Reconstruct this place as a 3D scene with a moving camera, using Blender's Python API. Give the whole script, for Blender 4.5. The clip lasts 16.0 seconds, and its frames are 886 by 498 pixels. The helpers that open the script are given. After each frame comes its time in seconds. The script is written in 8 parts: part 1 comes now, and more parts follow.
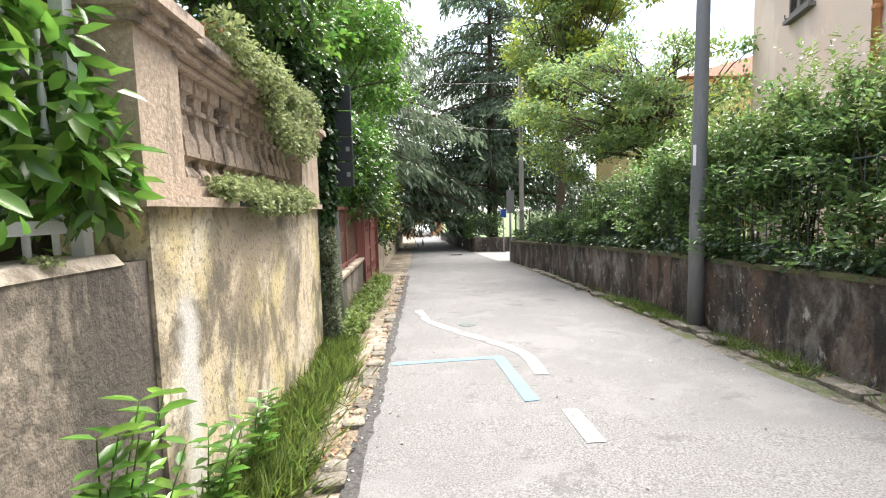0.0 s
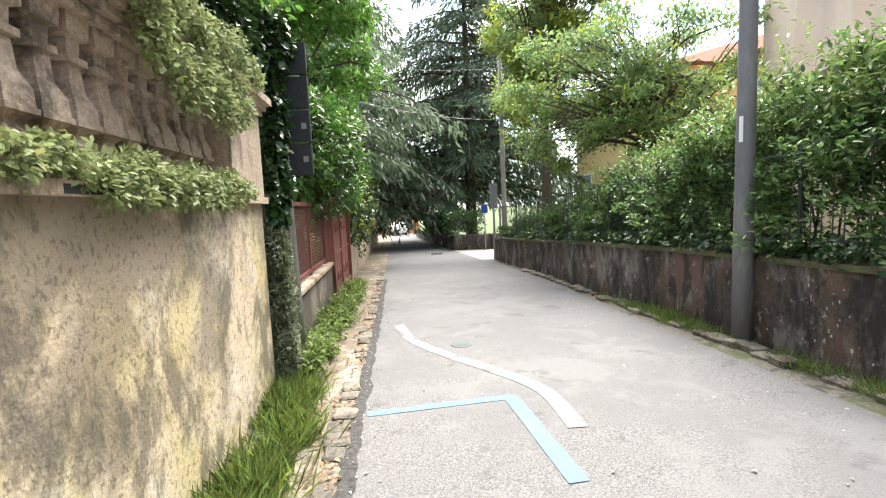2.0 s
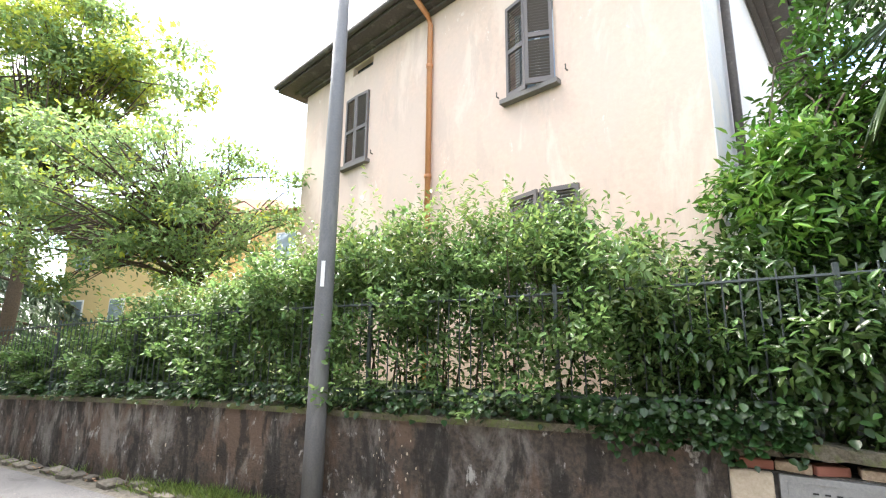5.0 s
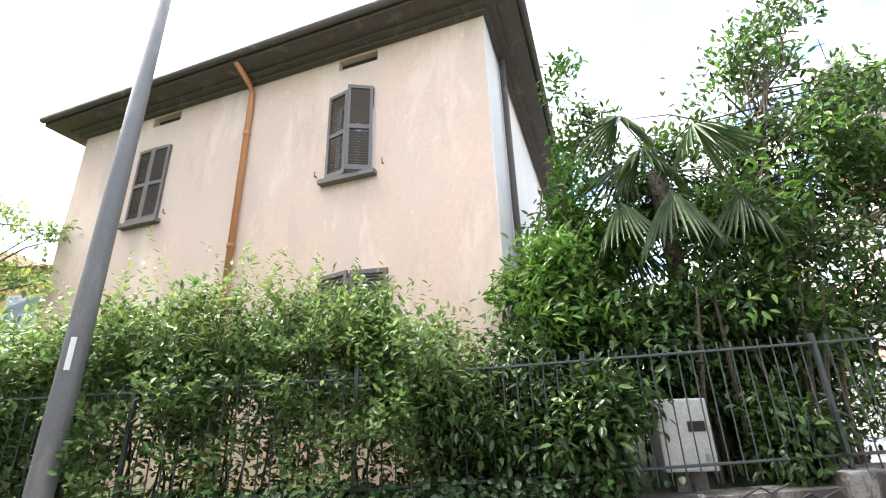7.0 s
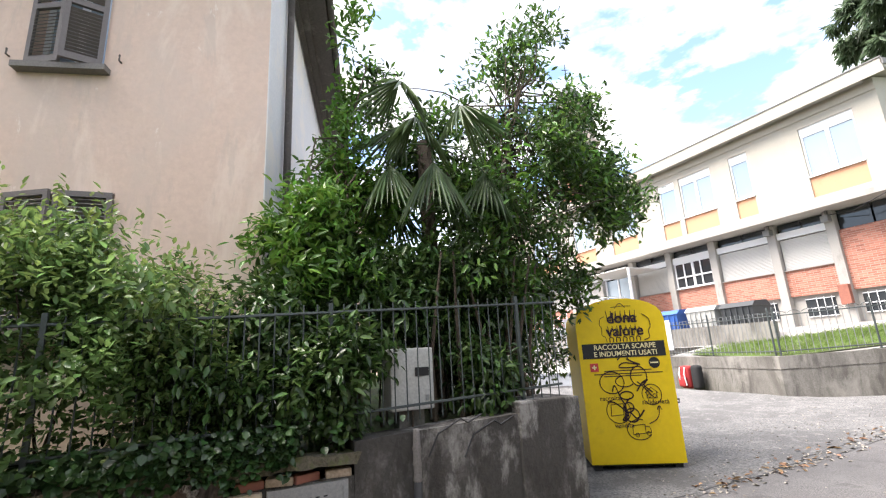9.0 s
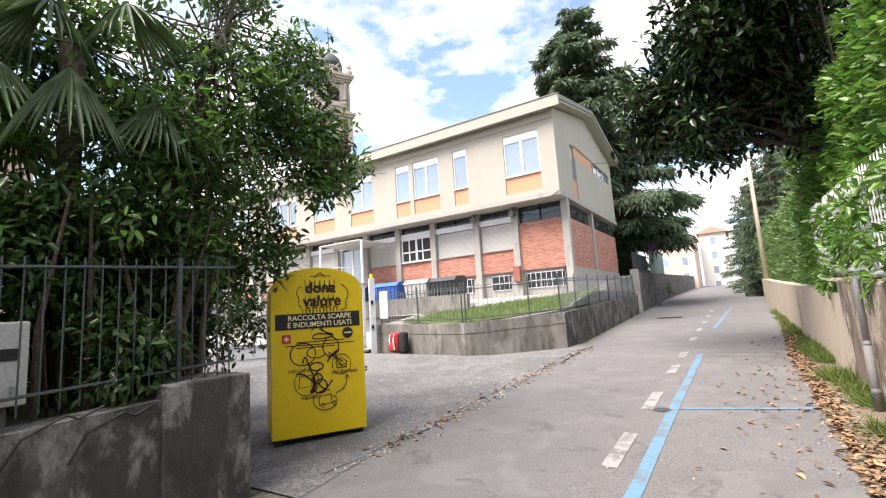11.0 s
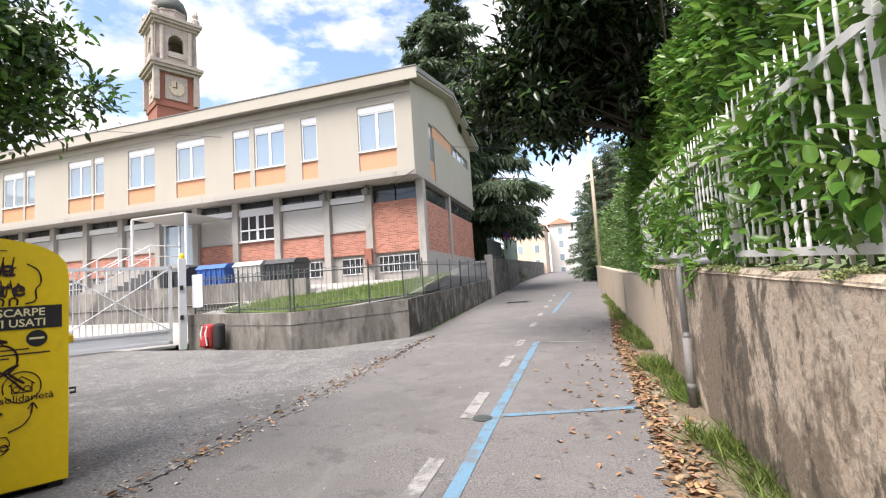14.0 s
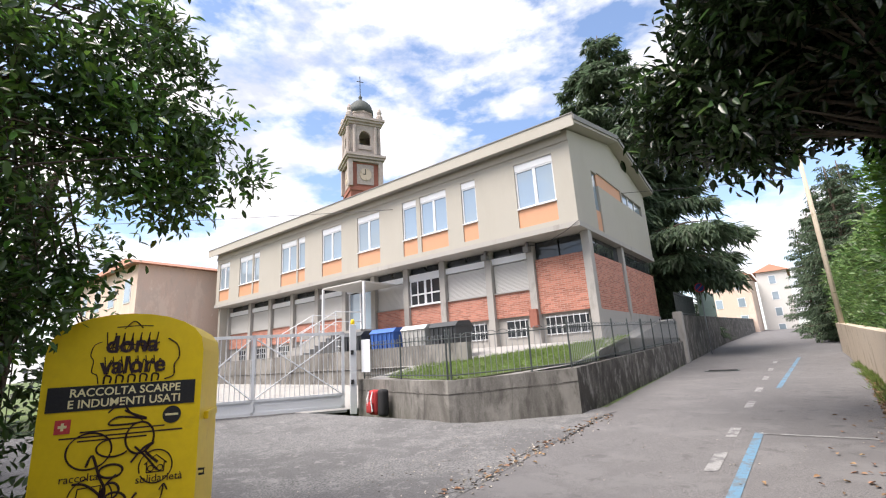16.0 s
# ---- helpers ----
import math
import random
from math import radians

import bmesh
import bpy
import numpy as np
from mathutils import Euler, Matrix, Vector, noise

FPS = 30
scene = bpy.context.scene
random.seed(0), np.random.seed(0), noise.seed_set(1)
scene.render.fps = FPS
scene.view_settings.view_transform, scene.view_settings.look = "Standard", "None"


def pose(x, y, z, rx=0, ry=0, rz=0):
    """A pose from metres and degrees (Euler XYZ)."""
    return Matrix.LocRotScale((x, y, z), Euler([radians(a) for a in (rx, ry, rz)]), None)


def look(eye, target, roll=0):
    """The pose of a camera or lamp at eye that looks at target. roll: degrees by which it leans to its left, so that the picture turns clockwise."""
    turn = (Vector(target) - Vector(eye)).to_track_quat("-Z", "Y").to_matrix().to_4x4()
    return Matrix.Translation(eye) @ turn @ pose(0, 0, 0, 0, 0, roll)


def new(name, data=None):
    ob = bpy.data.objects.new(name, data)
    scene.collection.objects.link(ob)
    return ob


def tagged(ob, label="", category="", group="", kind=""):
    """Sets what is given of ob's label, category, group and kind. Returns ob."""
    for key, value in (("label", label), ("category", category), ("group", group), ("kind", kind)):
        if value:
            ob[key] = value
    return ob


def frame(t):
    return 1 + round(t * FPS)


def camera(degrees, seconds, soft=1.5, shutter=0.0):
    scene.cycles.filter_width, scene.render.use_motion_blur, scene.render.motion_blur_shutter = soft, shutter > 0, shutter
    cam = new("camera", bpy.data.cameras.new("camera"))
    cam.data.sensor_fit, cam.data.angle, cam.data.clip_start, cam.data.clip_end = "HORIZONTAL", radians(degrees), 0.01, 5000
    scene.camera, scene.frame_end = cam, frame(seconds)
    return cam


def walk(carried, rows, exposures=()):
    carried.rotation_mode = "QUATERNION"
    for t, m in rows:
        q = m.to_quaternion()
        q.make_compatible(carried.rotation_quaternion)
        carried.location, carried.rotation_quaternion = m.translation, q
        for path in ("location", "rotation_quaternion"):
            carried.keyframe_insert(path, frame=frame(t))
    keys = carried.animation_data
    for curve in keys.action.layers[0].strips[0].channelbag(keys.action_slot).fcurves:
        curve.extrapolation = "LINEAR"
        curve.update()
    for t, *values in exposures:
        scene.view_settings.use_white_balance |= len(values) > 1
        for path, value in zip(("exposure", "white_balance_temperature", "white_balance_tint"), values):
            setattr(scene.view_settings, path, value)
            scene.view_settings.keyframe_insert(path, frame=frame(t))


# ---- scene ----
cam = camera(88.4, 16.0, 1.2)
METRES, EYE, TILT, LEAN, TURN = 6.5, 1.55, 0.0, 0.0, -3.2
ROWS = [
    (0.0, 0.0, 0.0, 0.0, -0.13, -4.91, 1.53),
    (0.5, -0.0034, 0.0501, -0.0046, -0.1, -5.72, 1.63),
    (1.0, -0.0122, 0.1065, -0.0038, -0.97, -5.36, 1.95),
    (1.5, -0.0145, 0.1548, -0.0087, -1.85, -5.04, 2.31),
    (2.0, -0.0188, 0.2083, -0.0066, -3.26, -5.36, 2.55),
    (2.5, -0.0369, 0.2599, -0.0094, -7.52, -4.81, 2.3),
    (3.0, -0.041, 0.3034, -0.0119, -13.71, -4.58, 1.47),
    (3.5, -0.0223, 0.3496, -0.0117, -24.57, -1.65, 0.36),
    (4.0, -0.0122, 0.3884, -0.0086, -37.44, 1.66, -0.6),
    (4.5, -0.0097, 0.4147, -0.0025, -49.82, 5.96, -0.88),
    (5.0, -0.015, 0.418, 0.001, -60.46, 10.85, -0.61),
    (7.5, -0.0181, 0.4075, 0.0051, -89.67, 19.66, 2.26),
    (8.0, -0.0148, 0.4013, 0.0055, -96.78, 17.61, 2.68),
    (8.5, -0.0137, 0.3966, 0.0034, -104.7, 15.49, 2.98),
    (9.0, -0.0122, 0.3916, 0.0022, -112.6, 13.56, 3.06),
    (9.5, -0.0097, 0.3769, -0.0002, -120.57, 11.92, 3.14),
    (10.0, -0.0109, 0.3453, 0.0008, -128.85, 10.29, 3.26),
    (12.5, -0.0207, 0.1711, 0.0038, -160.5, 5.25, 3.9),
    (13.0, -0.0342, 0.1248, 0.0032, -162.99, 4.62, 3.76),
    (13.5, -0.0218, 0.0722, 0.0054, -163.04, 4.42, 3.63),
    (14.0, -0.0162, 0.0277, 0.0058, -160.27, 4.71, 3.69),
    (14.5, -0.022, -0.0223, 0.0081, -154.95, 5.99, 3.75),
    (15.0, -0.0194, -0.0632, 0.0113, -148.69, 8.04, 3.73),
    (15.5, 0.0014, -0.1001, 0.0195, -142.95, 10.75, 3.55),
    (16.0, 0.011, -0.1259, 0.023, -138.75, 13.49, 3.35),
]
walk(cam, [(t, pose(0, 0, EYE, TILT, LEAN, TURN) @ pose(METRES * x, METRES * y, METRES * z, 90 + pitch, roll, yaw)) for t, x, y, z, yaw, pitch, roll in ROWS],
     [(0.0, 1.98, 6500, 9), (2.0, 1.98, 6500, 8), (3.5, 2.2, 6500, 8), (5.0, 2.62, 6500, 10), (7.5, 2.15, 6550, 12), (9.0, 1.7, 6600, 13), (10.2, 1.4, 6650, 14), (12.5, 1.22, 6700, 15), (14.0, 1.1, 6650, 14), (16.0, 0.9, 6550, 14)])

# ---- light ----
SUN_EL, SUN_AZ = 60.0, 22.0          # degrees; azimuth from +y towards +x
world = bpy.data.worlds.new("sky")
scene.world = world
world.use_nodes = True
wn, wl = world.node_tree.nodes, world.node_tree.links
wn.clear()
w_out = wn.new("ShaderNodeOutputWorld")
w_bg = wn.new("ShaderNodeBackground")
w_sky = wn.new("ShaderNodeTexSky")
w_sky.sky_type, w_sky.sun_disc = "NISHITA", False
w_sky.sun_elevation, w_sky.sun_rotation = radians(SUN_EL), radians(SUN_AZ)
w_tc = wn.new("ShaderNodeTexCoord")
w_map = wn.new("ShaderNodeMapping")
w_map.inputs["Scale"].default_value = (1.0, 1.0, 2.2)
w_noise = wn.new("ShaderNodeTexNoise")
w_noise.inputs["Scale"].default_value = 4.6
w_noise.inputs["Detail"].default_value = 9.0
w_noise.inputs["Roughness"].default_value = 0.58
w_ramp = wn.new("ShaderNodeValToRGB")
w_ramp.color_ramp.elements[0].position = 0.40
w_ramp.color_ramp.elements[1].position = 0.56
w_noise2 = wn.new("ShaderNodeTexNoise")
w_noise2.inputs["Scale"].default_value = 6.0
w_noise2.inputs["Detail"].default_value = 8.0
w_ramp2 = wn.new("ShaderNodeValToRGB")
w_ramp2.color_ramp.elements[0].color = (0.40, 0.435, 0.50, 1)
w_ramp2.color_ramp.elements[1].color = (0.80, 0.79, 0.785, 1)
w_ramp2.color_ramp.elements[0].position, w_ramp2.color_ramp.elements[1].position = 0.34, 0.56
w_gain = wn.new("ShaderNodeMix")
w_gain.data_type, w_gain.blend_type = "RGBA", "MULTIPLY"
w_gain.inputs["Factor"].default_value = 1.0
w_gain.inputs["B"].default_value = (0.145, 0.145, 0.145, 1)
w_mix = wn.new("ShaderNodeMix")
w_mix.data_type = "RGBA"
wl.new(w_tc.outputs["Generated"], w_map.inputs["Vector"])
wl.new(w_map.outputs[0], w_noise.inputs["Vector"])
wl.new(w_map.outputs[0], w_noise2.inputs["Vector"])
wl.new(w_noise.outputs[0], w_ramp.inputs[0])
wl.new(w_noise2.outputs[0], w_ramp2.inputs[0])
wl.new(w_sky.outputs[0], w_gain.inputs["A"])
wl.new(w_ramp.outputs[0], w_mix.inputs["Factor"])
wl.new(w_gain.outputs["Result"], w_mix.inputs["A"])
wl.new(w_ramp2.outputs[0], w_mix.inputs["B"])
wl.new(w_mix.outputs["Result"], w_bg.inputs["Color"])
w_bg.inputs["Strength"].default_value = 1.08
wl.new(w_bg.outputs[0], w_out.inputs[0])

sun = new("sun", bpy.data.lights.new("sun", "SUN"))
sun.data.energy, sun.data.angle, sun.data.color = 4.3, radians(40), (1.0, 0.95, 0.875)
az, el = radians(SUN_AZ), radians(SUN_EL)
sun.matrix_world = look((math.sin(az) * math.cos(el) * 50, math.cos(az) * math.cos(el) * 50, math.sin(el) * 50), (0, 0, 0))

# ---- materials ----
def mat(name, c1, c2=None, rough=0.8, scale=4.0, fine=60.0, bump=0.3, metal=0.0, c3=None, blotch=0.5, transl=0.0, island=0.0, randob=0.0, spec=0.4, streak=1.0, dist=0.01, wear=(), band=None):
    """Two-scale noise colour: c1 to c2 in fine grain, c3 in large blotches; streak < 1 draws the blotches out upright."""
    m = bpy.data.materials.new(name)
    m.use_nodes = True
    n, l = m.node_tree.nodes, m.node_tree.links
    b = n["Principled BSDF"]
    b.inputs["Roughness"].default_value, b.inputs["Metallic"].default_value = rough, metal
    b.inputs["Specular IOR Level"].default_value = spec
    c2 = c2 or tuple(v * 0.75 for v in c1)
    geo = n.new("ShaderNodeNewGeometry")
    mp = n.new("ShaderNodeMapping")
    mp.inputs["Scale"].default_value = (1, 1, streak)
    l.new(geo.outputs["Position"], mp.inputs[0])
    n1 = n.new("ShaderNodeTexNoise")
    n1.inputs["Scale"].default_value, n1.inputs["Detail"].default_value, n1.inputs["Roughness"].default_value = fine, 6, 0.65
    l.new(geo.outputs["Position"], n1.inputs["Vector"])
    mx = n.new("ShaderNodeMix")
    mx.data_type = "RGBA"
    mx.inputs["A"].default_value, mx.inputs["B"].default_value = (*c1, 1), (*c2, 1)
    r1 = n.new("ShaderNodeValToRGB")
    r1.color_ramp.elements[0].position, r1.color_ramp.elements[1].position = 0.35, 0.65
    l.new(n1.outputs[0], r1.inputs[0])
    l.new(r1.outputs[0], mx.inputs["Factor"])
    out = mx.outputs["Result"]
    if c3:
        n2 = n.new("ShaderNodeTexNoise")
        n2.inputs["Scale"].default_value, n2.inputs["Detail"].default_value, n2.inputs["Roughness"].default_value = scale, 9, 0.7
        l.new(mp.outputs[0], n2.inputs["Vector"])
        r2 = n.new("ShaderNodeValToRGB")
        r2.color_ramp.elements[0].position, r2.color_ramp.elements[1].position = 1 - blotch - 0.045, 1 - blotch + 0.055
        l.new(n2.outputs[0], r2.inputs[0])
        m3 = n.new("ShaderNodeMix")
        m3.data_type = "RGBA"
        m3.inputs["B"].default_value = (*c3, 1)
        l.new(r2.outputs[0], m3.inputs["Factor"])
        l.new(out, m3.inputs["A"])
        out = m3.outputs["Result"]
    # wear: (colour, scale, share, softness, upright stretch, strength), one patchy coat over another
    for k, (wc, ws, share, soft_, ups, strength) in enumerate(wear):
        soft_ *= 0.5
        wm = n.new("ShaderNodeMapping")
        wm.inputs["Scale"].default_value = (1, 1, ups)
        wm.inputs["Location"].default_value = (3.7 * k + 1.3, 1.9 * k, 5.1 * k)
        l.new(geo.outputs["Position"], wm.inputs[0])
        wt = n.new("ShaderNodeTexNoise")
        wt.inputs["Scale"].default_value, wt.inputs["Detail"].default_value, wt.inputs["Roughness"].default_value, wt.inputs["Distortion"].default_value = ws, 10, 0.68, 0.35
        l.new(wm.outputs[0], wt.inputs["Vector"])
        wr = n.new("ShaderNodeMapRange")
        wr.inputs["From Min"].default_value, wr.inputs["From Max"].default_value = 0.5 + (0.5 - share) * 0.45 - soft_, 0.5 + (0.5 - share) * 0.45 + soft_
        wr.inputs["To Max"].default_value = strength
        l.new(wt.outputs[0], wr.inputs["Value"])
        wx = n.new("ShaderNodeMix")
        wx.data_type = "RGBA"
        wx.inputs["B"].default_value = (*wc, 1)
        l.new(wr.outputs[0], wx.inputs["Factor"])
        l.new(out, wx.inputs["A"])
        out = wx.outputs["Result"]
    if band:
        # an upright whitewashed band round y, with ragged edges, up to a height
        bc, by, bw, bz = band
        sp = n.new("ShaderNodeSeparateXYZ")
        l.new(geo.outputs["Position"], sp.inputs[0])
        bt = n.new("ShaderNodeTexNoise")
        bt.inputs["Scale"].default_value, bt.inputs["Detail"].default_value = 7.0, 8
        l.new(geo.outputs["Position"], bt.inputs["Vector"])
        def calc(op, a, b_):
            nd = n.new("ShaderNodeMath")
            nd.operation = op
            for k, v in ((0, a), (1, b_)):
                if isinstance(v, float):
                    nd.inputs[k].default_value = v
                else:
                    l.new(v, nd.inputs[k])
            return nd.outputs[0]
        wob = calc("MULTIPLY", calc("SUBTRACT", bt.outputs[0], 0.5), 0.22)
        off = calc("ABSOLUTE", calc("SUBTRACT", calc("ADD", sp.outputs[1], wob), by), 0.0)
        m1 = n.new("ShaderNodeMapRange")
        m1.inputs["From Min"].default_value, m1.inputs["From Max"].default_value, m1.inputs["To Min"].default_value, m1.inputs["To Max"].default_value = bw * 0.5, bw * 1.3, 0.85, 0.0
        l.new(off, m1.inputs["Value"])
        m2 = n.new("ShaderNodeMapRange")
        m2.inputs["From Min"].default_value, m2.inputs["From Max"].default_value, m2.inputs["To Min"].default_value, m2.inputs["To Max"].default_value = bz - 0.12, bz + 0.03, 1.0, 0.0
        l.new(calc("ADD", sp.outputs[2], wob), m2.inputs["Value"])
        mb_ = n.new("ShaderNodeMix")
        mb_.data_type = "RGBA"
        mb_.inputs["B"].default_value = (*bc, 1)
        l.new(calc("MULTIPLY", m1.outputs[0], m2.outputs[0]), mb_.inputs["Factor"])
        l.new(out, mb_.inputs["A"])
        out = mb_.outputs["Result"]
    if island or randob:
        hs = n.new("ShaderNodeHueSaturation")
        mr = n.new("ShaderNodeMapRange")
        k = island or randob
        mr.inputs["To Min"].default_value, mr.inputs["To Max"].default_value = 1 - k, 1 + k
        if island:
            l.new(geo.outputs["Random Per Island"], mr.inputs["Value"])
        else:
            oi = n.new("ShaderNodeObjectInfo")
            l.new(oi.outputs["Random"], mr.inputs["Value"])
        l.new(mr.outputs[0], hs.inputs["Value"])
        l.new(out, hs.inputs["Color"])
        if island:
            mh = n.new("ShaderNodeMapRange")
            mh.inputs["To Min"].default_value, mh.inputs["To Max"].default_value = 0.475, 0.515
            ml = n.new("ShaderNodeMath")
            ml.operation = "FRACT"
            mm = n.new("ShaderNodeMath")
            mm.operation = "MULTIPLY"
            mm.inputs[1].default_value = 17.3
            l.new(geo.outputs["Random Per Island"], mm.inputs[0])
            l.new(mm.outputs[0], ml.inputs[0])
            l.new(ml.outputs[0], mh.inputs["Value"])
            l.new(mh.outputs[0], hs.inputs["Hue"])
        out = hs.outputs["Color"]
    l.new(out, b.inputs["Base Color"])
    if bump:
        bp = n.new("ShaderNodeBump")
        bp.inputs["Strength"].default_value, bp.inputs["Distance"].default_value = bump, dist
        l.new(n1.outputs[0], bp.inputs["Height"])
        l.new(bp.outputs[0], b.inputs["Normal"])
    if transl:
        tr = n.new("ShaderNodeBsdfTranslucent")
        ms = n.new("ShaderNodeMixShader")
        ms.inputs[0].default_value = transl
        l.new(out, tr.inputs["Color"])
        l.new(b.outputs[0], ms.inputs[1])
        l.new(tr.outputs[0], ms.inputs[2])
        l.new(ms.outputs[0], n["Material Output"].inputs[0])
    return m


def leafmat(name, c, k=0.35, rough=0.4, transl=0.35):
    return mat(name, c, tuple(v * 0.7 for v in c), rough=rough, fine=9, bump=0, transl=transl, island=k, spec=0.5)


M_ASPHALT = mat("road_asphalt", (0.205, 0.197, 0.196), (0.065, 0.062, 0.064), 0.9, 0.5, 75, 0.8,
                wear=(((0.12, 0.115, 0.116), 0.45, 0.47, 0.10, 1, 0.7), ((0.17, 0.165, 0.165), 1.1, 0.38, 0.08, 1, 0.5), ((0.07, 0.067, 0.068), 2.3, 0.25, 0.04, 1, 0.5)))
M_APRON = mat("dark_asphalt", (0.24, 0.236, 0.235), (0.065, 0.065, 0.066), 0.92, 0.8, 34, 1.0, dist=0.02,
              wear=(((0.10, 0.098, 0.10), 0.7, 0.46, 0.09, 1, 0.7), ((0.24, 0.235, 0.23), 5.0, 0.30, 0.05, 1, 0.6)))
M_EDGE = mat("crumbled_asphalt", (0.085, 0.08, 0.078), (0.03, 0.028, 0.027), 0.95, 3, 30, 1.0, dist=0.02)
M_SOIL = mat("verge_soil", (0.26, 0.21, 0.15), (0.12, 0.095, 0.07), 0.95, 2.2, 40, 0.9, c3=(0.34, 0.30, 0.24), blotch=0.45, dist=0.03)
M_VERGE = mat("stony_mossy_verge", (0.21, 0.19, 0.16), (0.09, 0.08, 0.065), 0.95, 2.2, 30, 0.9, dist=0.03, wear=(((0.075, 0.095, 0.03), 1.6, 0.42, 0.07, 1, 0.8), ((0.05, 0.043, 0.035), 4.0, 0.38, 0.06, 1, 0.7)))
M_FIELD = mat("garden_ground", (0.075, 0.10, 0.035), (0.05, 0.05, 0.03), 0.95, 1.2, 25, 0.8, c3=(0.10, 0.15, 0.04), blotch=0.5)
M_PAINTW = mat("white_road_paint", (0.32, 0.315, 0.31), (0.20, 0.197, 0.195), 0.8, 3.5, 60, 0.3, c3=(0.13, 0.127, 0.13), blotch=0.475)
M_PAINTB = mat("blue_road_paint", (0.095, 0.235, 0.36), (0.12, 0.18, 0.24), 0.8, 3.5, 60, 0.3, c3=(0.12, 0.145, 0.165), blotch=0.475)
M_PLASTER = mat("yellowed_plaster", (0.70, 0.58, 0.42), (0.57, 0.455, 0.31), 0.92, 2.8, 45, 0.5, dist=0.015, band=((0.63, 0.60, 0.56), 2.40, 0.095, 1.22),
                wear=(((0.74, 0.66, 0.56), 2.2, 0.42, 0.10, 0.7, 0.8), ((0.52, 0.43, 0.15), 1.3, 0.44, 0.12, 0.8, 0.6), ((0.24, 0.195, 0.14), 1.2, 0.46, 0.11, 0.75, 0.8), ((0.10, 0.088, 0.065), 2.4, 0.40, 0.09, 0.6, 0.75), ((0.12, 0.10, 0.075), 30, 0.36, 0.06, 0.8, 0.65)))
M_PILLAR = mat("pinkish_stone_render", (0.54, 0.425, 0.32), (0.36, 0.275, 0.205), 0.92, 2.2, 36, 0.6, c3=(0.15, 0.12, 0.09), blotch=0.45, streak=0.4, dist=0.02)
M_BALUSTER = mat("weathered_cast_stone", (0.54, 0.425, 0.33), (0.34, 0.26, 0.20), 0.92, 4.5, 50, 0.7, c3=(0.16, 0.125, 0.098), blotch=0.45)
M_GREYWALL = mat("stained_grey_plaster", (0.30, 0.245, 0.195), (0.19, 0.155, 0.125), 0.93, 1.7, 26, 0.8, dist=0.02,
                 wear=(((0.42, 0.35, 0.27), 2.4, 0.36, 0.08, 0.5, 0.7), ((0.075, 0.064, 0.054), 1.7, 0.60, 0.08, 0.4, 0.85), ((0.10, 0.085, 0.07), 14, 0.40, 0.06, 0.7, 0.6)))
M_BEIGEWALL = mat("stained_beige_plaster", (0.58, 0.485, 0.385), (0.43, 0.345, 0.265), 0.93, 1.3, 24, 0.8, dist=0.02,
                  wear=(((0.56, 0.49, 0.40), 2.0, 0.38, 0.08, 0.4, 0.7), ((0.17, 0.135, 0.10), 1.0, 0.47, 0.06, 0.6, 0.85), ((0.075, 0.064, 0.05), 2.2, 0.36, 0.05, 0.55, 0.85), ((0.12, 0.10, 0.08), 18, 0.36, 0.06, 0.7, 0.5)))
M_PALEWALL = mat("pale_plaster", (0.55, 0.47, 0.37), (0.45, 0.37, 0.28), 0.92, 1.6, 38, 0.4, c3=(0.28, 0.23, 0.17), blotch=0.42, streak=0.4)
M_DARKWALL = mat("blackened_render", (0.10, 0.078, 0.064), (0.045, 0.038, 0.034), 0.93, 2.0, 24, 0.9, dist=0.02,
                 wear=(((0.16, 0.105, 0.075), 1.3, 0.42, 0.08, 0.6, 0.7), ((0.30, 0.275, 0.25), 2.4, 0.36, 0.13, 0.45, 0.65), ((0.44, 0.42, 0.39), 8.0, 0.22, 0.06, 0.6, 0.8), ((0.025, 0.022, 0.02), 3.6, 0.40, 0.07, 0.35, 0.8)))
M_ENDWALL = mat("damp_grey_cement", (0.19, 0.177, 0.162), (0.11, 0.10, 0.092), 0.93, 2.0, 26, 0.8, dist=0.02,
                wear=(((0.05, 0.046, 0.042), 1.6, 0.55, 0.12, 0.5, 0.85), ((0.36, 0.345, 0.325), 2.4, 0.36, 0.09, 0.55, 0.65), ((0.045, 0.04, 0.036), 4.5, 0.38, 0.08, 0.45, 0.75), ((0.07, 0.062, 0.054), 16, 0.38, 0.06, 0.6, 0.5)))
M_MOSSCAP = mat("mossy_coping", (0.17, 0.145, 0.11), (0.085, 0.078, 0.05), 0.95, 3, 40, 0.9, c3=(0.12, 0.14, 0.05), blotch=0.47, dist=0.02)
M_CONCRETE = mat("rain_streaked_concrete", (0.23, 0.22, 0.205), (0.165, 0.155, 0.142), 0.9, 1.5, 40, 0.4,
                 wear=(((0.08, 0.074, 0.065), 1.6, 0.47, 0.20, 0.3, 0.75), ((0.05, 0.046, 0.042), 5.0, 0.36, 0.14, 0.2, 0.6), ((0.33, 0.315, 0.29), 1.2, 0.36, 0.08, 0.5, 0.5)))
M_PAVE = mat("pale_concrete_paving", (0.34, 0.33, 0.315), (0.28, 0.27, 0.255), 0.9, 1.0, 50, 0.3, c3=(0.25, 0.24, 0.23), blotch=0.45)
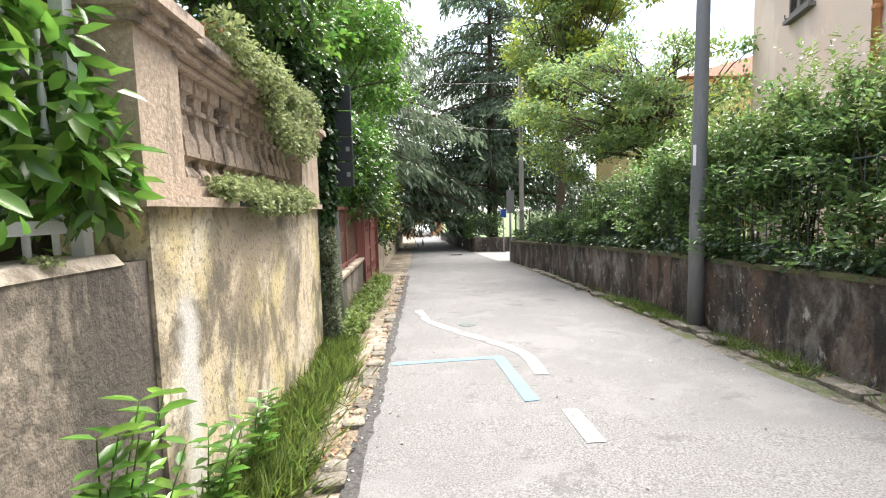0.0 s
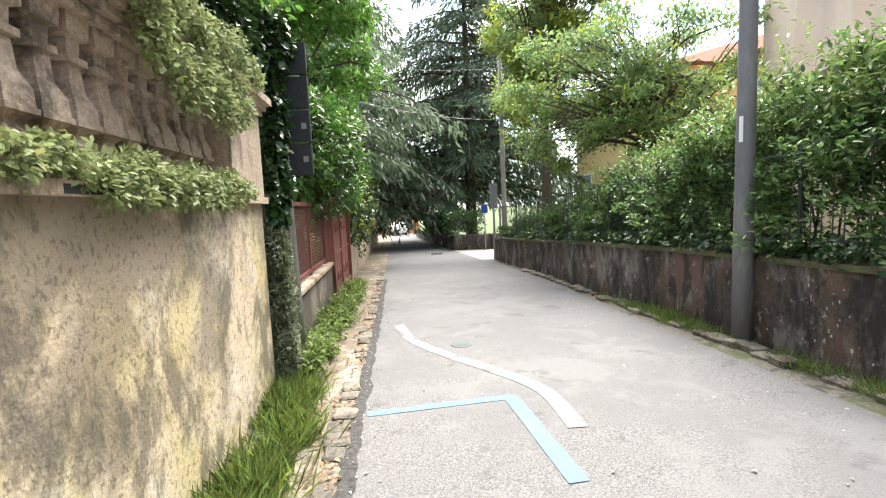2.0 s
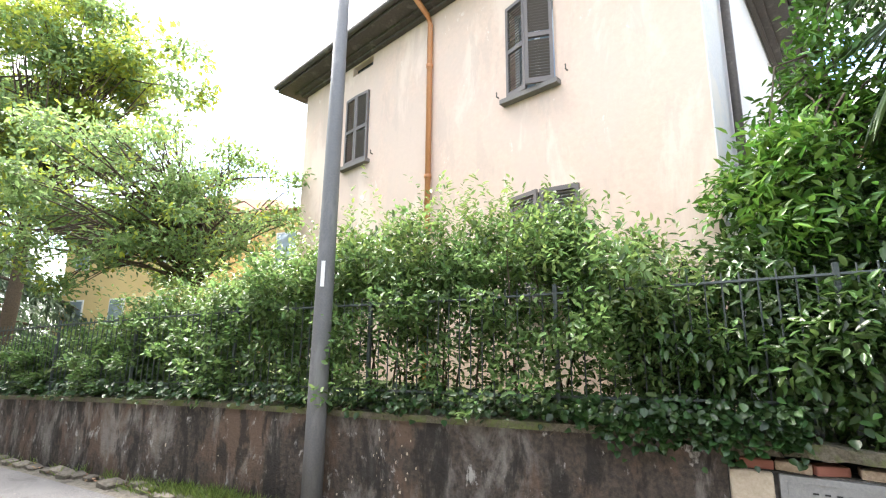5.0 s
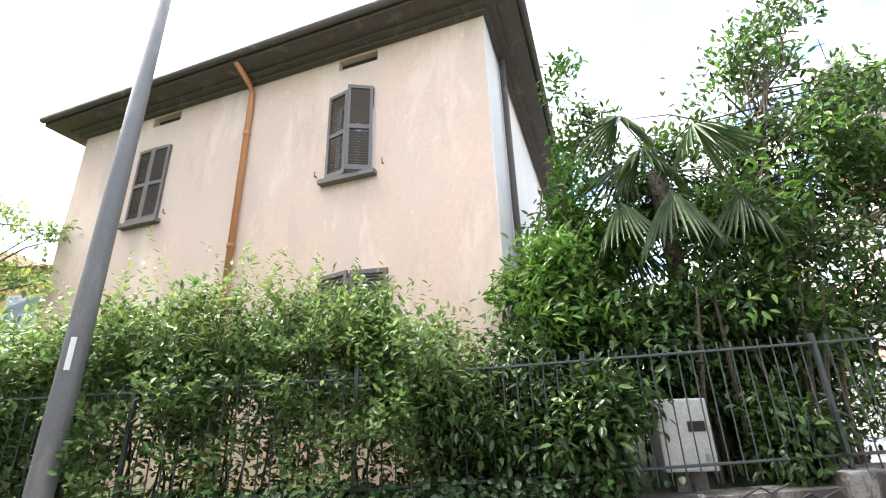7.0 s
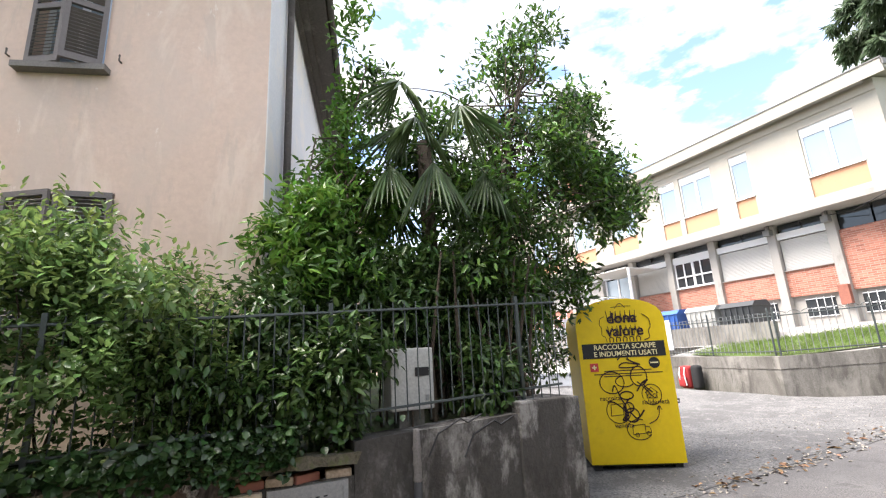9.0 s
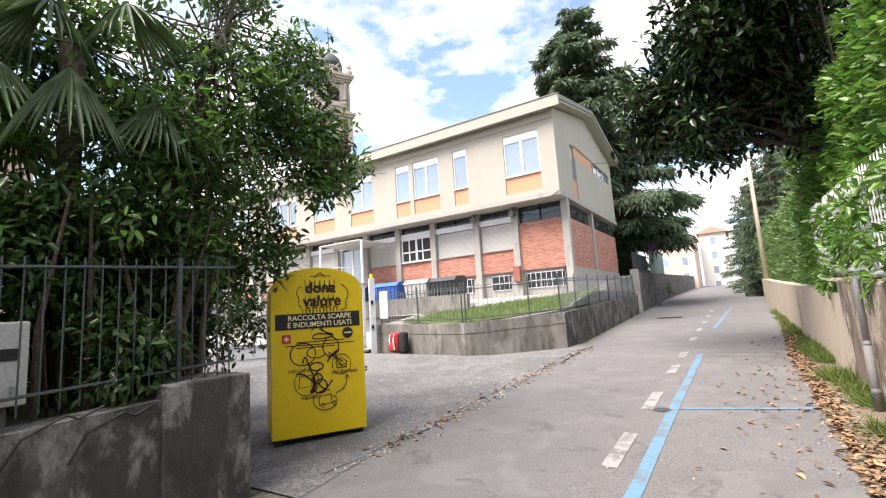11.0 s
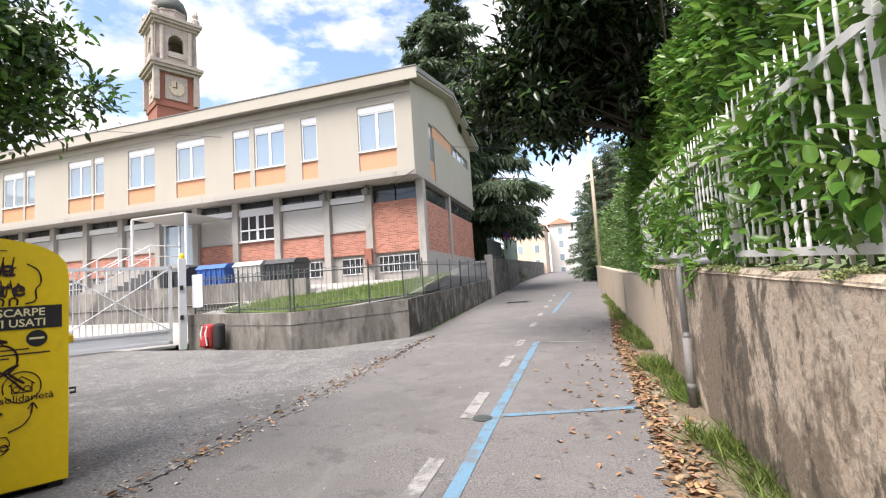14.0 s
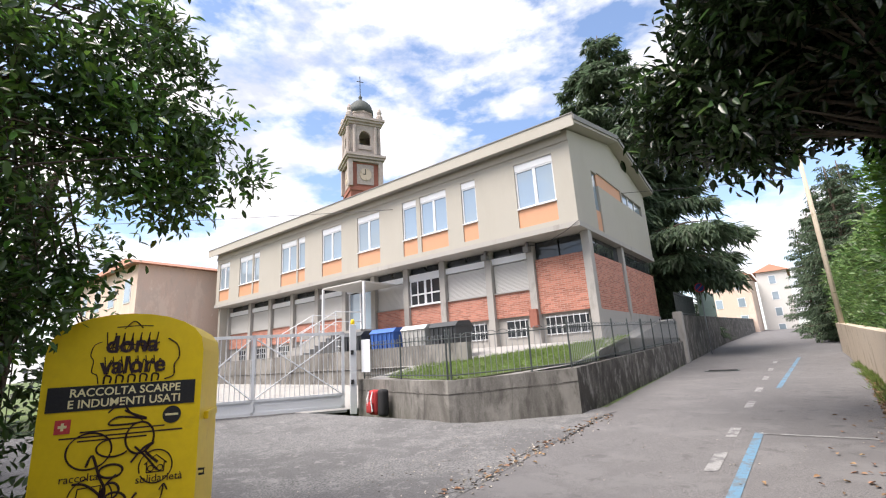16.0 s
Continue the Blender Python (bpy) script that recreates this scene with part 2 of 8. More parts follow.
M_HOUSE = mat("peach_render", (0.64, 0.485, 0.395), (0.585, 0.44, 0.358), 0.9, 0.7, 14, 0.25,
              wear=(((0.56, 0.45, 0.38), 0.55, 0.46, 0.10, 0.6, 0.7), ((0.70, 0.57, 0.48), 0.9, 0.36, 0.06, 0.35, 0.6), ((0.50, 0.40, 0.335), 2.6, 0.28, 0.06, 0.25, 0.5), ((0.74, 0.66, 0.60), 3.4, 0.16, 0.03, 0.5, 0.6)))
M_HOUSEW = mat("patched_white_render", (0.66, 0.66, 0.67), (0.58, 0.58, 0.60), 0.9, 1.0, 30, 0.2, c3=(0.70, 0.66, 0.62), blotch=0.45)
M_SHUTTER = mat("grey_brown_shutter_paint", (0.155, 0.135, 0.13), (0.12, 0.105, 0.10), 0.6, 5, 60, 0.15)
M_EAVE = mat("weathered_eave_board", (0.10, 0.085, 0.078), (0.07, 0.06, 0.055), 0.8, 3, 30, 0.3, c3=(0.15, 0.13, 0.12), blotch=0.4)
M_TILE = mat("terracotta_roof_tile", (0.36, 0.17, 0.11), (0.24, 0.12, 0.08), 0.85, 2, 20, 0.5)
M_COPPER = mat("copper_downpipe_paint", (0.47, 0.21, 0.085), (0.40, 0.17, 0.07), 0.5, 6, 40, 0.1)
M_STONE = mat("grey_sill_stone", (0.20, 0.18, 0.17), (0.14, 0.13, 0.12), 0.85, 6, 60, 0.3)
M_IRON = mat("grey_green_iron", (0.085, 0.10, 0.10), (0.06, 0.07, 0.07), 0.55, 9, 90, 0.2, 0.3, c3=(0.10, 0.075, 0.055), blotch=0.3)
M_WHITEIRON = mat("white_painted_iron", (0.78, 0.78, 0.78), (0.70, 0.70, 0.69), 0.45, 6, 60, 0.1, c3=(0.58, 0.56, 0.52), blotch=0.3)
M_GALV = mat("galvanised_steel", (0.36, 0.37, 0.38), (0.28, 0.29, 0.30), 0.45, 6, 50, 0.1, 0.6)
M_POST = mat("grey_lamp_post_paint", (0.175, 0.175, 0.182), (0.14, 0.14, 0.147), 0.6, 3, 60, 0.15, 0.2, c3=(0.21, 0.21, 0.215), blotch=0.42, streak=0.3)
M_REDGATE = mat("rusty_red_gate_paint", (0.23, 0.075, 0.06), (0.17, 0.055, 0.045), 0.6, 3, 40, 0.25, 0.0, c3=(0.085, 0.03, 0.022), blotch=0.44, streak=0.3)
M_RUST = mat("rusted_mesh_paint", (0.17, 0.065, 0.042), (0.09, 0.045, 0.032), 0.8, 6, 40, 0.2)
M_YELLOW = mat("yellow_bin_paint", (0.77, 0.545, 0.008), (0.72, 0.50, 0.008), 0.42, 2.5, 14, 0.05, c3=(0.64, 0.44, 0.015), blotch=0.36)
M_BLACK = mat("black_print", (0.012, 0.012, 0.014), (0.02, 0.02, 0.022), 0.5, 5, 50, 0)
M_SIGNDARK = mat("weathered_dark_sign_paint", (0.022, 0.026, 0.032), (0.035, 0.038, 0.042), 0.55, 5, 40, 0.1)
M_INK = mat("purple_black_marker", (0.035, 0.012, 0.02), (0.02, 0.01, 0.012), 0.5, 5, 50, 0)
M_CREAM = mat("cream_print", (0.78, 0.70, 0.40), (0.74, 0.66, 0.38), 0.5, 5, 50, 0)
M_REDPRINT = mat("red_print", (0.60, 0.06, 0.06), None, 0.5, 5, 50, 0)
M_SCHOOL = mat("grey_beige_panel", (0.405, 0.38, 0.333), (0.37, 0.348, 0.303), 0.85, 0.8, 30, 0.15, c3=(0.375, 0.352, 0.305), blotch=0.47, streak=0.35)
M_ORANGE = mat("orange_panel", (0.58, 0.30, 0.175), (0.53, 0.275, 0.16), 0.6, 1.5, 30, 0.05, c3=(0.54, 0.27, 0.145), blotch=0.42)
M_FASCIA = mat("dark_grey_fascia", (0.20, 0.195, 0.19), (0.17, 0.165, 0.16), 0.7, 2, 40, 0.1)
M_COLUMN = mat("grey_column_render", (0.38, 0.365, 0.34), (0.33, 0.31, 0.29), 0.9, 2, 40, 0.2, c3=(0.28, 0.265, 0.245), blotch=0.4, streak=0.3)
M_ROLLER = mat("pale_roller_shutter", (0.50, 0.49, 0.47), (0.46, 0.45, 0.43), 0.6, 2, 40, 0.05)
M_PVC = mat("white_window_plastic", (0.74, 0.75, 0.77), (0.70, 0.71, 0.73), 0.4, 5, 50, 0)
# near-black that paints shade into recesses and slots; some plain dark parts share it
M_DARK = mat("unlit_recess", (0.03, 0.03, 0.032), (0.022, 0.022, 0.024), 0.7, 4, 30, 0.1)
M_GATEW = mat("light_grey_gate_paint", (0.56, 0.58, 0.61), (0.50, 0.52, 0.55), 0.5, 4, 40, 0.1, c3=(0.44, 0.44, 0.45), blotch=0.3)
M_BARK = mat("bark", (0.12, 0.09, 0.065), (0.06, 0.045, 0.035), 0.95, 6, 30, 0.8, dist=0.03)
M_BINBLUE = mat("blue_bin_plastic", (0.045, 0.13, 0.42), (0.04, 0.11, 0.36), 0.5, 4, 40, 0.05)
M_BINDARK = mat("dark_grey_bin_plastic", (0.05, 0.055, 0.06), None, 0.5, 4, 40, 0.05)
M_BINWHITE = mat("white_bin_plastic", (0.50, 0.50, 0.48), None, 0.5, 4, 40, 0.05)
M_BAGRED = mat("red_backpack_cloth", (0.42, 0.035, 0.035), (0.28, 0.025, 0.03), 0.85, 9, 80, 0.4)
M_BAGBLK = mat("black_backpack_cloth", (0.02, 0.02, 0.022), None, 0.85, 9, 80, 0.4)
M_POT = mat("terracotta_pot", (0.50, 0.20, 0.10), (0.42, 0.16, 0.085), 0.85, 6, 50, 0.2)
M_TOWER = mat("pinkish_tower_stone", (0.42, 0.365, 0.335), (0.29, 0.25, 0.228), 0.9, 0.6, 6, 0.3, c3=(0.42, 0.37, 0.335), blotch=0.45)
M_TBRICK = mat("tower_brick", (0.30, 0.12, 0.085), (0.24, 0.095, 0.07), 0.9, 1, 8, 0.3)
M_DOME = mat("dark_lead_dome", (0.075, 0.085, 0.08), (0.045, 0.052, 0.05), 0.7, 1, 6, 0.2)
M_PEBBLE = mat("pale_grit", (0.36, 0.33, 0.29), (0.22, 0.20, 0.17), 0.9, 5, 20, 0, island=0.5)
M_LITTER = mat("dry_leaf", (0.30, 0.185, 0.10), (0.17, 0.105, 0.06), 0.85, 5, 20, 0, island=0.6)
M_KERB = mat("rough_kerb_stone", (0.22, 0.195, 0.16), (0.13, 0.115, 0.095), 0.95, 4, 40, 0.9, c3=(0.09, 0.078, 0.062), blotch=0.45, randob=0.3, dist=0.02)
M_CLOTH = mat("white_paper_notice", (0.74, 0.77, 0.82), None, 0.8, 5, 50, 0)
M_YHOUSE = mat("yellow_ochre_render", (0.66, 0.50, 0.24), (0.60, 0.45, 0.22), 0.9, 0.8, 20, 0.1)
M_MESH = mat("pale_green_mesh_paint", (0.30, 0.38, 0.33), (0.24, 0.31, 0.27), 0.6, 3, 30, 0.1)
M_WHOUSE = mat("white_render", (0.58, 0.565, 0.545), (0.52, 0.505, 0.485), 0.9, 0.8, 20, 0.1)
M_OHOUSE = mat("orange_render", (0.62, 0.30, 0.16), (0.56, 0.27, 0.15), 0.9, 0.8, 20, 0.1)
M_WOOD = mat("weathered_pole", (0.31, 0.30, 0.285), (0.23, 0.22, 0.21), 0.9, 5, 40, 0.4, streak=0.2)

M_GLASS = bpy.data.materials.new("window_glass")
M_GLASS.use_nodes = True
gb = M_GLASS.node_tree.nodes["Principled BSDF"]
gb.inputs["Base Color"].default_value = (0.29, 0.36, 0.42, 1)
gb.inputs["Roughness"].default_value, gb.inputs["Specular IOR Level"].default_value = 0.03, 0.9
gb.inputs["Metallic"].default_value = 0.2

# dark panes below the floor slab; the overhang's shade is mixed into their colour
M_DARKGLASS = bpy.data.materials.new("dark_shaded_window_glass")
M_DARKGLASS.use_nodes = True
gb = M_DARKGLASS.node_tree.nodes["Principled BSDF"]
gb.inputs["Base Color"].default_value = (0.035, 0.04, 0.045, 1)
gb.inputs["Roughness"].default_value, gb.inputs["Specular IOR Level"].default_value = 0.06, 0.5

M_BRICK = bpy.data.materials.new("pink_red_brickwork")
M_BRICK.use_nodes = True
bn, bl_ = M_BRICK.node_tree.nodes, M_BRICK.node_tree.links
bb = bn["Principled BSDF"]
bb.inputs["Roughness"].default_value = 0.9
b_geo = bn.new("ShaderNodeTexCoord")
b_sep = bn.new("ShaderNodeSeparateXYZ")
b_add = bn.new("ShaderNodeMath")
b_com = bn.new("ShaderNodeCombineXYZ")
bl_.new(b_geo.outputs["Object"], b_sep.inputs[0])
bl_.new(b_sep.outputs[0], b_add.inputs[0])
bl_.new(b_sep.outputs[1], b_add.inputs[1])
bl_.new(b_add.outputs[0], b_com.inputs[0])
bl_.new(b_sep.outputs[2], b_com.inputs[1])
b_tex = bn.new("ShaderNodeTexBrick")
b_tex.inputs["Scale"].default_value = 1.0
b_tex.inputs["Brick Width"].default_value, b_tex.inputs["Row Height"].default_value, b_tex.inputs["Mortar Size"].default_value = 0.26, 0.075, 0.008
b_tex.inputs["Color1"].default_value, b_tex.inputs["Color2"].default_value, b_tex.inputs["Mortar"].default_value = (0.52, 0.215, 0.15, 1), (0.30, 0.115, 0.08, 1), (0.44, 0.30, 0.245, 1)
bl_.new(b_com.outputs[0], b_tex.inputs["Vector"])
bl_.new(b_tex.outputs["Color"], bb.inputs["Base Color"])
b_bump = bn.new("ShaderNodeBump")
b_bump.inputs["Strength"].default_value, b_bump.inputs["Distance"].default_value = 0.5, 0.01
b_bump.invert = True
bl_.new(b_tex.outputs["Fac"], b_bump.inputs["Height"])
bl_.new(b_bump.outputs[0], bb.inputs["Normal"])

# two laurel greens; mixed in one crown they paint lit and shaded leaves
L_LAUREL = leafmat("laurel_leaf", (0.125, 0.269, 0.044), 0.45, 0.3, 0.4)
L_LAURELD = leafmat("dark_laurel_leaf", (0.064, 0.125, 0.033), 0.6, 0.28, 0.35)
L_PRIVET = leafmat("privet_leaf", (0.138, 0.235, 0.075), 0.6, 0.35, 0.5)
L_PRIVETY = leafmat("young_privet_leaf", (0.195, 0.285, 0.08), 0.35, 0.4, 0.45)
L_IVY = leafmat("ivy_leaf", (0.038, 0.085, 0.024), 0.5, 0.35, 0.25)
L_MAGNOLIA = leafmat("magnolia_leaf", (0.022, 0.042, 0.014), 0.7, 0.22, 0.15)
L_LOCUST = leafmat("light_tree_leaf", (0.215, 0.325, 0.118), 0.4, 0.5, 0.55)
L_YELLOW = leafmat("yellow_green_leaf", (0.33, 0.40, 0.06), 0.35, 0.5, 0.5)
L_CEDAR = leafmat("cedar_needle", (0.10, 0.15, 0.085), 0.5, 0.6, 0.45)
L_CEDARL = leafmat("pale_cedar_needle", (0.14, 0.195, 0.115), 0.4, 0.6, 0.45)
L_GRASS = leafmat("grass_blade", (0.175, 0.255, 0.06), 0.5, 0.6, 0.4)
L_LAWN = leafmat("lawn_blade", (0.17, 0.27, 0.055), 0.3, 0.6, 0.35)
L_SEDUM = leafmat("sedum_leaf", (0.33, 0.39, 0.17), 0.4, 0.6, 0.35)
L_PALM = leafmat("palm_blade", (0.085, 0.145, 0.05), 0.35, 0.4, 0.3)
L_HERB = leafmat("rosemary_leaf", (0.17, 0.205, 0.115), 0.4, 0.6, 0.3)

# ---- building blocks ----
def zg(y):
    """Height of the lane, which falls towards +y."""
    y = max(-120.0, min(90.0, y))
    return -0.03 * y


def box(bm, x0, x1, y0, y1, z0, z1, m=None):
    r = bmesh.ops.create_cube(bm, size=1.0, matrix=Matrix.LocRotScale(((x0 + x1) / 2, (y0 + y1) / 2, (z0 + z1) / 2), None, (abs(x1 - x0), abs(y1 - y0), abs(z1 - z0))))
    if m is not None:
        bmesh.ops.transform(bm, matrix=m, verts=r["verts"])
    return r["verts"]


def tube(bm, pts, radii, n=8, cap=True):
    """A round tube along points."""
    pts = [Vector(p) for p in pts]
    if not isinstance(radii, (list, tuple)):
        radii = [radii] * len(pts)
    rings = []
    for i, p in enumerate(pts):
        d = (pts[min(i + 1, len(pts) - 1)] - pts[max(i - 1, 0)]).normalized()
        a = d.cross(Vector((0.13, 0.31, 1)) if abs(d.z) < 0.95 else Vector((1, 0.2, 0))).normalized()
        c = d.cross(a)
        rings.append([bm.verts.new(p + (a * math.cos(2 * math.pi * k / n) + c * math.sin(2 * math.pi * k / n)) * radii[i]) for k in range(n)])
    for r0, r1 in zip(rings, rings[1:]):
        for k in range(n):
            bm.faces.new((r0[k], r0[(k + 1) % n], r1[(k + 1) % n], r1[k]))
    if cap:
        bm.faces.new(rings[0][::-1])
        bm.faces.new(rings[-1])


def lathe(bm, prof, cx=0.0, cy=0.0, n=12):
    """Turn a profile of (radius, z) round the upright axis at cx, cy."""
    rings = [[bm.verts.new((cx + r * math.cos(2 * math.pi * k / n), cy + r * math.sin(2 * math.pi * k / n), z)) for k in range(n)] for r, z in prof]
    for r0, r1 in zip(rings, rings[1:]):
        for k in range(n):
            bm.faces.new((r0[k], r0[(k + 1) % n], r1[(k + 1) % n], r1[k]))
    bm.faces.new(rings[0][::-1])
    bm.faces.new(rings[-1])


def extrude_poly(bm, poly, depth_vec):
    """A prism: a planar polygon of 3D points pushed along depth_vec."""
    a = [bm.verts.new(p) for p in poly]
    b = [bm.verts.new(Vector(p) + Vector(depth_vec)) for p in poly]
    bm.faces.new(a)
    bm.faces.new(b[::-1])
    for i in range(len(a)):
        j = (i + 1) % len(a)
        bm.faces.new((a[j], a[i], b[i], b[j]))


def bevel(bm, w=0.01, seg=2):
    bmesh.ops.bevel(bm, geom=[e for e in bm.edges], offset=w, segments=seg, affect="EDGES", profile=0.6)


def holed(bm, x0, x1, z0, z1, t, holes):
    """An upright wall in the plane y=0 (front) to y=-t, from x0 to x1, with holes (xa, xb, za, zb)."""
    xs = sorted({x0, x1, *[v for h in holes for v in h[:2]]})
    zs = sorted({z0, z1, *[v for h in holes for v in h[2:]]})
    def solid(i, k):
        if i < 0 or k < 0 or i >= len(xs) - 1 or k >= len(zs) - 1:
            return False
        cx, cz = (xs[i] + xs[i + 1]) / 2, (zs[k] + zs[k + 1]) / 2
        return not any(h[0] < cx < h[1] and h[2] < cz < h[3] for h in holes)
    cache = {}
    def v(x, y, z):
        key = (round(x, 4), round(y, 4), round(z, 4))
        if key not in cache:
            cache[key] = bm.verts.new((x, y, z))
        return cache[key]
    for i in range(len(xs) - 1):
        for k in range(len(zs) - 1):
            if not solid(i, k):
                continue
            a, b, c, d = xs[i], xs[i + 1], zs[k], zs[k + 1]
            bm.faces.new((v(b, 0, c), v(a, 0, c), v(a, 0, d), v(b, 0, d)))
            bm.faces.new((v(a, -t, c), v(b, -t, c), v(b, -t, d), v(a, -t, d)))
            if not solid(i - 1, k):
                bm.faces.new((v(a, 0, c), v(a, -t, c), v(a, -t, d), v(a, 0, d)))
            if not solid(i + 1, k):
                bm.faces.new((v(b, -t, c), v(b, 0, c), v(b, 0, d), v(b, -t, d)))
            if not solid(i, k - 1):
                bm.faces.new((v(a, -t, c), v(a, 0, c), v(b, 0, c), v(b, -t, c)))
            if not solid(i, k + 1):
                bm.faces.new((v(a, 0, d), v(a, -t, d), v(b, -t, d), v(b, 0, d)))


def data_of(name, bm, material, smooth=False):
    bmesh.ops.recalc_face_normals(bm, faces=bm.faces[:])
    me = bpy.data.meshes.new(name)
    bm.to_mesh(me)
    bm.free()
    if smooth:
        me.polygons.foreach_set("use_smooth", [True] * len(me.polygons))
    me.materials.append(material)
    return me


def thing(name, label, category, m=None, group="", kind=""):
    ob = new(name)
    ob.empty_display_size = 0.1
    if m is not None:
        ob.matrix_world = m
    return tagged(ob, label, category, group, kind)


def part(name, bm, material, parent=None, label="", smooth=False, m=None):
    me = data_of(name, bm, material, smooth) if isinstance(bm, bmesh.types.BMesh) else bm
    ob = new(name, me)
    if parent is not None:
        ob.parent = parent
    if m is not None:
        ob.matrix_basis = m
    if label:
        tagged(ob, label)
    return ob


def solo(name, bm, material, label, category="", kind="", group="", smooth=False, m=None):
    ob = part(name, bm, material, None, "", smooth, m)
    return tagged(ob, label, category, group, kind)


def BM():
    return bmesh.new()


rng = np.random.default_rng(7)


def leaf_data(name, P, A, N, L, W, material, fold=0.18, jitter=0.3, plain=False):
    """Many small folded leaves: P roots, A axes, N normals, lengths L, widths W; plain ones are narrow blades."""
    n = len(P)
    A = A / (np.linalg.norm(A, axis=1, keepdims=True) + 1e-9)
    S = np.cross(N, A)
    S = S / (np.linalg.norm(S, axis=1, keepdims=True) + 1e-9)
    U = np.cross(A, S)
    sz = (1 + jitter * (rng.random((n, 1)) * 2 - 1))
    L, W = L * sz, W * sz
    tip = P + A * L - U * L * 0.14
    def rib(s, w):
        return P + A * L * s - U * L * 0.14 * s * s + S * W * w + U * W * fold * abs(w) * 2
    if plain:
        v = np.stack([P, rib(0.45, 0.5), tip, rib(0.45, -0.5)], 1)
        order = np.array([0, 1, 2, 0, 2, 3])
    else:
        v = np.stack([P, rib(0.30, 0.46), rib(0.66, 0.42), tip, rib(0.66, -0.42), rib(0.30, -0.46)], 1)
        order = np.array([0, 1, 2, 0, 2, 3, 0, 3, 4, 0, 4, 5])
    k = v.shape[1]
    me = bpy.data.meshes.new(name)
    me.vertices.add(n * k)
    me.vertices.foreach_set("co", v.reshape(-1).astype(np.float32))
    idx = (np.arange(n)[:, None] * k + order[None]).reshape(-1)
    me.loops.add(len(idx))
    me.loops.foreach_set("vertex_index", idx.astype(np.int32))
    me.polygons.add(len(idx) // 3)
    me.polygons.foreach_set("loop_start", (np.arange(len(idx) // 3) * 3).astype(np.int32))
    me.update(calc_edges=True)
    me.materials.append(material)
    return me


def unit(n):
    v = rng.normal(size=(n, 3))
    return v / np.linalg.norm(v, axis=1, keepdims=True)


def blob_leaves(name, blobs, count, L, W, material, shell=0.55, droop=0.0, tufts=0):
    """Leaves in a crown of overlapping ellipsoids (cx, cy, cz, rx, ry, rz). tufts > 0 gathers them in sprays with gaps."""
    b = np.array(blobs, float)
    w = (b[:, 3] * b[:, 4] + b[:, 4] * b[:, 5] + b[:, 3] * b[:, 5])
    def pts(k):
        which = rng.choice(len(b), k, p=w / w.sum())
        d = unit(k)
        r = shell + (1 - shell) * rng.random((k, 1)) ** 0.6
        r *= 0.86 + 0.22 * np.sin(d[:, :1] * 5 + which[:, None]) * np.sin(d[:, 1:2] * 6 + 2 * which[:, None])
        return b[which, :3] + d * r * b[which, 3:], d
    if tufts:
        c, d = pts(tufts)
        k = rng.integers(0, tufts, count)
        spread = 2.3 * L
        P = c[k] + unit(count) * spread * rng.random((count, 1)) ** 0.5
        D = d[k]
    else:
        P, D = pts(count)
    A = D * 0.8 + unit(count) * 0.9 + np.array([0, 0, -droop])
    N = D * 0.5 + np.array([0, 0, 0.8]) + unit(count) * 0.5
    return leaf_data(name, P, A, N, L, W, material)


def layers(cx, cy, cz, rx, ry, rz, n, r0, r1, flat, seed):
    """Many small flat leaf pads scattered through one big ellipsoid."""
    q = random.Random(seed)
    out = []
    while len(out) < n:
        x, y, z = q.uniform(-1, 1), q.uniform(-1, 1), q.uniform(-1, 1)
        d = x * x + y * y + z * z
        if 0.12 < d < 1:
            r = q.uniform(r0, r1)
            out.append((cx + x * rx, cy + y * ry, cz + z * rz, r, r * q.uniform(0.8, 1.2), r * flat))
    return out


def hedge_leaves(name, y0, y1, xa, xb, top, bottom, count, L, W, material, sprays=0, face=1.0, rough=0.22):
    """A hedge along y: leaves near its faces and top. top, bottom: functions of y. face: share on the faces against inside."""
    y = y0 + (y1 - y0) * rng.random(count)
    zt, zb = np.array([top(v) for v in y]), np.array([bottom(v) for v in y])
    zt = zt + rough * (np.sin(y * 2.1) + np.sin(y * 5.3 + 1) * 0.7 + np.sin(y * 11.7) * 0.5)
    u = rng.random(count)
    z = zb + (zt - zb) * (1 - u ** 1.3 * 1.0)
    bulge = rough * (np.sin(y * 3.1 + z * 2.3) + 0.8 * np.sin(y * 6.7 - z * 4.1))
    cell = (np.floor(y * 5.2).astype(int) * 73 + np.floor(z * 5.6).astype(int) * 37) % 997
    bulge = 0.6 * bulge + rough * 0.75 * rng.normal(size=997)[cell]
    zt = zt + rough * 0.9 * np.abs(rng.normal(size=997))[np.floor(y * 7.3).astype(int) % 997] * rng.random(count)
    side = rng.random(count)
    depth = np.abs(rng.normal(size=count)) * 0.22
    s = np.sign(xa - xb)
    x = np.where(side < 0.62, xa - s * (depth - bulge), np.where(side < 0.8, xb + s * depth, xa + (xb - xa) * rng.random(count)))
    z = np.where(side > 0.8, zt - np.abs(rng.normal(size=count)) * 0.25, z)
    D = np.stack([np.where(side < 0.62, s, np.where(side < 0.8, -s, 0)), rng.normal(size=count) * 0.3, np.where(side > 0.8, 1.0, 0.35)], 1)
    A = D + unit(count) * 0.8
    N = D * 0.5 + np.array([0, 0, 0.7]) + unit(count) * 0.6
    return leaf_data(name, np.stack([x, y, z], 1), A, N, L, W, material)


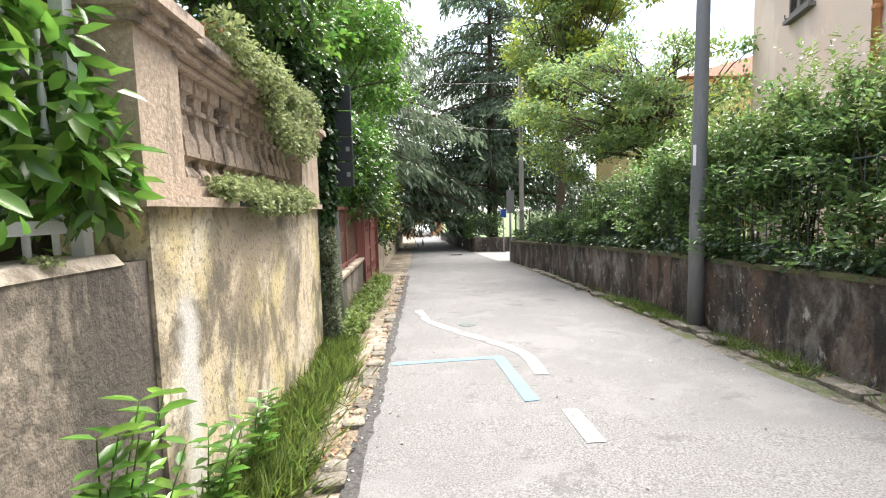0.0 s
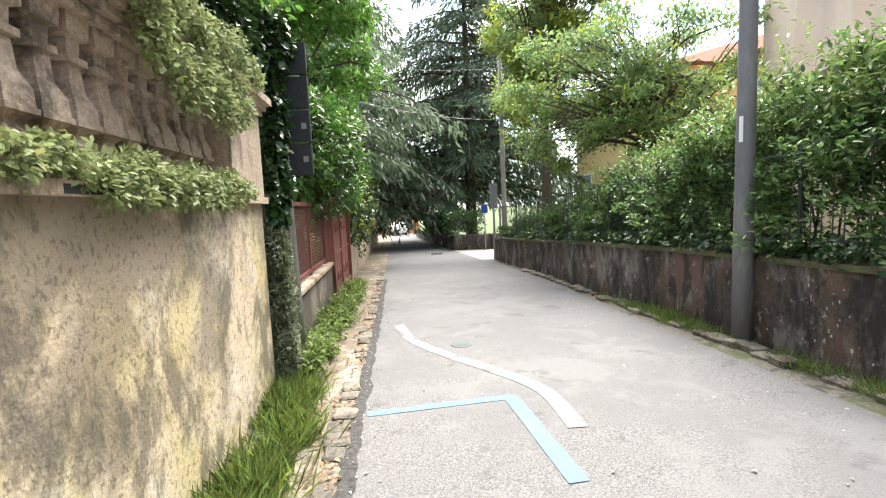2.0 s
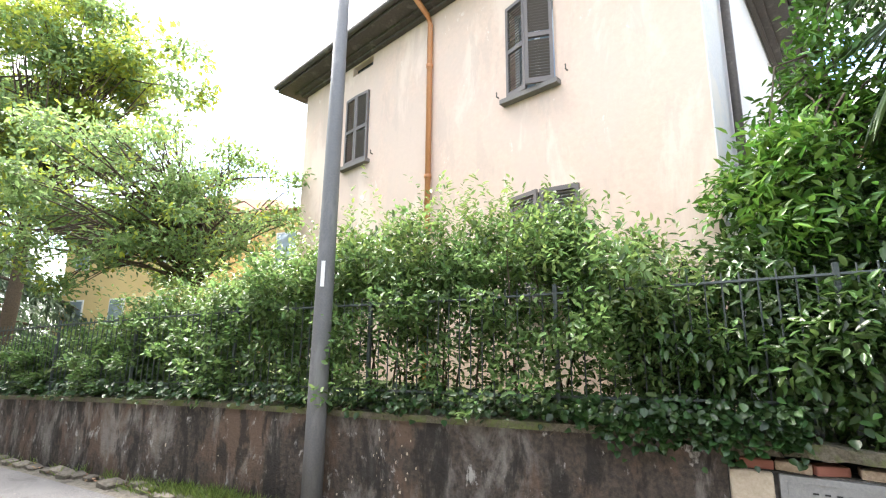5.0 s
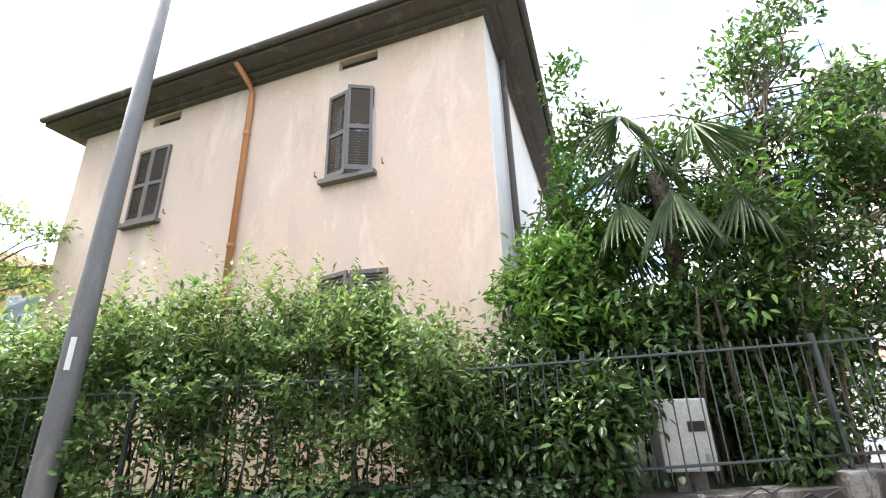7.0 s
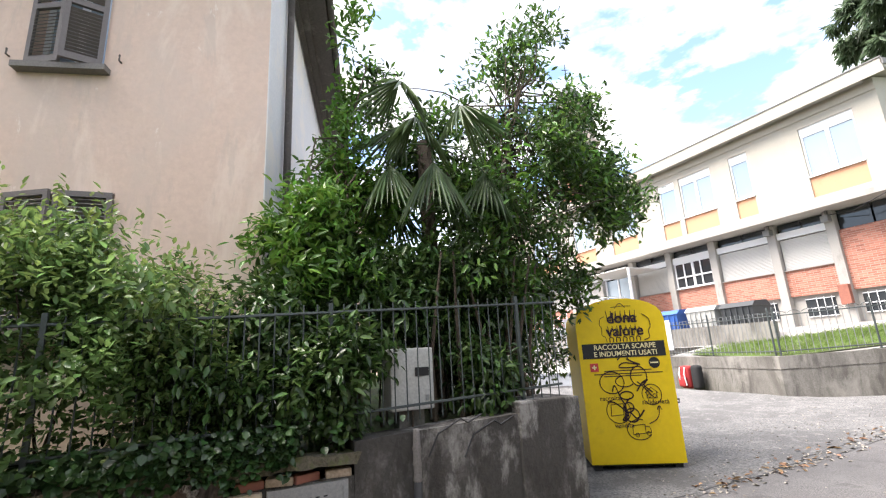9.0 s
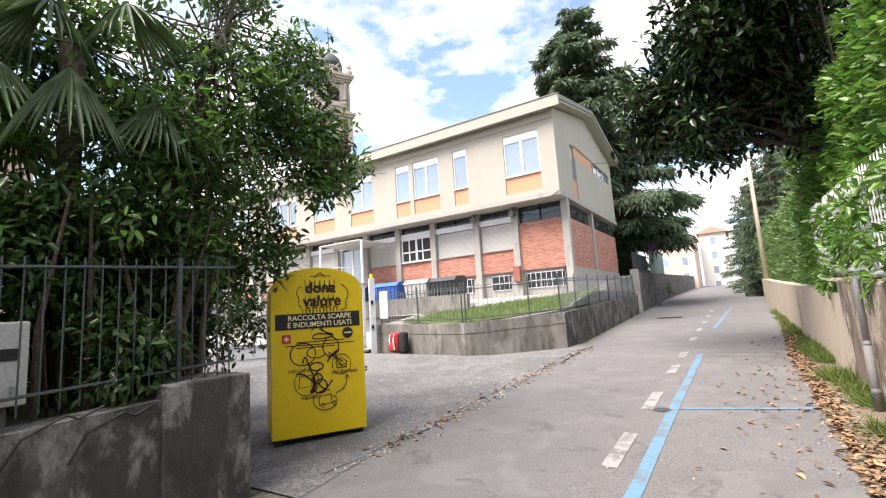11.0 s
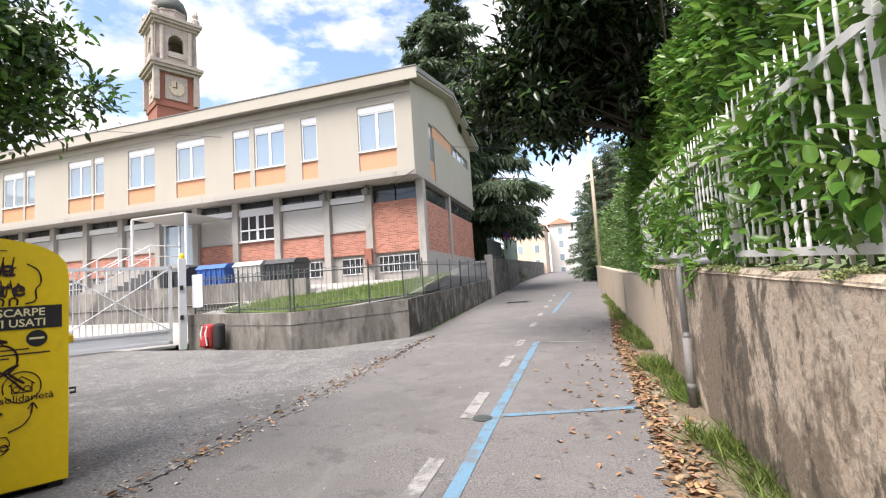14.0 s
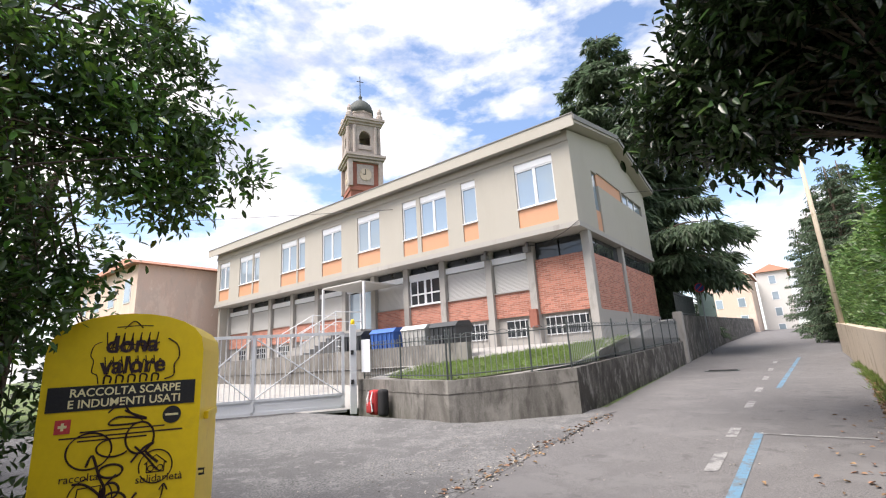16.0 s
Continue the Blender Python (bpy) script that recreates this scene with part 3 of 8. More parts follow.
def spray_leaves(name, roots, height, n_leaf, L, W, material, lean=0.25):
    """Upright shoots with paired leaves."""
    R = np.array(roots, float)
    k = len(R)
    d = np.stack([rng.normal(size=k) * lean, rng.normal(size=k) * lean, np.ones(k)], 1)
    h = height * (0.5 + 0.7 * rng.random((k, 1)))
    t = np.linspace(0.05, 1.0, n_leaf)
    P = (R[:, None] + (d * h)[:, None] * t[None, :, None]).reshape(-1, 3)
    A = unit(len(P)) * np.array([1, 1, 0.3]) + np.array([0, 0, 0.5])
    return leaf_data(name, P, A, np.array([0, 0, 1.0]) + unit(len(P)) * 0.4, L, W, material)


def branches(bm, trunk_pts, trunk_r, tips, r=0.05, seed=3):
    """Trunk tube and curved limbs that leave it towards each tip."""
    tube(bm, trunk_pts, trunk_r, 10)
    rr = random.Random(seed)
    for tip in tips:
        k = rr.uniform(0.45, 0.95)
        i = min(int(k * (len(trunk_pts) - 1)), len(trunk_pts) - 2)
        f = k * (len(trunk_pts) - 1) - i
        a = Vector(trunk_pts[i]).lerp(Vector(trunk_pts[i + 1]), f)
        b = Vector(tip)
        m1 = a.lerp(b, 0.4) + Vector((rr.uniform(-.2, .2), rr.uniform(-.2, .2), rr.uniform(0, .35)))
        m2 = a.lerp(b, 0.75) + Vector((rr.uniform(-.2, .2), rr.uniform(-.2, .2), rr.uniform(0, .3)))
        tube(bm, [a, m1, m2, b], [r, r * 0.7, r * 0.45, r * 0.15], 6)


def tree(label, base, trunk_pts, trunk_r, blobs, count, L, W, leaf, tufts=0, droop=0.0, limb=0.05, shell=0.5, name="tree", second=None):
    t = thing(name, label, "tree", pose(*base))
    bm = BM()
    rr = random.Random(len(blobs) + int(abs(base[0] * 7)))
    tips = []
    for c in blobs:
        for _ in range(3 if limb > 0.02 else 1):
            tips.append((c[0] + rr.uniform(-.6, .6) * c[3], c[1] + rr.uniform(-.6, .6) * c[4], c[2] + rr.uniform(-.4, .6) * c[5]))
    branches(bm, trunk_pts, trunk_r, tips, limb)
    part("trunk", bm, M_BARK, t, "brown bark trunk and limbs", True)
    part("crown", blob_leaves("crown", blobs, count, L, W, leaf, shell, droop, tufts), None, t)
    # second leaf colour on the outer shell: yellowing leaves, or lit leaves painted lighter
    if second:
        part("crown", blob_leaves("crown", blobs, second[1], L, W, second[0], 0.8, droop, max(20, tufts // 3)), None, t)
    return t


def cedar(label, base, height, reach, count, leaf=None, low=0.12, name="cedar_tree", droop=0.35, seed=1, full=0.6):
    """A conifer: a straight trunk, whorls of drooping boughs, hanging needle sprays."""
    t = thing(name, label, "tree", pose(*base))
    rr = random.Random(seed)
    bm = BM()
    tube(bm, [(0, 0, 0), (0.05, 0, height * 0.5), (0, 0, height)], [height * 0.02, height * 0.012, 0.03], 10)
    P, A = [], []
    z = height * low
    boughs = []
    while z < height * 0.98:
        f = (z - height * low) / (height * (1 - low))
        for _ in range(5):
            a = rr.uniform(0, 2 * math.pi)
            ln = reach * (1 - f) ** full * rr.uniform(0.7, 1.15) + 0.25
            boughs.append((z + rr.uniform(-.3, .3), a, ln))
        z += max(0.35, height * 0.035)
    for z, a, ln in boughs:
        d = Vector((math.cos(a), math.sin(a), 0))
        pts = [Vector((0, 0, z)) + d * ln * s + Vector((0, 0, ln * (0.18 * s - droop * s * s))) for s in (0, 0.35, 0.7, 1.0)]
        tube(bm, pts, [0.012 * ln + 0.015, 0.01 * ln + 0.01, 0.006 * ln + 0.005, 0.004], 5, False)
    tot = sum(b[2] ** 1.5 for b in boughs)
    for z, a, ln in boughs:
        k = max(10, int(count * ln ** 1.5 / tot))
        s = rng.random(k) ** 0.7
        d = np.array([math.cos(a), math.sin(a), 0])
        e = np.array([-math.sin(a), math.cos(a), 0])
        lat = rng.normal(size=k) * 0.16 * ln * (1.1 - s * 0.6)
        zz = z + ln * (0.18 * s - droop * s * s) - np.abs(lat) * 0.35 - rng.random(k) ** 2 * 0.09 * ln
        p = d[None] * (ln * s)[:, None] + e[None] * lat[:, None]
        p[:, 2] = zz
        P.append(p)
        A.append(d[None] * 0.5 + e[None] * np.sign(lat)[:, None] * 0.7 + np.array([0, 0, -0.7]) + rng.normal(size=(k, 3)) * 0.4)
    part("trunk", bm, M_BARK, t, "dark trunk and boughs", True)
    P, A = np.concatenate(P), np.concatenate(A)
    s = 0.022 * height + 0.1
    part("crown", leaf_data("crown", P, A, np.array([0, 0, 1.0]) + unit(len(P)) * 0.6, s, s * 0.22, leaf or L_CEDAR, plain=True), None, t)
    return t


def tufts_data(name, spots, blades, h, material, spread=0.12):
    """Grass: blades fanning from spots (x, y, z)."""
    R = np.repeat(np.array(spots, float), blades, axis=0)
    n = len(R)
    R[:, :2] += rng.normal(size=(n, 2)) * spread
    A = np.stack([rng.normal(size=n) * 0.85, rng.normal(size=n) * 0.85, np.ones(n)], 1)
    return leaf_data(name, R, A, unit(n) * np.array([1, 1, 0.2]), h, h * 0.048, material, 0.1, 0.6, True)

# ---- large structure ----
def strip(name, left, right, dz, material, label, kind="structure", category="road", seg=2.0):
    """A sheet between two lines of (x, y) points, on the lane's slope, dz above it."""
    def at(line, y):
        pts = sorted(line, key=lambda p: p[1])
        return float(np.interp(y, [p[1] for p in pts], [p[0] for p in pts]))
    y0 = max(min(p[1] for p in left), min(p[1] for p in right))
    y1 = min(max(p[1] for p in left), max(p[1] for p in right))
    ys = sorted({y0, y1, *[p[1] for p in left + right if y0 < p[1] < y1], *np.arange(y0, y1, seg).tolist()})
    bm = BM()
    rows = []
    for y in ys:
        a, b = at(left, y), at(right, y)
        rows.append([bm.verts.new((a + (b - a) * k / 6, y, zg(y) + dz)) for k in range(7)])
    for r0, r1 in zip(rows, rows[1:]):
        for k in range(6):
            bm.faces.new((r0[k], r0[k + 1], r1[k + 1], r1[k]))
    return solo(name, bm, material, label, category, kind)


bm = BM()
gx = [-400, -120, -40, -12, -1.5, 4, 12, 40, 120, 400]
gy = [-700, -300, -120, -60, -30, -10, 0, 10, 30, 60, 90, 200, 700]
grid = [[bm.verts.new((x, y, zg(y) - 0.05)) for x in gx] for y in gy]
for r0, r1 in zip(grid, grid[1:]):
    for k in range(len(gx) - 1):
        bm.faces.new((r0[k], r0[k + 1], r1[k + 1], r1[k]))
solo("ground", bm, M_FIELD, "rough garden ground under the lane and plots", "ground", "structure")

LEFT = [(0.1, 60), (-0.3, 30), (-0.35, 13), (-0.42, 5), (-0.5, 2), (-0.6, -4), (-0.66, -9.4), (-1.0, -16), (-1.4, -31), (-2.4, -50), (-5, -118)]
RIGHT = [(2.6, 60), (2.5, 30), (2.9, 24), (3.45, 17.5), (3.5, 11), (3.38, 8), (3.36, 4), (3.5, -1), (3.66, -2.45), (3.5, -4.8), (3.6, -8), (3.75, -10.6), (4.0, -12), (4.75, -26.5), (5.8, -50), (7, -118)]
strip("road", LEFT, RIGHT, 0.0, M_ASPHALT, "light grey worn asphalt lane")
strip("pavement", [(-1.9, 60), (-1.4, 13), (-1.35, -20), (-2.3, -31), (-3, -50), (-6, -118)], [(x + 0.02, y) for x, y in LEFT], -0.008, M_SOIL, "bare soil and leaf verge beside the lane", "structure", "verge")
strip("pavement", [(x - 0.02, y) for x, y in RIGHT if y > -1.2], [(4.1, 60), (4.1, -1)], -0.008, M_VERGE, "stony verge under the dark wall", "structure", "verge")
strip("road", [(3.2, 17.8), (2.9, 24)], [(16, 17.8), (16, 24)], 0.003, M_PAVE, "pale side road surface")
strip("road", [(x - 0.04, y) for x, y in RIGHT if -12.5 < y < -0.9], [(9.0, -0.95), (14.5, -2.5), (14.5, -8.0), (11.0, -10.4), (6.4, -9.5), (4.3, -11.3), (4.05, -12)], 0.006, M_APRON, "dark coarse asphalt forecourt patch")
def rise(x):
    """The forecourt climbs gently towards the school gate."""
    return 0.05 * max(0.0, x - 6.6)
for v_ in bpy.data.objects["road.002"].data.vertices:
    v_.co.z += rise(v_.co.x)

# painted lines
def ribbon(name, pts, w, material, label):
    bm = BM()
    prev = None
    for i, p in enumerate(pts):
        a, b = Vector(pts[max(i - 1, 0)]), Vector(pts[min(i + 1, len(pts) - 1)])
        d = (b - a).normalized()
        n = Vector((-d.y, d.x)) * w / 2
        q = Vector(p)
        row = [bm.verts.new((q.x + n.x, q.y + n.y, zg(q.y) + 0.006)), bm.verts.new((q.x - n.x, q.y - n.y, zg(q.y) + 0.006))]
        if prev:
            bm.faces.new((prev[0], prev[1], row[1], row[0]))
        prev = row
    return solo(name, bm, material, label, "road marking", "structure")


def smooth_line(pts, n=5):
    out = []
    for i in range(len(pts) - 1):
        p0, p1, p2, p3 = (Vector(pts[max(i - 1, 0)]), Vector(pts[i]), Vector(pts[i + 1]), Vector(pts[min(i + 2, len(pts) - 1)]))
        for k in range(n):
            t = k / n
            out.append(0.5 * (2 * p1 + (p2 - p0) * t + (2 * p0 - 5 * p1 + 4 * p2 - p3) * t * t + (3 * p1 - p0 - 3 * p2 + p3) * t ** 3))
    return [tuple(p) for p in out] + [tuple(pts[-1])]


ribbon("trim", smooth_line([(-0.03, 8.15), (0.13, 7.2), (0.5, 6.42), (0.86, 5.84), (1.2, 5.16), (1.21, 4.4)]), 0.15, M_PAINTW, "curved faded white road line")
for y0, y1 in ((2.97, 3.55), (1.0, 1.7), (-2.6, -3.68), (-4.73, -5.78), (-7.3, -8.3), (-9.3, -10.1), (-12.2, -13.2), (-14.8, -15.8), (-17.6, -18.6), (-20.6, -21.6), (-24, -25)):
    ribbon("trim", [(1.2, y0), (1.2, y1)], 0.14 if y0 > 0 else 0.15, M_PAINTW, "faded white dash on the lane")
ribbon("trim", [(-0.33, 4.97), (0.92, 5.06)], 0.09, M_PAINTB, "blue parking bay line across")
ribbon("trim", [(0.885, 5.08), (0.945, 3.75)], 0.13, M_PAINTB, "blue parking bay line")
ribbon("trim", [(0.92, -1.2), (0.9, -2.2), (0.9, -4.4), (0.86, -9.7)], 0.12, M_PAINTB, "long blue parking bay line")
ribbon("trim", [(0.84, -4.85), (-0.62, -5.22)], 0.10, M_PAINTB, "blue parking bay line across")
ribbon("trim", [(0.86, -9.67), (-0.5, -9.6)], 0.10, M_PAINTW, "white parking bay line across")
ribbon("trim", [(0.8, -15.5), (0.4, -27)], 0.12, M_PAINTB, "far blue parking bay line")


def cover(x, y, r, label, square=False):
    t = thing("manhole_cover", label, "manhole cover", pose(x, y, zg(y)))
    bm = BM()
    if square:
        box(bm, -r, r, -r * 0.7, r * 0.7, 0, 0.012)
    else:
        lathe(bm, [(r, 0), (r, 0.01), (r * 0.9, 0.013)], n=20)
    part("plate", bm, M_IRON, t)
    if square:
        for k in range(6):
            bm = BM()
            yy = -r * 0.55 + k * r * 0.22
            box(bm, -r * 0.85, r * 0.85, yy - 0.01, yy + 0.01, 0.0125, 0.02)
            part("bar", bm, M_DARK, t)
    else:
        bm = BM()
        lathe(bm, [(r * 0.6, 0.0132), (r * 0.6, 0.017), (r * 0.5, 0.018)], n=16)
        part("boss", bm, M_IRON, t)


cover(0.72, 6.80, 0.13, "small round iron cover in the asphalt")
cover(1.02, -4.75, 0.11, "small iron valve cover on the blue line")
cover(2.7, -21.2, 0.55, "iron drain grate in the lane", True)
cover(1.9, 22, 0.3, "distant iron cover in the lane", True)

# left wall with pillar, balustrade and planter ledge
def wall_line(name, pts, thick, material, label, top, bot, category="wall"):
    """Upright wall along (x, y) points (front face), thickness to its left, top and bottom as functions of y."""
    bm = BM()
    rows = []
    for i, p in enumerate(pts):
        a, b = Vector(pts[max(i - 1, 0)]), Vector(pts[min(i + 1, len(pts) - 1)])
        d = (b - a).normalized()
        n = Vector((-d.y, d.x)) * thick
        rows.append([bm.verts.new((p[0], p[1], bot(p[1]))), bm.verts.new((p[0], p[1], top(p[1]))), bm.verts.new((p[0] + n.x, p[1] + n.y, top(p[1]))), bm.verts.new((p[0] + n.x, p[1] + n.y, bot(p[1])))])
    for r0, r1 in zip(rows, rows[1:]):
        for k in range(4):
            bm.faces.new((r0[k], r0[(k + 1) % 4], r1[(k + 1) % 4], r1[k]))
    bm.faces.new(rows[0])
    bm.faces.new(rows[-1][::-1])
    return solo(name, bm, material, label, category, "structure")


def along(x, y0, y1, n):
    return [(x, y0 + (y1 - y0) * k / n) for k in range(n + 1)]


FLOOR = lambda y: zg(y) - 0.06
XL = -1.2
wall_line("wall_left", along(XL - 0.02, -1.8, 2.12, 5), 0.3, M_GREYWALL, "dirty stained grey plaster garden wall", lambda y: 1.42 - 0.035 * y if y < 1.2 else 1.36, FLOOR)
wall_line("wall_left", along(XL - 0.02, -7.0, -1.8, 5), 0.3, M_BEIGEWALL, "stained beige plaster garden wall", lambda y: 1.42 - 0.035 * y, FLOOR)
wall_line("wall_left", along(XL, 2.12, 5.62, 6), 0.42, M_PLASTER, "yellowed plaster wall with dark lichen stains", lambda y: 1.60, FLOOR)
wall_line("wall_left", [(XL - 0.05, -30), (XL - 0.05, -7.0)], 0.25, M_PALEWALL, "pale plaster garden wall", lambda y: 1.0 - 0.035 * (y + 7) * 1.0 + 0.45, FLOOR)
bm = BM()
box(bm, XL - 0.42, XL + 0.055, 2.02, 5.66, 1.60, 1.655)
solo("trim", bm, M_PILLAR, "projecting stone ledge on the plaster wall", "ledge", "structure")
for y in (3.05, 3.85):
    bm = BM()
    box(bm, XL - 0.1, XL + 0.0575, y, y + 0.36, 1.608, 1.642)
    solo("trim", bm, M_DARK, "dark drain slot under the ledge", "slot", "structure")


def pillar(y0, y1, z0, z1, capz):
    t = thing("pillar", "weathered rendered gate pillar with moulded cap on the wall", "pillar")
    bm = BM()
    box(bm, XL - 0.42, XL + 0.03, y0, y1, z0, z1)
    part("shaft", bm, M_PILLAR, t)
    for k, (o, a, b) in enumerate(((0.03, z1, z1 + 0.05), (0.06, z1 + 0.05, z1 + 0.1), (0.10, z1 + 0.1, capz))):
        bm = BM()
        box(bm, XL - 0.42 - o, XL + 0.03 + o, y0 - o, y1 + o, a, b)
        part("cap", bm, M_BALUSTER, t)


pillar(2.06, 2.42, 1.655, 2.37, 2.53)
pillar(4.84, 5.62, 1.655, 2.37, 2.53)
# balustrade
bal = thing("balustrade", "weathered cast stone balustrade with square balusters", "balustrade")
BY0, BY1 = 2.42, 4.84
bm = BM()
box(bm, XL - 0.32, XL - 0.01, BY0, BY1, 1.655, 1.72)
box(bm, XL - 0.28, XL - 0.04, BY0, BY1, 1.72, 1.765)
part("plinth", bm, M_BALUSTER, bal)
for o_, a_, b_ in ((0.015, 2.345, 2.39), (0.05, 2.39, 2.44), (0.085, 2.44, 2.475), (0.12, 2.475, 2.545)):
    bm = BM()
    box(bm, XL - 0.30 - o_, XL - 0.05 + o_, BY0 + 0.002, BY1 - 0.002, a_, b_)
    bevel(bm, 0.008, 1)
    part("handrail", bm, M_BALUSTER, bal)
# a square turned baluster: foot, waist, block with a lip, tapering shaft, collar, abacus
bm = BM()
lathe(bm, [(0.110, 1.765), (0.110, 1.785), (0.066, 1.835), (0.060, 1.862), (0.096, 1.888), (0.114, 1.892), (0.114, 1.915), (0.104, 1.918), (0.100, 1.985), (0.064, 2.045), (0.056, 2.15), (0.084, 2.153), (0.084, 2.182), (0.056, 2.185), (0.062, 2.25), (0.096, 2.262), (0.104, 2.345)], n=4)
bmesh.ops.rotate(bm, cent=(0, 0, 0), matrix=Matrix.Rotation(radians(45), 3, "Z"), verts=bm.verts[:])
baluster = data_of("baluster", bm, M_BALUSTER)
for k in range(13):
    part("baluster", baluster, None, bal, m=pose(XL - 0.15, 2.56 + k * 0.178, 0, 0, 0, 1.5 * math.sin(k * 2.7)))
# added backing wall, set back so the gaps between balusters stay dark
bm = BM()
box(bm, XL - 0.95, XL - 0.89, BY0 - 0.3, BY1 + 0.3, 0.5, 2.5)
solo("wall_left", bm, M_GREYWALL, "added backing wall that keeps the baluster gaps dark", "wall", "structure")

pot = thing("flower_trough", "terracotta plant trough on the balustrade rail", "flower pot", pose(XL - 0.14, 3.38, 2.546))
bm = BM()
a_ = [bm.verts.new(p) for p in ((-0.09, -0.27, 0), (0.09, -0.27, 0), (0.09, 0.27, 0), (-0.09, 0.27, 0))]
b_ = [bm.verts.new(p) for p in ((-0.12, -0.31, 0.19), (0.12, -0.31, 0.19), (0.12, 0.31, 0.19), (-0.12, 0.31, 0.19))]
bm.faces.new(a_[::-1])
bm.faces.new(b_)
for i in range(4):
    bm.faces.new((a_[i], a_[(i + 1) % 4], b_[(i + 1) % 4], b_[i]))
bevel(bm, 0.012, 2)
part("trough", bm, M_POT, pot)
bm = BM()
for x0_, x1_, y0_, y1_ in ((-0.14, -0.105, -0.33, 0.33), (0.105, 0.14, -0.33, 0.33), (-0.105, 0.105, -0.33, -0.295), (-0.105, 0.105, 0.295, 0.33)):
    box(bm, x0_, x1_, y0_, y1_, 0.165, 0.215)
part("rim", bm, M_POT, pot)
bm = BM()
box(bm, -0.10, 0.10, -0.29, 0.29, 0.191, 0.20)
part("soil", bm, M_SOIL, pot, "dark potting soil")

# white picket fence
wf = thing("white_fence", "white painted iron fence with twisted pickets on the wall", "fence")
def fence_z(y):
    return 1.42 - 0.035 * y if y < 1.2 else 1.36
bm = BM()
zz = [0, 0.158] + [0.16 + 0.03 * q for q in range(29)] + [1.01, 1.22, 1.30]
rr_ = [0.013, 0.013] + [(0.0075, 0.012, 0.0155, 0.012)[q % 4] for q in range(29)] + [0.012, 0.012, 0.002]
tube(bm, [(0, 0, z) for z in zz], rr_, 5)
picket = data_of("picket", bm, M_WHITEIRON, True)
bm = BM()
box(bm, -0.026, 0.026, -0.026, 0.026, 0, 1.27)
box(bm, -0.032, 0.032, -0.032, 0.032, 1.27, 1.29)
postw = data_of("post", bm, M_WHITEIRON)
XF = XL - 0.16
y = 1.93
k = 0
while y > -9.6:
    if k % 15 == 0:
        part("post", postw, None, wf, m=pose(XF, y, fence_z(y)))
    else:
        part("picket", picket, None, wf, m=pose(XF, y, fence_z(y) + 0.06, 0, 0, k * 31))
    y -= 0.133
    k += 1
for h in (0.12, 1.08):
    bm = BM()
    for a, b in ((1.97, 1.2), (1.2, -9.6)):
        extrude_poly(bm, [(XF + 0.012, a, fence_z(a if a < 1.3 else 1.19) + h), (XF + 0.012, b, fence_z(b if b < 1.2 else 1.19) + h), (XF + 0.012, b, fence_z(b if b < 1.2 else 1.19) + h + 0.05), (XF + 0.012, a, fence_z(a if a < 1.3 else 1.19) + h + 0.05)], (0.012, 0, 0))
    part("rail", bm, M_WHITEIRON, wf)

bm = BM()
for k in range(24):
    a, b = 1.95 - k * 0.45, 1.95 - (k + 1) * 0.45
    za, zb = fence_z(min(a, 1.19)) + 0.004 * math.sin(k * 2.1), fence_z(min(b, 1.19)) + 0.004 * math.sin((k + 1) * 2.1)
    extrude_poly(bm, [(XL - 0.013, a, za - 0.02), (XL - 0.013, b, zb - 0.02), (XL - 0.05, b, zb + 0.025), (XL - 0.05, a, za + 0.025)], (-0.27, 0, 0))
solo("trim", bm, M_BEIGEWALL, "uneven stained coping on the garden wall", "coping", "structure")
# downpipe on the left wall
dp = thing("drain_pipe", "grey metal drain pipe elbow down the garden wall", "drain pipe")
bm = BM()
tube(bm, [(XL + 0.05, -5.28, zg(-5)), (XL + 0.05, -5.28, 0.9)], 0.042, 10)
part("lower_pipe", bm, M_FASCIA, dp, "dark lower pipe", True)
bm = BM()
tube(bm, [(XL + 0.05, -5.28, 0.88), (XL + 0.05, -5.28, 1.58), (XL + 0.03, -5.28, 1.65), (XL - 0.05, -5.2, 1.67), (XL - 0.12, -4.5, 1.67)], 0.036, 10)
part("upper_pipe", bm, M_GALV, dp, smooth=True)
for z in (0.35, 0.88):
    bm = BM()
    lathe(bm, [(0.042, z), (0.047, z + 0.02), (0.042, z + 0.05)], XL + 0.05, -5.28)
    part("collar", bm, M_GALV, dp)

# left beyond the plaster wall: pole, low wall, red fence panel and red gate
wall_line("wall_left", along(XL - 0.02, 6.4, 10.15, 3), 0.25, M_GREYWALL, "low grey plaster wall under a red fence", lambda y: 0.52 - 0.03 * (y - 8), FLOOR)
bm = BM()
box(bm, XL - 0.32, XL + 0.02, 6.4, 10.15, 0.50, 0.55)
solo("trim", bm, M_PILLAR, "stone coping on the low wall", "coping", "structure")
mp = thing("metal_pole", "thin galvanised pole beside the overgrown wall", "pole")
bm = BM()
tube(bm, [(-1.06, 6.32, zg(6.4) - 0.02), (-1.10, 6.33, 1.64), (-1.12, 6.34, 3.4)], 0.03, 10)
part("shaft", bm, M_GALV, mp, smooth=True)
sg = thing("dark_sign_board", "dark boards seen edge-on, fixed to the thin pole", "sign")
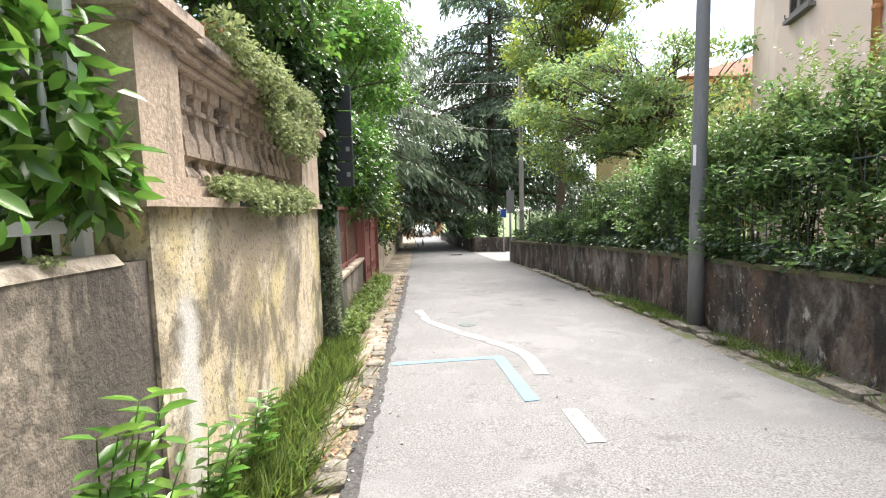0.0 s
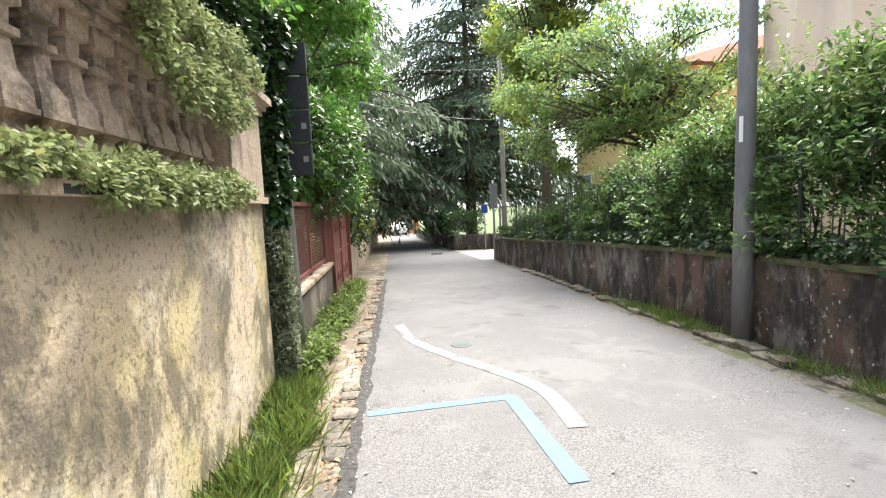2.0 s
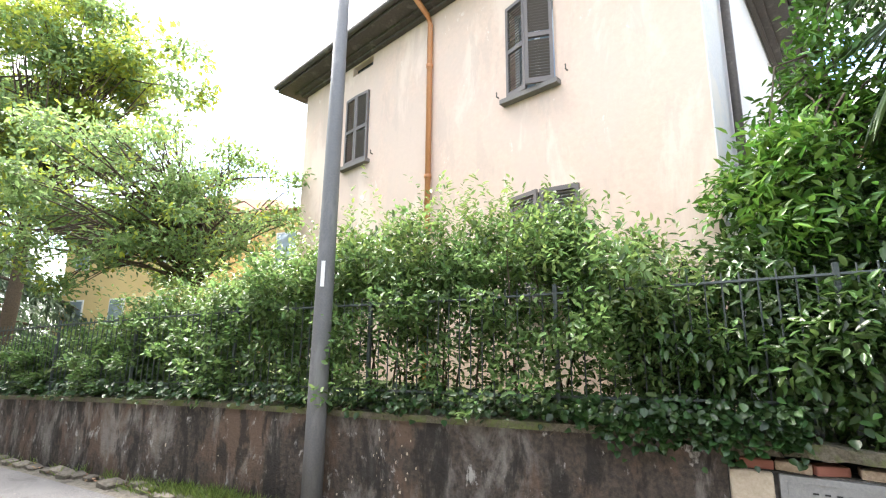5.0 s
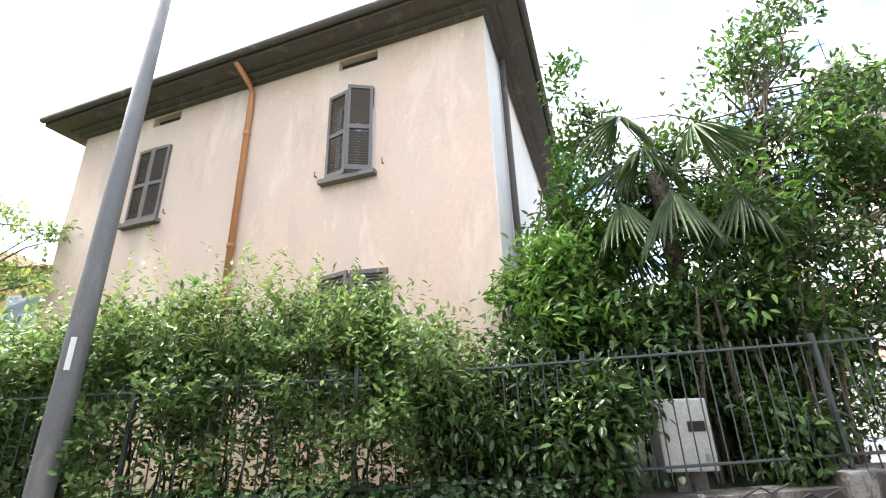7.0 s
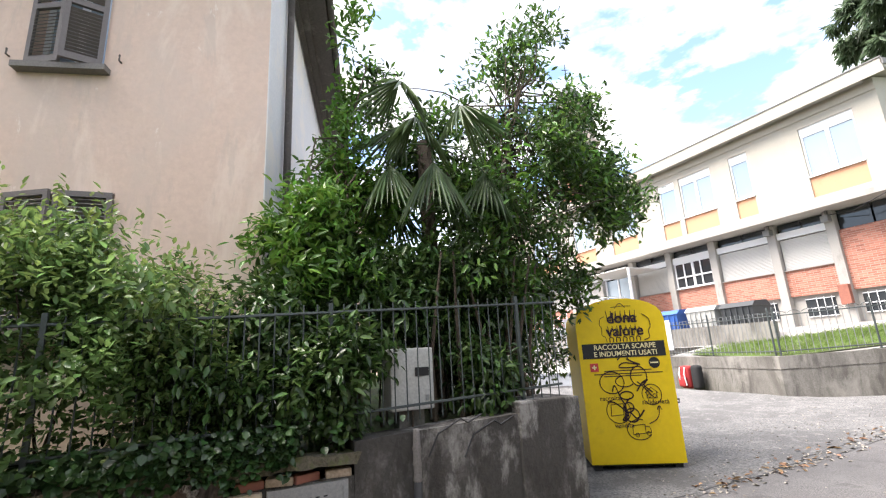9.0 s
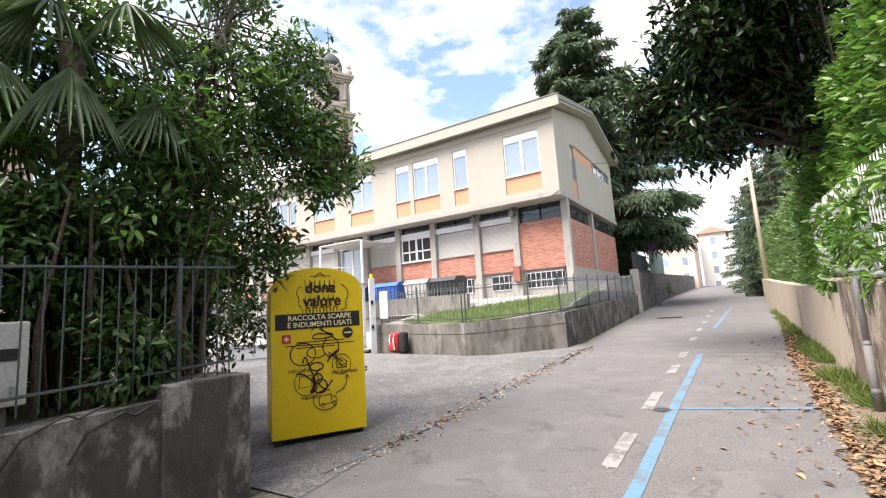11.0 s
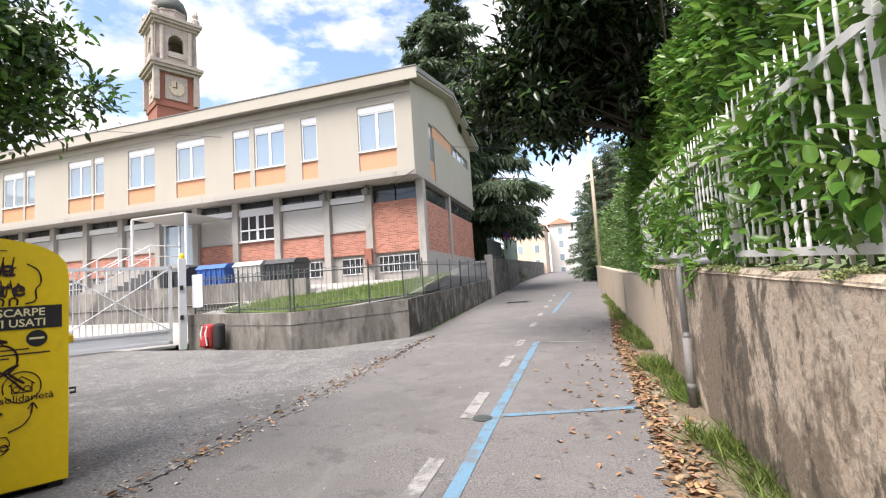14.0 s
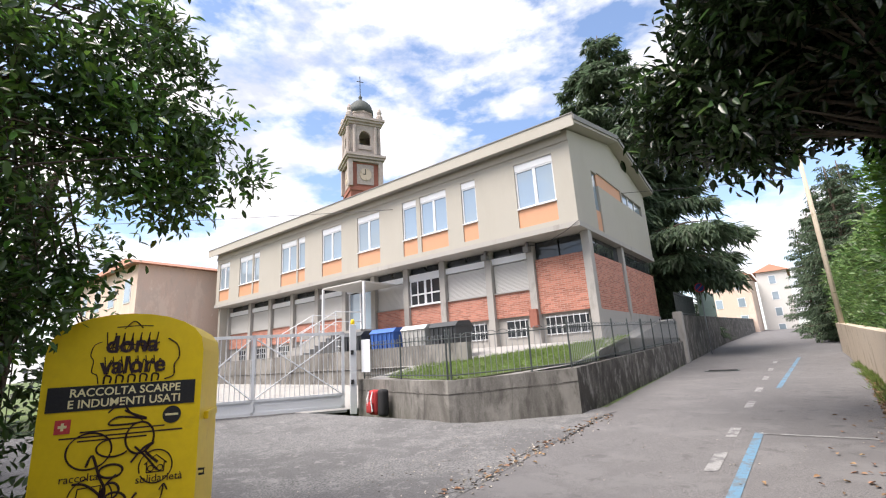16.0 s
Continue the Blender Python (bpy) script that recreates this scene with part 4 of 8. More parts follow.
for k in range(4):
    z_ = 1.905 + k * 0.342
    bm = BM()
    box(bm, -1.09, -0.84, 6.34, 6.40, z_, z_ + 0.325)
    bevel(bm, 0.012)
    brd = part("board", bm, M_SIGNDARK, sg)
    bm = BM()
    box(bm, -1.13, -1.09, 6.35, 6.39, z_ + 0.13, z_ + 0.2)
    part("clamp", bm, M_GALV, brd)
    if k > 1:
        continue
    bm = BM()
    box(bm, -0.93, -0.88, 6.332, 6.339, z_ + 0.13, z_ + 0.19)
    part("label_plate", bm, M_GALV, brd)

rp = thing("red_fence_panel", "rusty red expanded metal fence panel on the low wall", "fence panel")
# expanded metal: crossed slanting strips in a frame
bm = BM()
for k in range(-12, 64):
    for sg_ in (-1, 1):
        ya_ = 6.9 + k * 0.05
        pts_ = [(ya_ + (0 if sg_ > 0 else 0.55), 0.60), (ya_ + (0.55 if sg_ > 0 else 0), 1.62)]
        (p0_, q0_), (p1_, q1_) = pts_
        f0_ = 0.0 if 6.9 <= p0_ <= 9.95 else ((6.9 if p0_ < 6.9 else 9.95) - p0_) / (p1_ - p0_)
        f1_ = 1.0 if 6.9 <= p1_ <= 9.95 else ((6.9 if p1_ < 6.9 else 9.95) - p0_) / (p1_ - p0_)
        if f1_ - f0_ > 0.05 and 0 <= f0_ < 1 and 0 < f1_ <= 1:
            y0_, z0_, y1_, z1_ = p0_ + (p1_ - p0_) * f0_, q0_ + (q1_ - q0_) * f0_, p0_ + (p1_ - p0_) * f1_, q0_ + (q1_ - q0_) * f1_
            extrude_poly(bm, [(XL - 0.125 + 0.004 * sg_, y0_ - 0.008, z0_), (XL - 0.125 + 0.004 * sg_, y0_ + 0.008, z0_), (XL - 0.125 + 0.004 * sg_, y1_ + 0.008, z1_), (XL - 0.125 + 0.004 * sg_, y1_ - 0.008, z1_)], (0.003, 0, 0))
tagged(part("mesh", bm, M_RUST, rp, "rusty expanded metal mesh"), kind="stuff")
for y in (6.9, 8.4, 9.9):
    bm = BM()
    box(bm, XL - 0.15, XL - 0.09, y, y + 0.05, 0.55, 1.66)
    part("stile", bm, M_REDGATE, rp)
for z in (0.6, 1.6):
    bm = BM()
    box(bm, XL - 0.15, XL - 0.09, 6.9, 9.95, z, z + 0.05)
    part("rail", bm, M_REDGATE, rp)


def gate_leaf(parent, y0, y1, z0, z1):
    leaf = thing("gate_leaf", "", "")
    leaf.parent = parent
    bm = BM()
    box(bm, XL - 0.06, XL - 0.03, y0, y1, z0, z1)
    part("panel", bm, M_REDGATE, leaf)
    for a, b in ((y0, y0 + 0.06), (y1 - 0.06, y1)):
        bm = BM()
        box(bm, XL - 0.07, XL - 0.005, a, b, z0, z1)
        part("stile", bm, M_REDGATE, leaf)
    for z in (z0, (z0 + z1) / 2 - 0.05, z1 - 0.06):
        bm = BM()
        box(bm, XL - 0.07, XL - 0.007, y0 + 0.06, y1 - 0.06, z, z + 0.06)
        part("rail", bm, M_REDGATE, leaf)
    for zz in (z0 + 0.45, z1 - 0.45):
        for q in range(3):
            bm = BM()
            yy = y0 + (y1 - y0) * (q + 1) / 4
            lathe(bm, [(0.11, 0), (0.11, 0.012), (0.06, 0.03)], n=14)
            bmesh.ops.transform(bm, matrix=pose(XL - 0.03, yy, zz, 0, 90, 0), verts=bm.verts[:])
            part("boss", bm, M_REDGATE, leaf)
    return leaf


rg = thing("red_gate", "closed rusty red sheet metal double gate", "gate")
for y in (10.2, 13.5):
    bm = BM()
    box(bm, XL - 0.12, XL + 0.04, y - 0.08, y + 0.08, zg(y) - 0.05, 1.70)
    box(bm, XL - 0.14, XL + 0.06, y - 0.10, y + 0.10, 1.70, 1.74)
    part("post", bm, M_REDGATE, rg)
for a, b in ((10.3, 11.82), (11.86, 13.4)):
    gl = gate_leaf(rg, a, b, zg(12) + 0.08, 1.62)
wall_line("wall_left", along(XL - 0.05, 13.6, 40, 6), 0.25, M_PALEWALL, "pale stained wall along the lane", lambda y: 0.95 - 0.04 * (y - 13.6), FLOOR)

# right dark wall with iron fence
XR = 3.95
def rtop(y):
    return float(np.interp(y, [-1, 1, 2.7, 4.5, 7.5, 11.2, 17.6], [1.06, 0.98, 0.91, 0.845, 0.775, 0.62, 0.27]))
def xr(y):
    """Face of the dark wall, which draws in towards its far end."""
    return float(np.interp(y, [5.4, 17.6], [XR, 3.64]))
wall_line("wall_right", along(XR, 1.5, -0.1, 3), 0.32, M_ENDWALL, "cracked damp grey cement wall end", lambda y: rtop(y) - 0.01, FLOOR)
wall_line("wall_right", [(xr(v), v) for v in np.linspace(17.6, 2.45, 13).tolist()], 0.32, M_DARKWALL, "blackened damp garden wall with white flaking spots", lambda y: rtop(y) - 0.06, FLOOR)
wall_line("wall_right", [(xr(v) - 0.03, v) for v in np.linspace(17.6, 2.45, 13).tolist()], 0.37, M_MOSSCAP, "mossy stone coping on the dark wall", rtop, lambda y: rtop(y) - 0.06, "coping")
bm = BM()
box(bm, XR - 0.03, XR + 0.55, -0.86, -0.10, zg(-0.5) - 0.05, 1.12)
bevel(bm, 0.02)
solo("wall_right", bm, M_ENDWALL, "dark cement pier at the end of the garden wall", "wall pier", "structure")
bm = BM()
for a, b, c in ((0.3, 1.05, 0.9), (-0.05, 1.0, 0.75)):
    tube(bm, [(XR - 0.002, a, b), (XR - 0.004, a + 0.15, b - 0.06), (XR - 0.003, a + 0.22, b - 0.02), (XR - 0.003, a + 0.45, b - 0.12), (XR - 0.003, a + 0.55, b - 0.3)], 0.008, 4)
solo("trim", bm, M_DARK, "crack in the rendered wall", "crack", "structure")
# flaking white patches near the post
bm = BM()
rr = random.Random(5)
for _ in range(40):
    yy, zz, r = rr.gauss(5.3, 0.25), rr.uniform(-0.05, 0.62), rr.uniform(0.006, 0.022)
    if rr.random() < 0.25:
        yy = rr.uniform(6, 17)
    lathe(bm, [(r, 0), (r * 0.8, 0.004)], n=6)
    vs = bm.verts[-12:]
    bmesh.ops.transform(bm, matrix=pose(xr(yy) - 0.002, yy, zz + zg(yy) + 0.15, rr.uniform(0, 360), -90, 0) @ Matrix.Diagonal((rr.uniform(.7, 1.6), 1, 1, 1)), verts=vs)
solo("trim", bm, M_PALEWALL, "scattered flakes of old white paint on the wall", "paint flakes", "stuff")

fn = thing("iron_fence", "grey green iron railing on the dark garden wall", "fence")
bm = BM()
tube(bm, [(0, 0, 0.02), (0, 0, 1.09)], 0.0065, 5)
bar = data_of("bar", bm, M_IRON)
bm = BM()
box(bm, -0.017, 0.017, -0.017, 0.017, -0.1, 1.14)
fpost = data_of("post", bm, M_IRON)
y, k = -0.75, 0
while y < 17.5:
    if k % 17 == 4:
        part("post", fpost, None, fn, m=pose(xr(y) + 0.14, y, rtop(y)))
    else:
        part("bar", bar, None, fn, m=pose(xr(y) + 0.14, y, rtop(y) + 0.04))
    y += 0.115
    k += 1
for h in (0.19, 1.06):
    bm = BM()
    tube(bm, [(xr(v) + 0.14, v, rtop(v) + h) for v in (-0.8, 1, 2.7, 4.5, 7.5, 11.2, 14, 17.5)], 0.013, 5)
    part("rail", bm, M_IRON, fn)

# meter box in the wall, pipe stub, broken coping
wall_line("wall_right", along(XR + 0.004, 2.448, 1.502, 3), 0.31, M_ENDWALL, "broken low stretch of cement wall round the meter", lambda y: 0.70, FLOOR)
# solid near-black box paints the shaded gap below the coping slab
bm = BM()
box(bm, XR + 0.22, XR + 0.32, 1.502, 2.448, 0.70, 0.86)
solo("wall_right", bm, M_DARK, "near-black box as the shade under the slab on the broken wall top", "wall", "structure")
mb = thing("meter_box", "grey metal meter door set in the damp wall", "meter box")
bm = BM()
for y0_, y1_, z0_, z1_ in ((1.56, 1.60, 0.2, 0.69), (2.12, 2.16, 0.2, 0.69), (1.60, 2.12, 0.2, 0.24), (1.60, 2.12, 0.65, 0.69)):
    box(bm, XR - 0.03, XR + 0.02, y0_, y1_, z0_, z1_)
part("frame", bm, M_GALV, mb)
bm = BM()
box(bm, XR - 0.022, XR - 0.004, 1.602, 2.118, 0.242, 0.648)
door_ = part("door", bm, M_GALV, mb)
for k in range(5):
    bm = BM()
    box(bm, XR - 0.026, XR - 0.0225, 1.72 + k * 0.06, 1.75 + k * 0.06, 0.59, 0.60)
    part("vent_slot", bm, M_DARK, door_)
bm = BM()
lathe(bm, [(0.018, 0), (0.018, 0.012), (0.01, 0.016)], n=10)
bmesh.ops.transform(bm, matrix=pose(XR - 0.0225, 1.66, 0.45, 0, -90, 0), verts=bm.verts[:])
part("lock", bm, M_DARK, door_)
bm = BM()
box(bm, XR - 0.04, XR + 0.05, 2.19, 2.44, 0.1, 0.695)
bevel(bm, 0.02, 2)
solo("trim", bm, M_PALEWALL, "pale patched plaster block beside the meter", "plaster patch", "structure")
bs = thing("broken_coping_slab", "cracked mossy coping slab lying over the meter niche", "stone slab")
q_ = random.Random(6)
for y0_, y1_, tilt in ((-0.5, 0.13, 2.0), (0.15, 0.5, -4.0)):
    bm = BM()
    box(bm, -0.2, 0.2, y0_, y1_, 0, 0.085, pose(XR + 0.14, 1.98, 0.80, tilt, 3, -1))
    bmesh.ops.subdivide_edges(bm, edges=[e for e in bm.edges if e.calc_length() > 0.2], cuts=5, use_grid_fill=True)
    for v_ in bm.verts:
        v_.co += Vector((q_.uniform(-0.022, 0.022), q_.uniform(-0.02, 0.02), q_.uniform(-0.012, 0.012)))
    part("slab", bm, M_MOSSCAP, bs)
for y_, z_, rz_, mm_ in ((2.28, 0.70, 8, M_TBRICK), (2.06, 0.70, -14, M_PILLAR), (1.88, 0.70, 20, M_TBRICK), (1.62, 0.70, -6, M_PILLAR)):
    bm = BM()
    box(bm, -0.06, 0.06, -0.10, 0.10, 0, 0.062)
    bevel(bm, 0.012, 2)
    part("brick", bm, mm_, bs, m=pose(XR + 0.06, y_, z_ + 0.002, 0, 0, rz_))
ps = thing("pipe_stub", "old capped pipe stub before the wall", "pipe")
bm = BM()
tube(bm, [(XR - 0.05, 0.98, zg(1) - 0.02), (XR - 0.05, 0.98, 0.60)], 0.036, 10)
part("pipe", bm, M_DARK, ps, smooth=True)
bm = BM()
lathe(bm, [(0.034, 0.58), (0.04, 0.60), (0.034, 0.63), (0.034, 0.70), (0.04, 0.72), (0.034, 0.75), (0.034, 0.82), (0.04, 0.84), (0.032, 0.87), (0.03, 0.97), (0.02, 1.0)], XR - 0.05, 0.98)
part("cap", bm, M_STONE, ps, smooth=True)

# lamp post
lp = thing("lamp_post", "tall grey tapered steel lamp post at the lane's edge", "lamp post")
bm = BM()
PX, PY = 3.80, 5.98
tube(bm, [(PX, PY, zg(PY) - 0.05), (PX, PY, 0.9), (PX + 0.02, PY, 4), (PX + 0.05, PY, 9.5)], [0.105, 0.10, 0.085, 0.055], 18)
part("shaft", bm, M_POST, lp, smooth=True)
bm = BM()
box(bm, -0.02, 0.02, -0.004, 0, 2.05, 2.32, pose(PX - 0.085, PY - 0.045, 0, 0, 0, -60))
part("sticker", bm, M_WHITEIRON, lp, "pale sticker")
bm = BM()
lathe(bm, [(0.16, -0.02), (0.15, 0.02), (0.11, 0.05)], PX, PY, 14)
bmesh.ops.translate(bm, vec=(0, 0, zg(PY)), verts=bm.verts[:])
part("collar", bm, M_CONCRETE, lp)

# ---- the peach house ----
HM = pose(5.28, 2.17, 0, 0, 0, 73.0)
house = thing("house", "two-storey peach rendered house with grey shutters", "house", HM)
HB, HT = -0.2, 7.38
W2, W1, W3, W4 = (1.80, 2.58, 4.98, 6.50), (5.98, 6.74, 4.98, 6.50), (1.52, 2.55, 2.0, 3.48), (5.95, 6.75, 2.0, 3.45)
vents = [(1.76, 2.48, 7.04, 7.24), (5.92, 6.62, 7.04, 7.24)]
bm = BM()
holed(bm, 0, 8.5, HB, HT, 0.35, [W1, W2, W3, W4, *vents])
part("front_wall", bm, M_HOUSE, house)
bm = BM()
box(bm, 0, 0.3, -9, -0.35, HB, HT)
part("side_wall", bm, M_HOUSEW, house, "patched white side wall")
bm = BM()
box(bm, -0.014, -0.002, -0.36, 0.002, HB, HT - 0.003)
part("corner_render", bm, M_HOUSEW, house, "patched white corner render")
bm = BM()
box(bm, 8.2, 8.5, -9, -0.35, HB, HT)
box(bm, 0.3, 8.2, -9, -8.7, HB, HT)
part("side_wall", bm, M_HOUSE, house)
# near-black sheet paints the dark of the rooms behind the windows
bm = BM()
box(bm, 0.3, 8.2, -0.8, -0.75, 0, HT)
part("shade_backing", bm, M_DARK, house)
# panes close the vents in near-black, so their shade is colour
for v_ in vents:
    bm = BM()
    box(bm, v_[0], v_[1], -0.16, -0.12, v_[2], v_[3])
    part("vent", bm, M_DARK, house, "near-black pane as shade in the ventilation slot")
# roof with deep eaves
bm = BM()
o = 0.52
z0 = HT
extrude_poly(bm, [(-o, o, z0), (8.5 + o, o, z0), (8.5 + o, -9 - o, z0), (-o, -9 - o, z0)], (0, 0, 0.12))
part("eave", bm, M_EAVE, house, "dark weathered eaves")
bm = BM()
v = [bm.verts.new(p) for p in ((-o, o, z0 + 0.125), (8.5 + o, o, z0 + 0.125), (8.5 + o, -9 - o, z0 + 0.125), (-o, -9 - o, z0 + 0.125), (4.1, -4.2, z0 + 2.0), (4.4, -4.8, z0 + 2.0))]
for f in ((0, 1, 4), (1, 2, 5, 4), (2, 3, 5), (3, 0, 4, 5), (3, 2, 1, 0)):
    bm.faces.new([v[i] for i in f])
part("roof", bm, M_TILE, house)
for a_, b_, o_ in ((7.27, 7.325, 0.10), (7.325, 7.378, 0.22)):
    bm = BM()
    box(bm, -o_, 8.5 + o_, 0.003, o_, a_, b_)
    box(bm, -o_, -0.016, -9, 0.003, a_, b_)
    part("cornice", bm, M_EAVE, house, "stepped weathered cornice")
gut = BM()
tube(gut, [(-o, o + 0.06, z0 + 0.1), (8.5 + o, o + 0.06, z0 + 0.1)], 0.065, 8)
part("gutter", gut, M_EAVE, house, smooth=True)
gut = BM()
tube(gut, [(-o - 0.06, o, z0 + 0.1), (-o - 0.06, -9, z0 + 0.1)], 0.065, 8)
part("gutter", gut, M_EAVE, house, smooth=True)
bm = BM()
tube(bm, [(4.2, 0.06, 0.5), (4.2, 0.06, 7.05), (4.2, 0.14, 7.2), (4.2, 0.5, 7.4)], 0.05, 10)
dpp = part("downpipe", bm, M_COPPER, house, "copper-coloured downpipe", True)
for z in (2.2, 4.16, 6.2):
    bm = BM()
    lathe(bm, [(0.06, z), (0.064, z + 0.03), (0.06, z + 0.06)], 4.2, 0.06)
    part("collar", bm, M_COPPER, dpp)
bm = BM()
tube(bm, [(-0.07, -1.0, 0.5), (-0.07, -1.0, 7.3)], 0.05, 8)
part("downpipe", bm, M_EAVE, house, "dark side downpipe", True)


def house_window(parent, h, open_deg, sill=True):
    w = new("window")
    w.parent = parent
    w.empty_display_size = 0.05
    xa, xb, za, zb = h
    if sill:
        bm = BM()
        box(bm, xa - 0.08, xb + 0.08, -0.3, 0.12, za - 0.07, za)
        part("sill", bm, M_STONE, w, "grey stone sill")
    bm = BM()
    for a, b, c, d in ((xa, xa + 0.06, za, zb), (xb - 0.06, xb, za, zb), (xa, xb, zb - 0.06, zb), (xa, xb, za, za + 0.06), ((xa + xb) / 2 - 0.04, (xa + xb) / 2 + 0.04, za, zb)):
        box(bm, a, b, -0.25, -0.2, c, d)
    part("window_frame", bm, M_PVC, w)
    bm = BM()
    box(bm, xa + 0.06, xb - 0.06, -0.235, -0.225, za + 0.06, zb - 0.06)
    part("pane", bm, M_GLASS, w)
    wd = (xb - xa) / 2
    return w, wd


for h, op in ((W2, (28, 12)), (W1, (3, 3)), (W3, (10, 14)), (W4, (4, 4))):
    w, wd = house_window(house, h, op)
    part_h = h[3] - h[2] - 0.02
    for m, a in ((pose(h[0], 0.03, h[2] + 0.01, 0, 0, op[0]), 0), (pose(h[1], 0.03, h[2] + 0.01, 0, 0, 180 - op[1]), 1)):
        bm = BM()
        for a_, b_, c_, d_ in ((0, 0.05, 0, part_h), (wd - 0.05, wd, 0, part_h), (0.05, wd - 0.05, 0, 0.08), (0.05, wd - 0.05, part_h - 0.06, part_h), (0.05, wd - 0.05, part_h * 0.47, part_h * 0.47 + 0.07)):
            box(bm, a_, b_, -0.02, 0.02, c_, d_)
        part("shutter_frame", bm, M_SHUTTER, w, "grey brown louvred shutter", m=m)
        bm = BM()
        box(bm, 0.05, wd - 0.05, -0.018, 0.018, -0.004, 0.004, pose(0, 0, 0, 38, 0, 0))
        slat = data_of("slat", bm, M_SHUTTER)
        z = 0.10
        while z < part_h - 0.08:
            if not part_h * 0.44 < z < part_h * 0.54:
                part("slat", slat, None, w, m=m @ pose(0, 0, z))
            z += 0.045

for x_, z_ in ((1.62, 5.08), (2.76, 5.10), (5.82, 5.06), (6.9, 5.06), (1.34, 2.2), (2.72, 2.2)):
    bm = BM()
    tube(bm, [(x_, 0.0, z_), (x_, 0.05, z_), (x_, 0.05, z_ + 0.07)], 0.012, 5)
    part("shutter_stay", bm, M_EAVE, house, "small iron shutter stay")

# ---- yellow clothes bin ----
bn_m = Matrix.Translation((4.92, -1.83, zg(-2.2))) @ Matrix.Rotation(math.atan2(-0.835, -0.55), 4, "Z") @ Matrix.Diagonal((0.9625, 0.95, 0.978, 1))
bin_t = thing("clothes_bin", "yellow metal clothes collection bin with printed panel", "clothes bin", bn_m)
BWD, BDP, BH0, BSH, BTOP = 1.2, 1.1, 0.085, 1.88, 2.22
prof = [(0, BH0), (0, BSH)] + [(BWD * (0.5 - 0.5 * math.cos(math.pi * k / 12)), BSH + (BTOP - BSH) * math.sin(math.pi * k / 12) ** 0.8) for k in range(1, 12)] + [(BWD, BSH), (BWD, BH0)]
bm = BM()
extrude_poly(bm, [(x, 0, z) for x, z in prof], (0, BDP, 0))
bmesh.ops.bevel(bm, geom=[e for e in bm.edges if e.is_boundary or e.calc_face_angle(0) > 0.6], offset=0.015, segments=2, affect="EDGES")
part("body", bm, M_YELLOW, bin_t)
bm = BM()
box(bm, 0.04, BWD - 0.04, 0.04, BDP - 0.05, 0.06, BH0 - 0.002)
part("underside", bm, M_DARK, bin_t)
for x in (0.04, BWD - 0.14):
    for y in (0.05, BDP - 0.15):
        bm = BM()
        box(bm, x, x + 0.1, y, y + 0.1, 0, BH0)
        part("foot", bm, M_DARK, bin_t)
bm = BM()
box(bm, BWD + 0.001, BWD + 0.04, 0.25, BDP - 0.25, 1.25, 1.32)
bevel(bm, 0.008)
part("chute_handle", bm, M_YELLOW, bin_t)
bm = BM()
tube(bm, [(BWD + 0.005, 0.08, 0.85), (BWD + 0.05, 0.08, 0.85), (BWD + 0.05, 0.08, 0.81), (BWD + 0.01, 0.08, 0.81)], 0.012, 6)
part("lock", bm, M_BLACK, bin_t)
bm = BM()
box(bm, 0.05, BWD - 0.05, -0.006, -0.002, 1.42, 1.62)
band = part("title_band", bm, M_BLACK, bin_t, "black title band")


def words(text, size, x, z, material, parent, lean=0.0, bold=0.0, align="CENTER"):
    c = bpy.data.curves.new("lettering", "FONT")
    c.body, c.size, c.align_x, c.shear, c.offset, c.extrude = text, size, align, lean, bold, 0.0008
    c.resolution_u = 3
    ob = bpy.data.objects.new("lettering", c)
    scene.collection.objects.link(ob)
    bpy.context.view_layer.update()
    me = bpy.data.meshes.new_from_object(ob.evaluated_get(bpy.context.evaluated_depsgraph_get()))
    bpy.data.objects.remove(ob)
    me.materials.clear()
    me.materials.append(material)
    o = new("lettering", me)
    o.parent, o.matrix_basis = parent, pose(x, -0.0085, z, 90, 0, 0)
    return o


words("RACCOLTA SCARPE", 0.092, 0.62, 1.535, M_CREAM, bin_t, 0, 0.0015)
words("E INDUMENTI USATI", 0.092, 0.62, 1.445, M_CREAM, bin_t, 0, 0.0015)
words("dona", 0.205, 0.63, 1.885, M_INK, bin_t, 0.05, 0.004)
words("valore", 0.20, 0.65, 1.71, M_INK, bin_t, 0.05, 0.004)
words("raccolta", 0.085, 0.34, 0.875, M_INK, bin_t)
words("solidarietà", 0.085, 0.92, 0.81, M_INK, bin_t)
words("vendita", 0.085, 0.48, 0.53, M_INK, bin_t)
for z, w, x in ((1.245, 0.62, 0.62), (1.205, 0.9, 0.62), (1.175, 0.5, 0.55)):
    bm = BM()
    box(bm, x - w / 2, x + w / 2, -0.004, -0.002, z, z + 0.012)
    part("small_print", bm, M_INK, bin_t)
bm = BM()
box(bm, 0.13, 0.24, -0.006, -0.002, 1.25, 1.36)
part("red_badge", bm, M_REDPRINT, bin_t, "small red printed badge")
for a, b in ((0.155, 0.215), (0.175, 0.195)):
    bm = BM()
    box(bm, a, b, -0.0075, -0.0062, 1.295 if a < 0.17 else 1.275, 1.315 if a < 0.17 else 1.335)
    part("badge_mark", bm, M_CREAM, bin_t)
bm = BM()
lathe(bm, [(0.072, 0), (0.072, 0.004)], n=24)
bmesh.ops.transform(bm, matrix=pose(0.98, -0.002, 1.335, 90, 0, 0), verts=bm.verts[:])
part("round_badge", bm, M_BLACK, bin_t, "round black badge")
bm = BM()
box(bm, 0.93, 1.03, -0.0075, -0.0062, 1.328, 1.345)
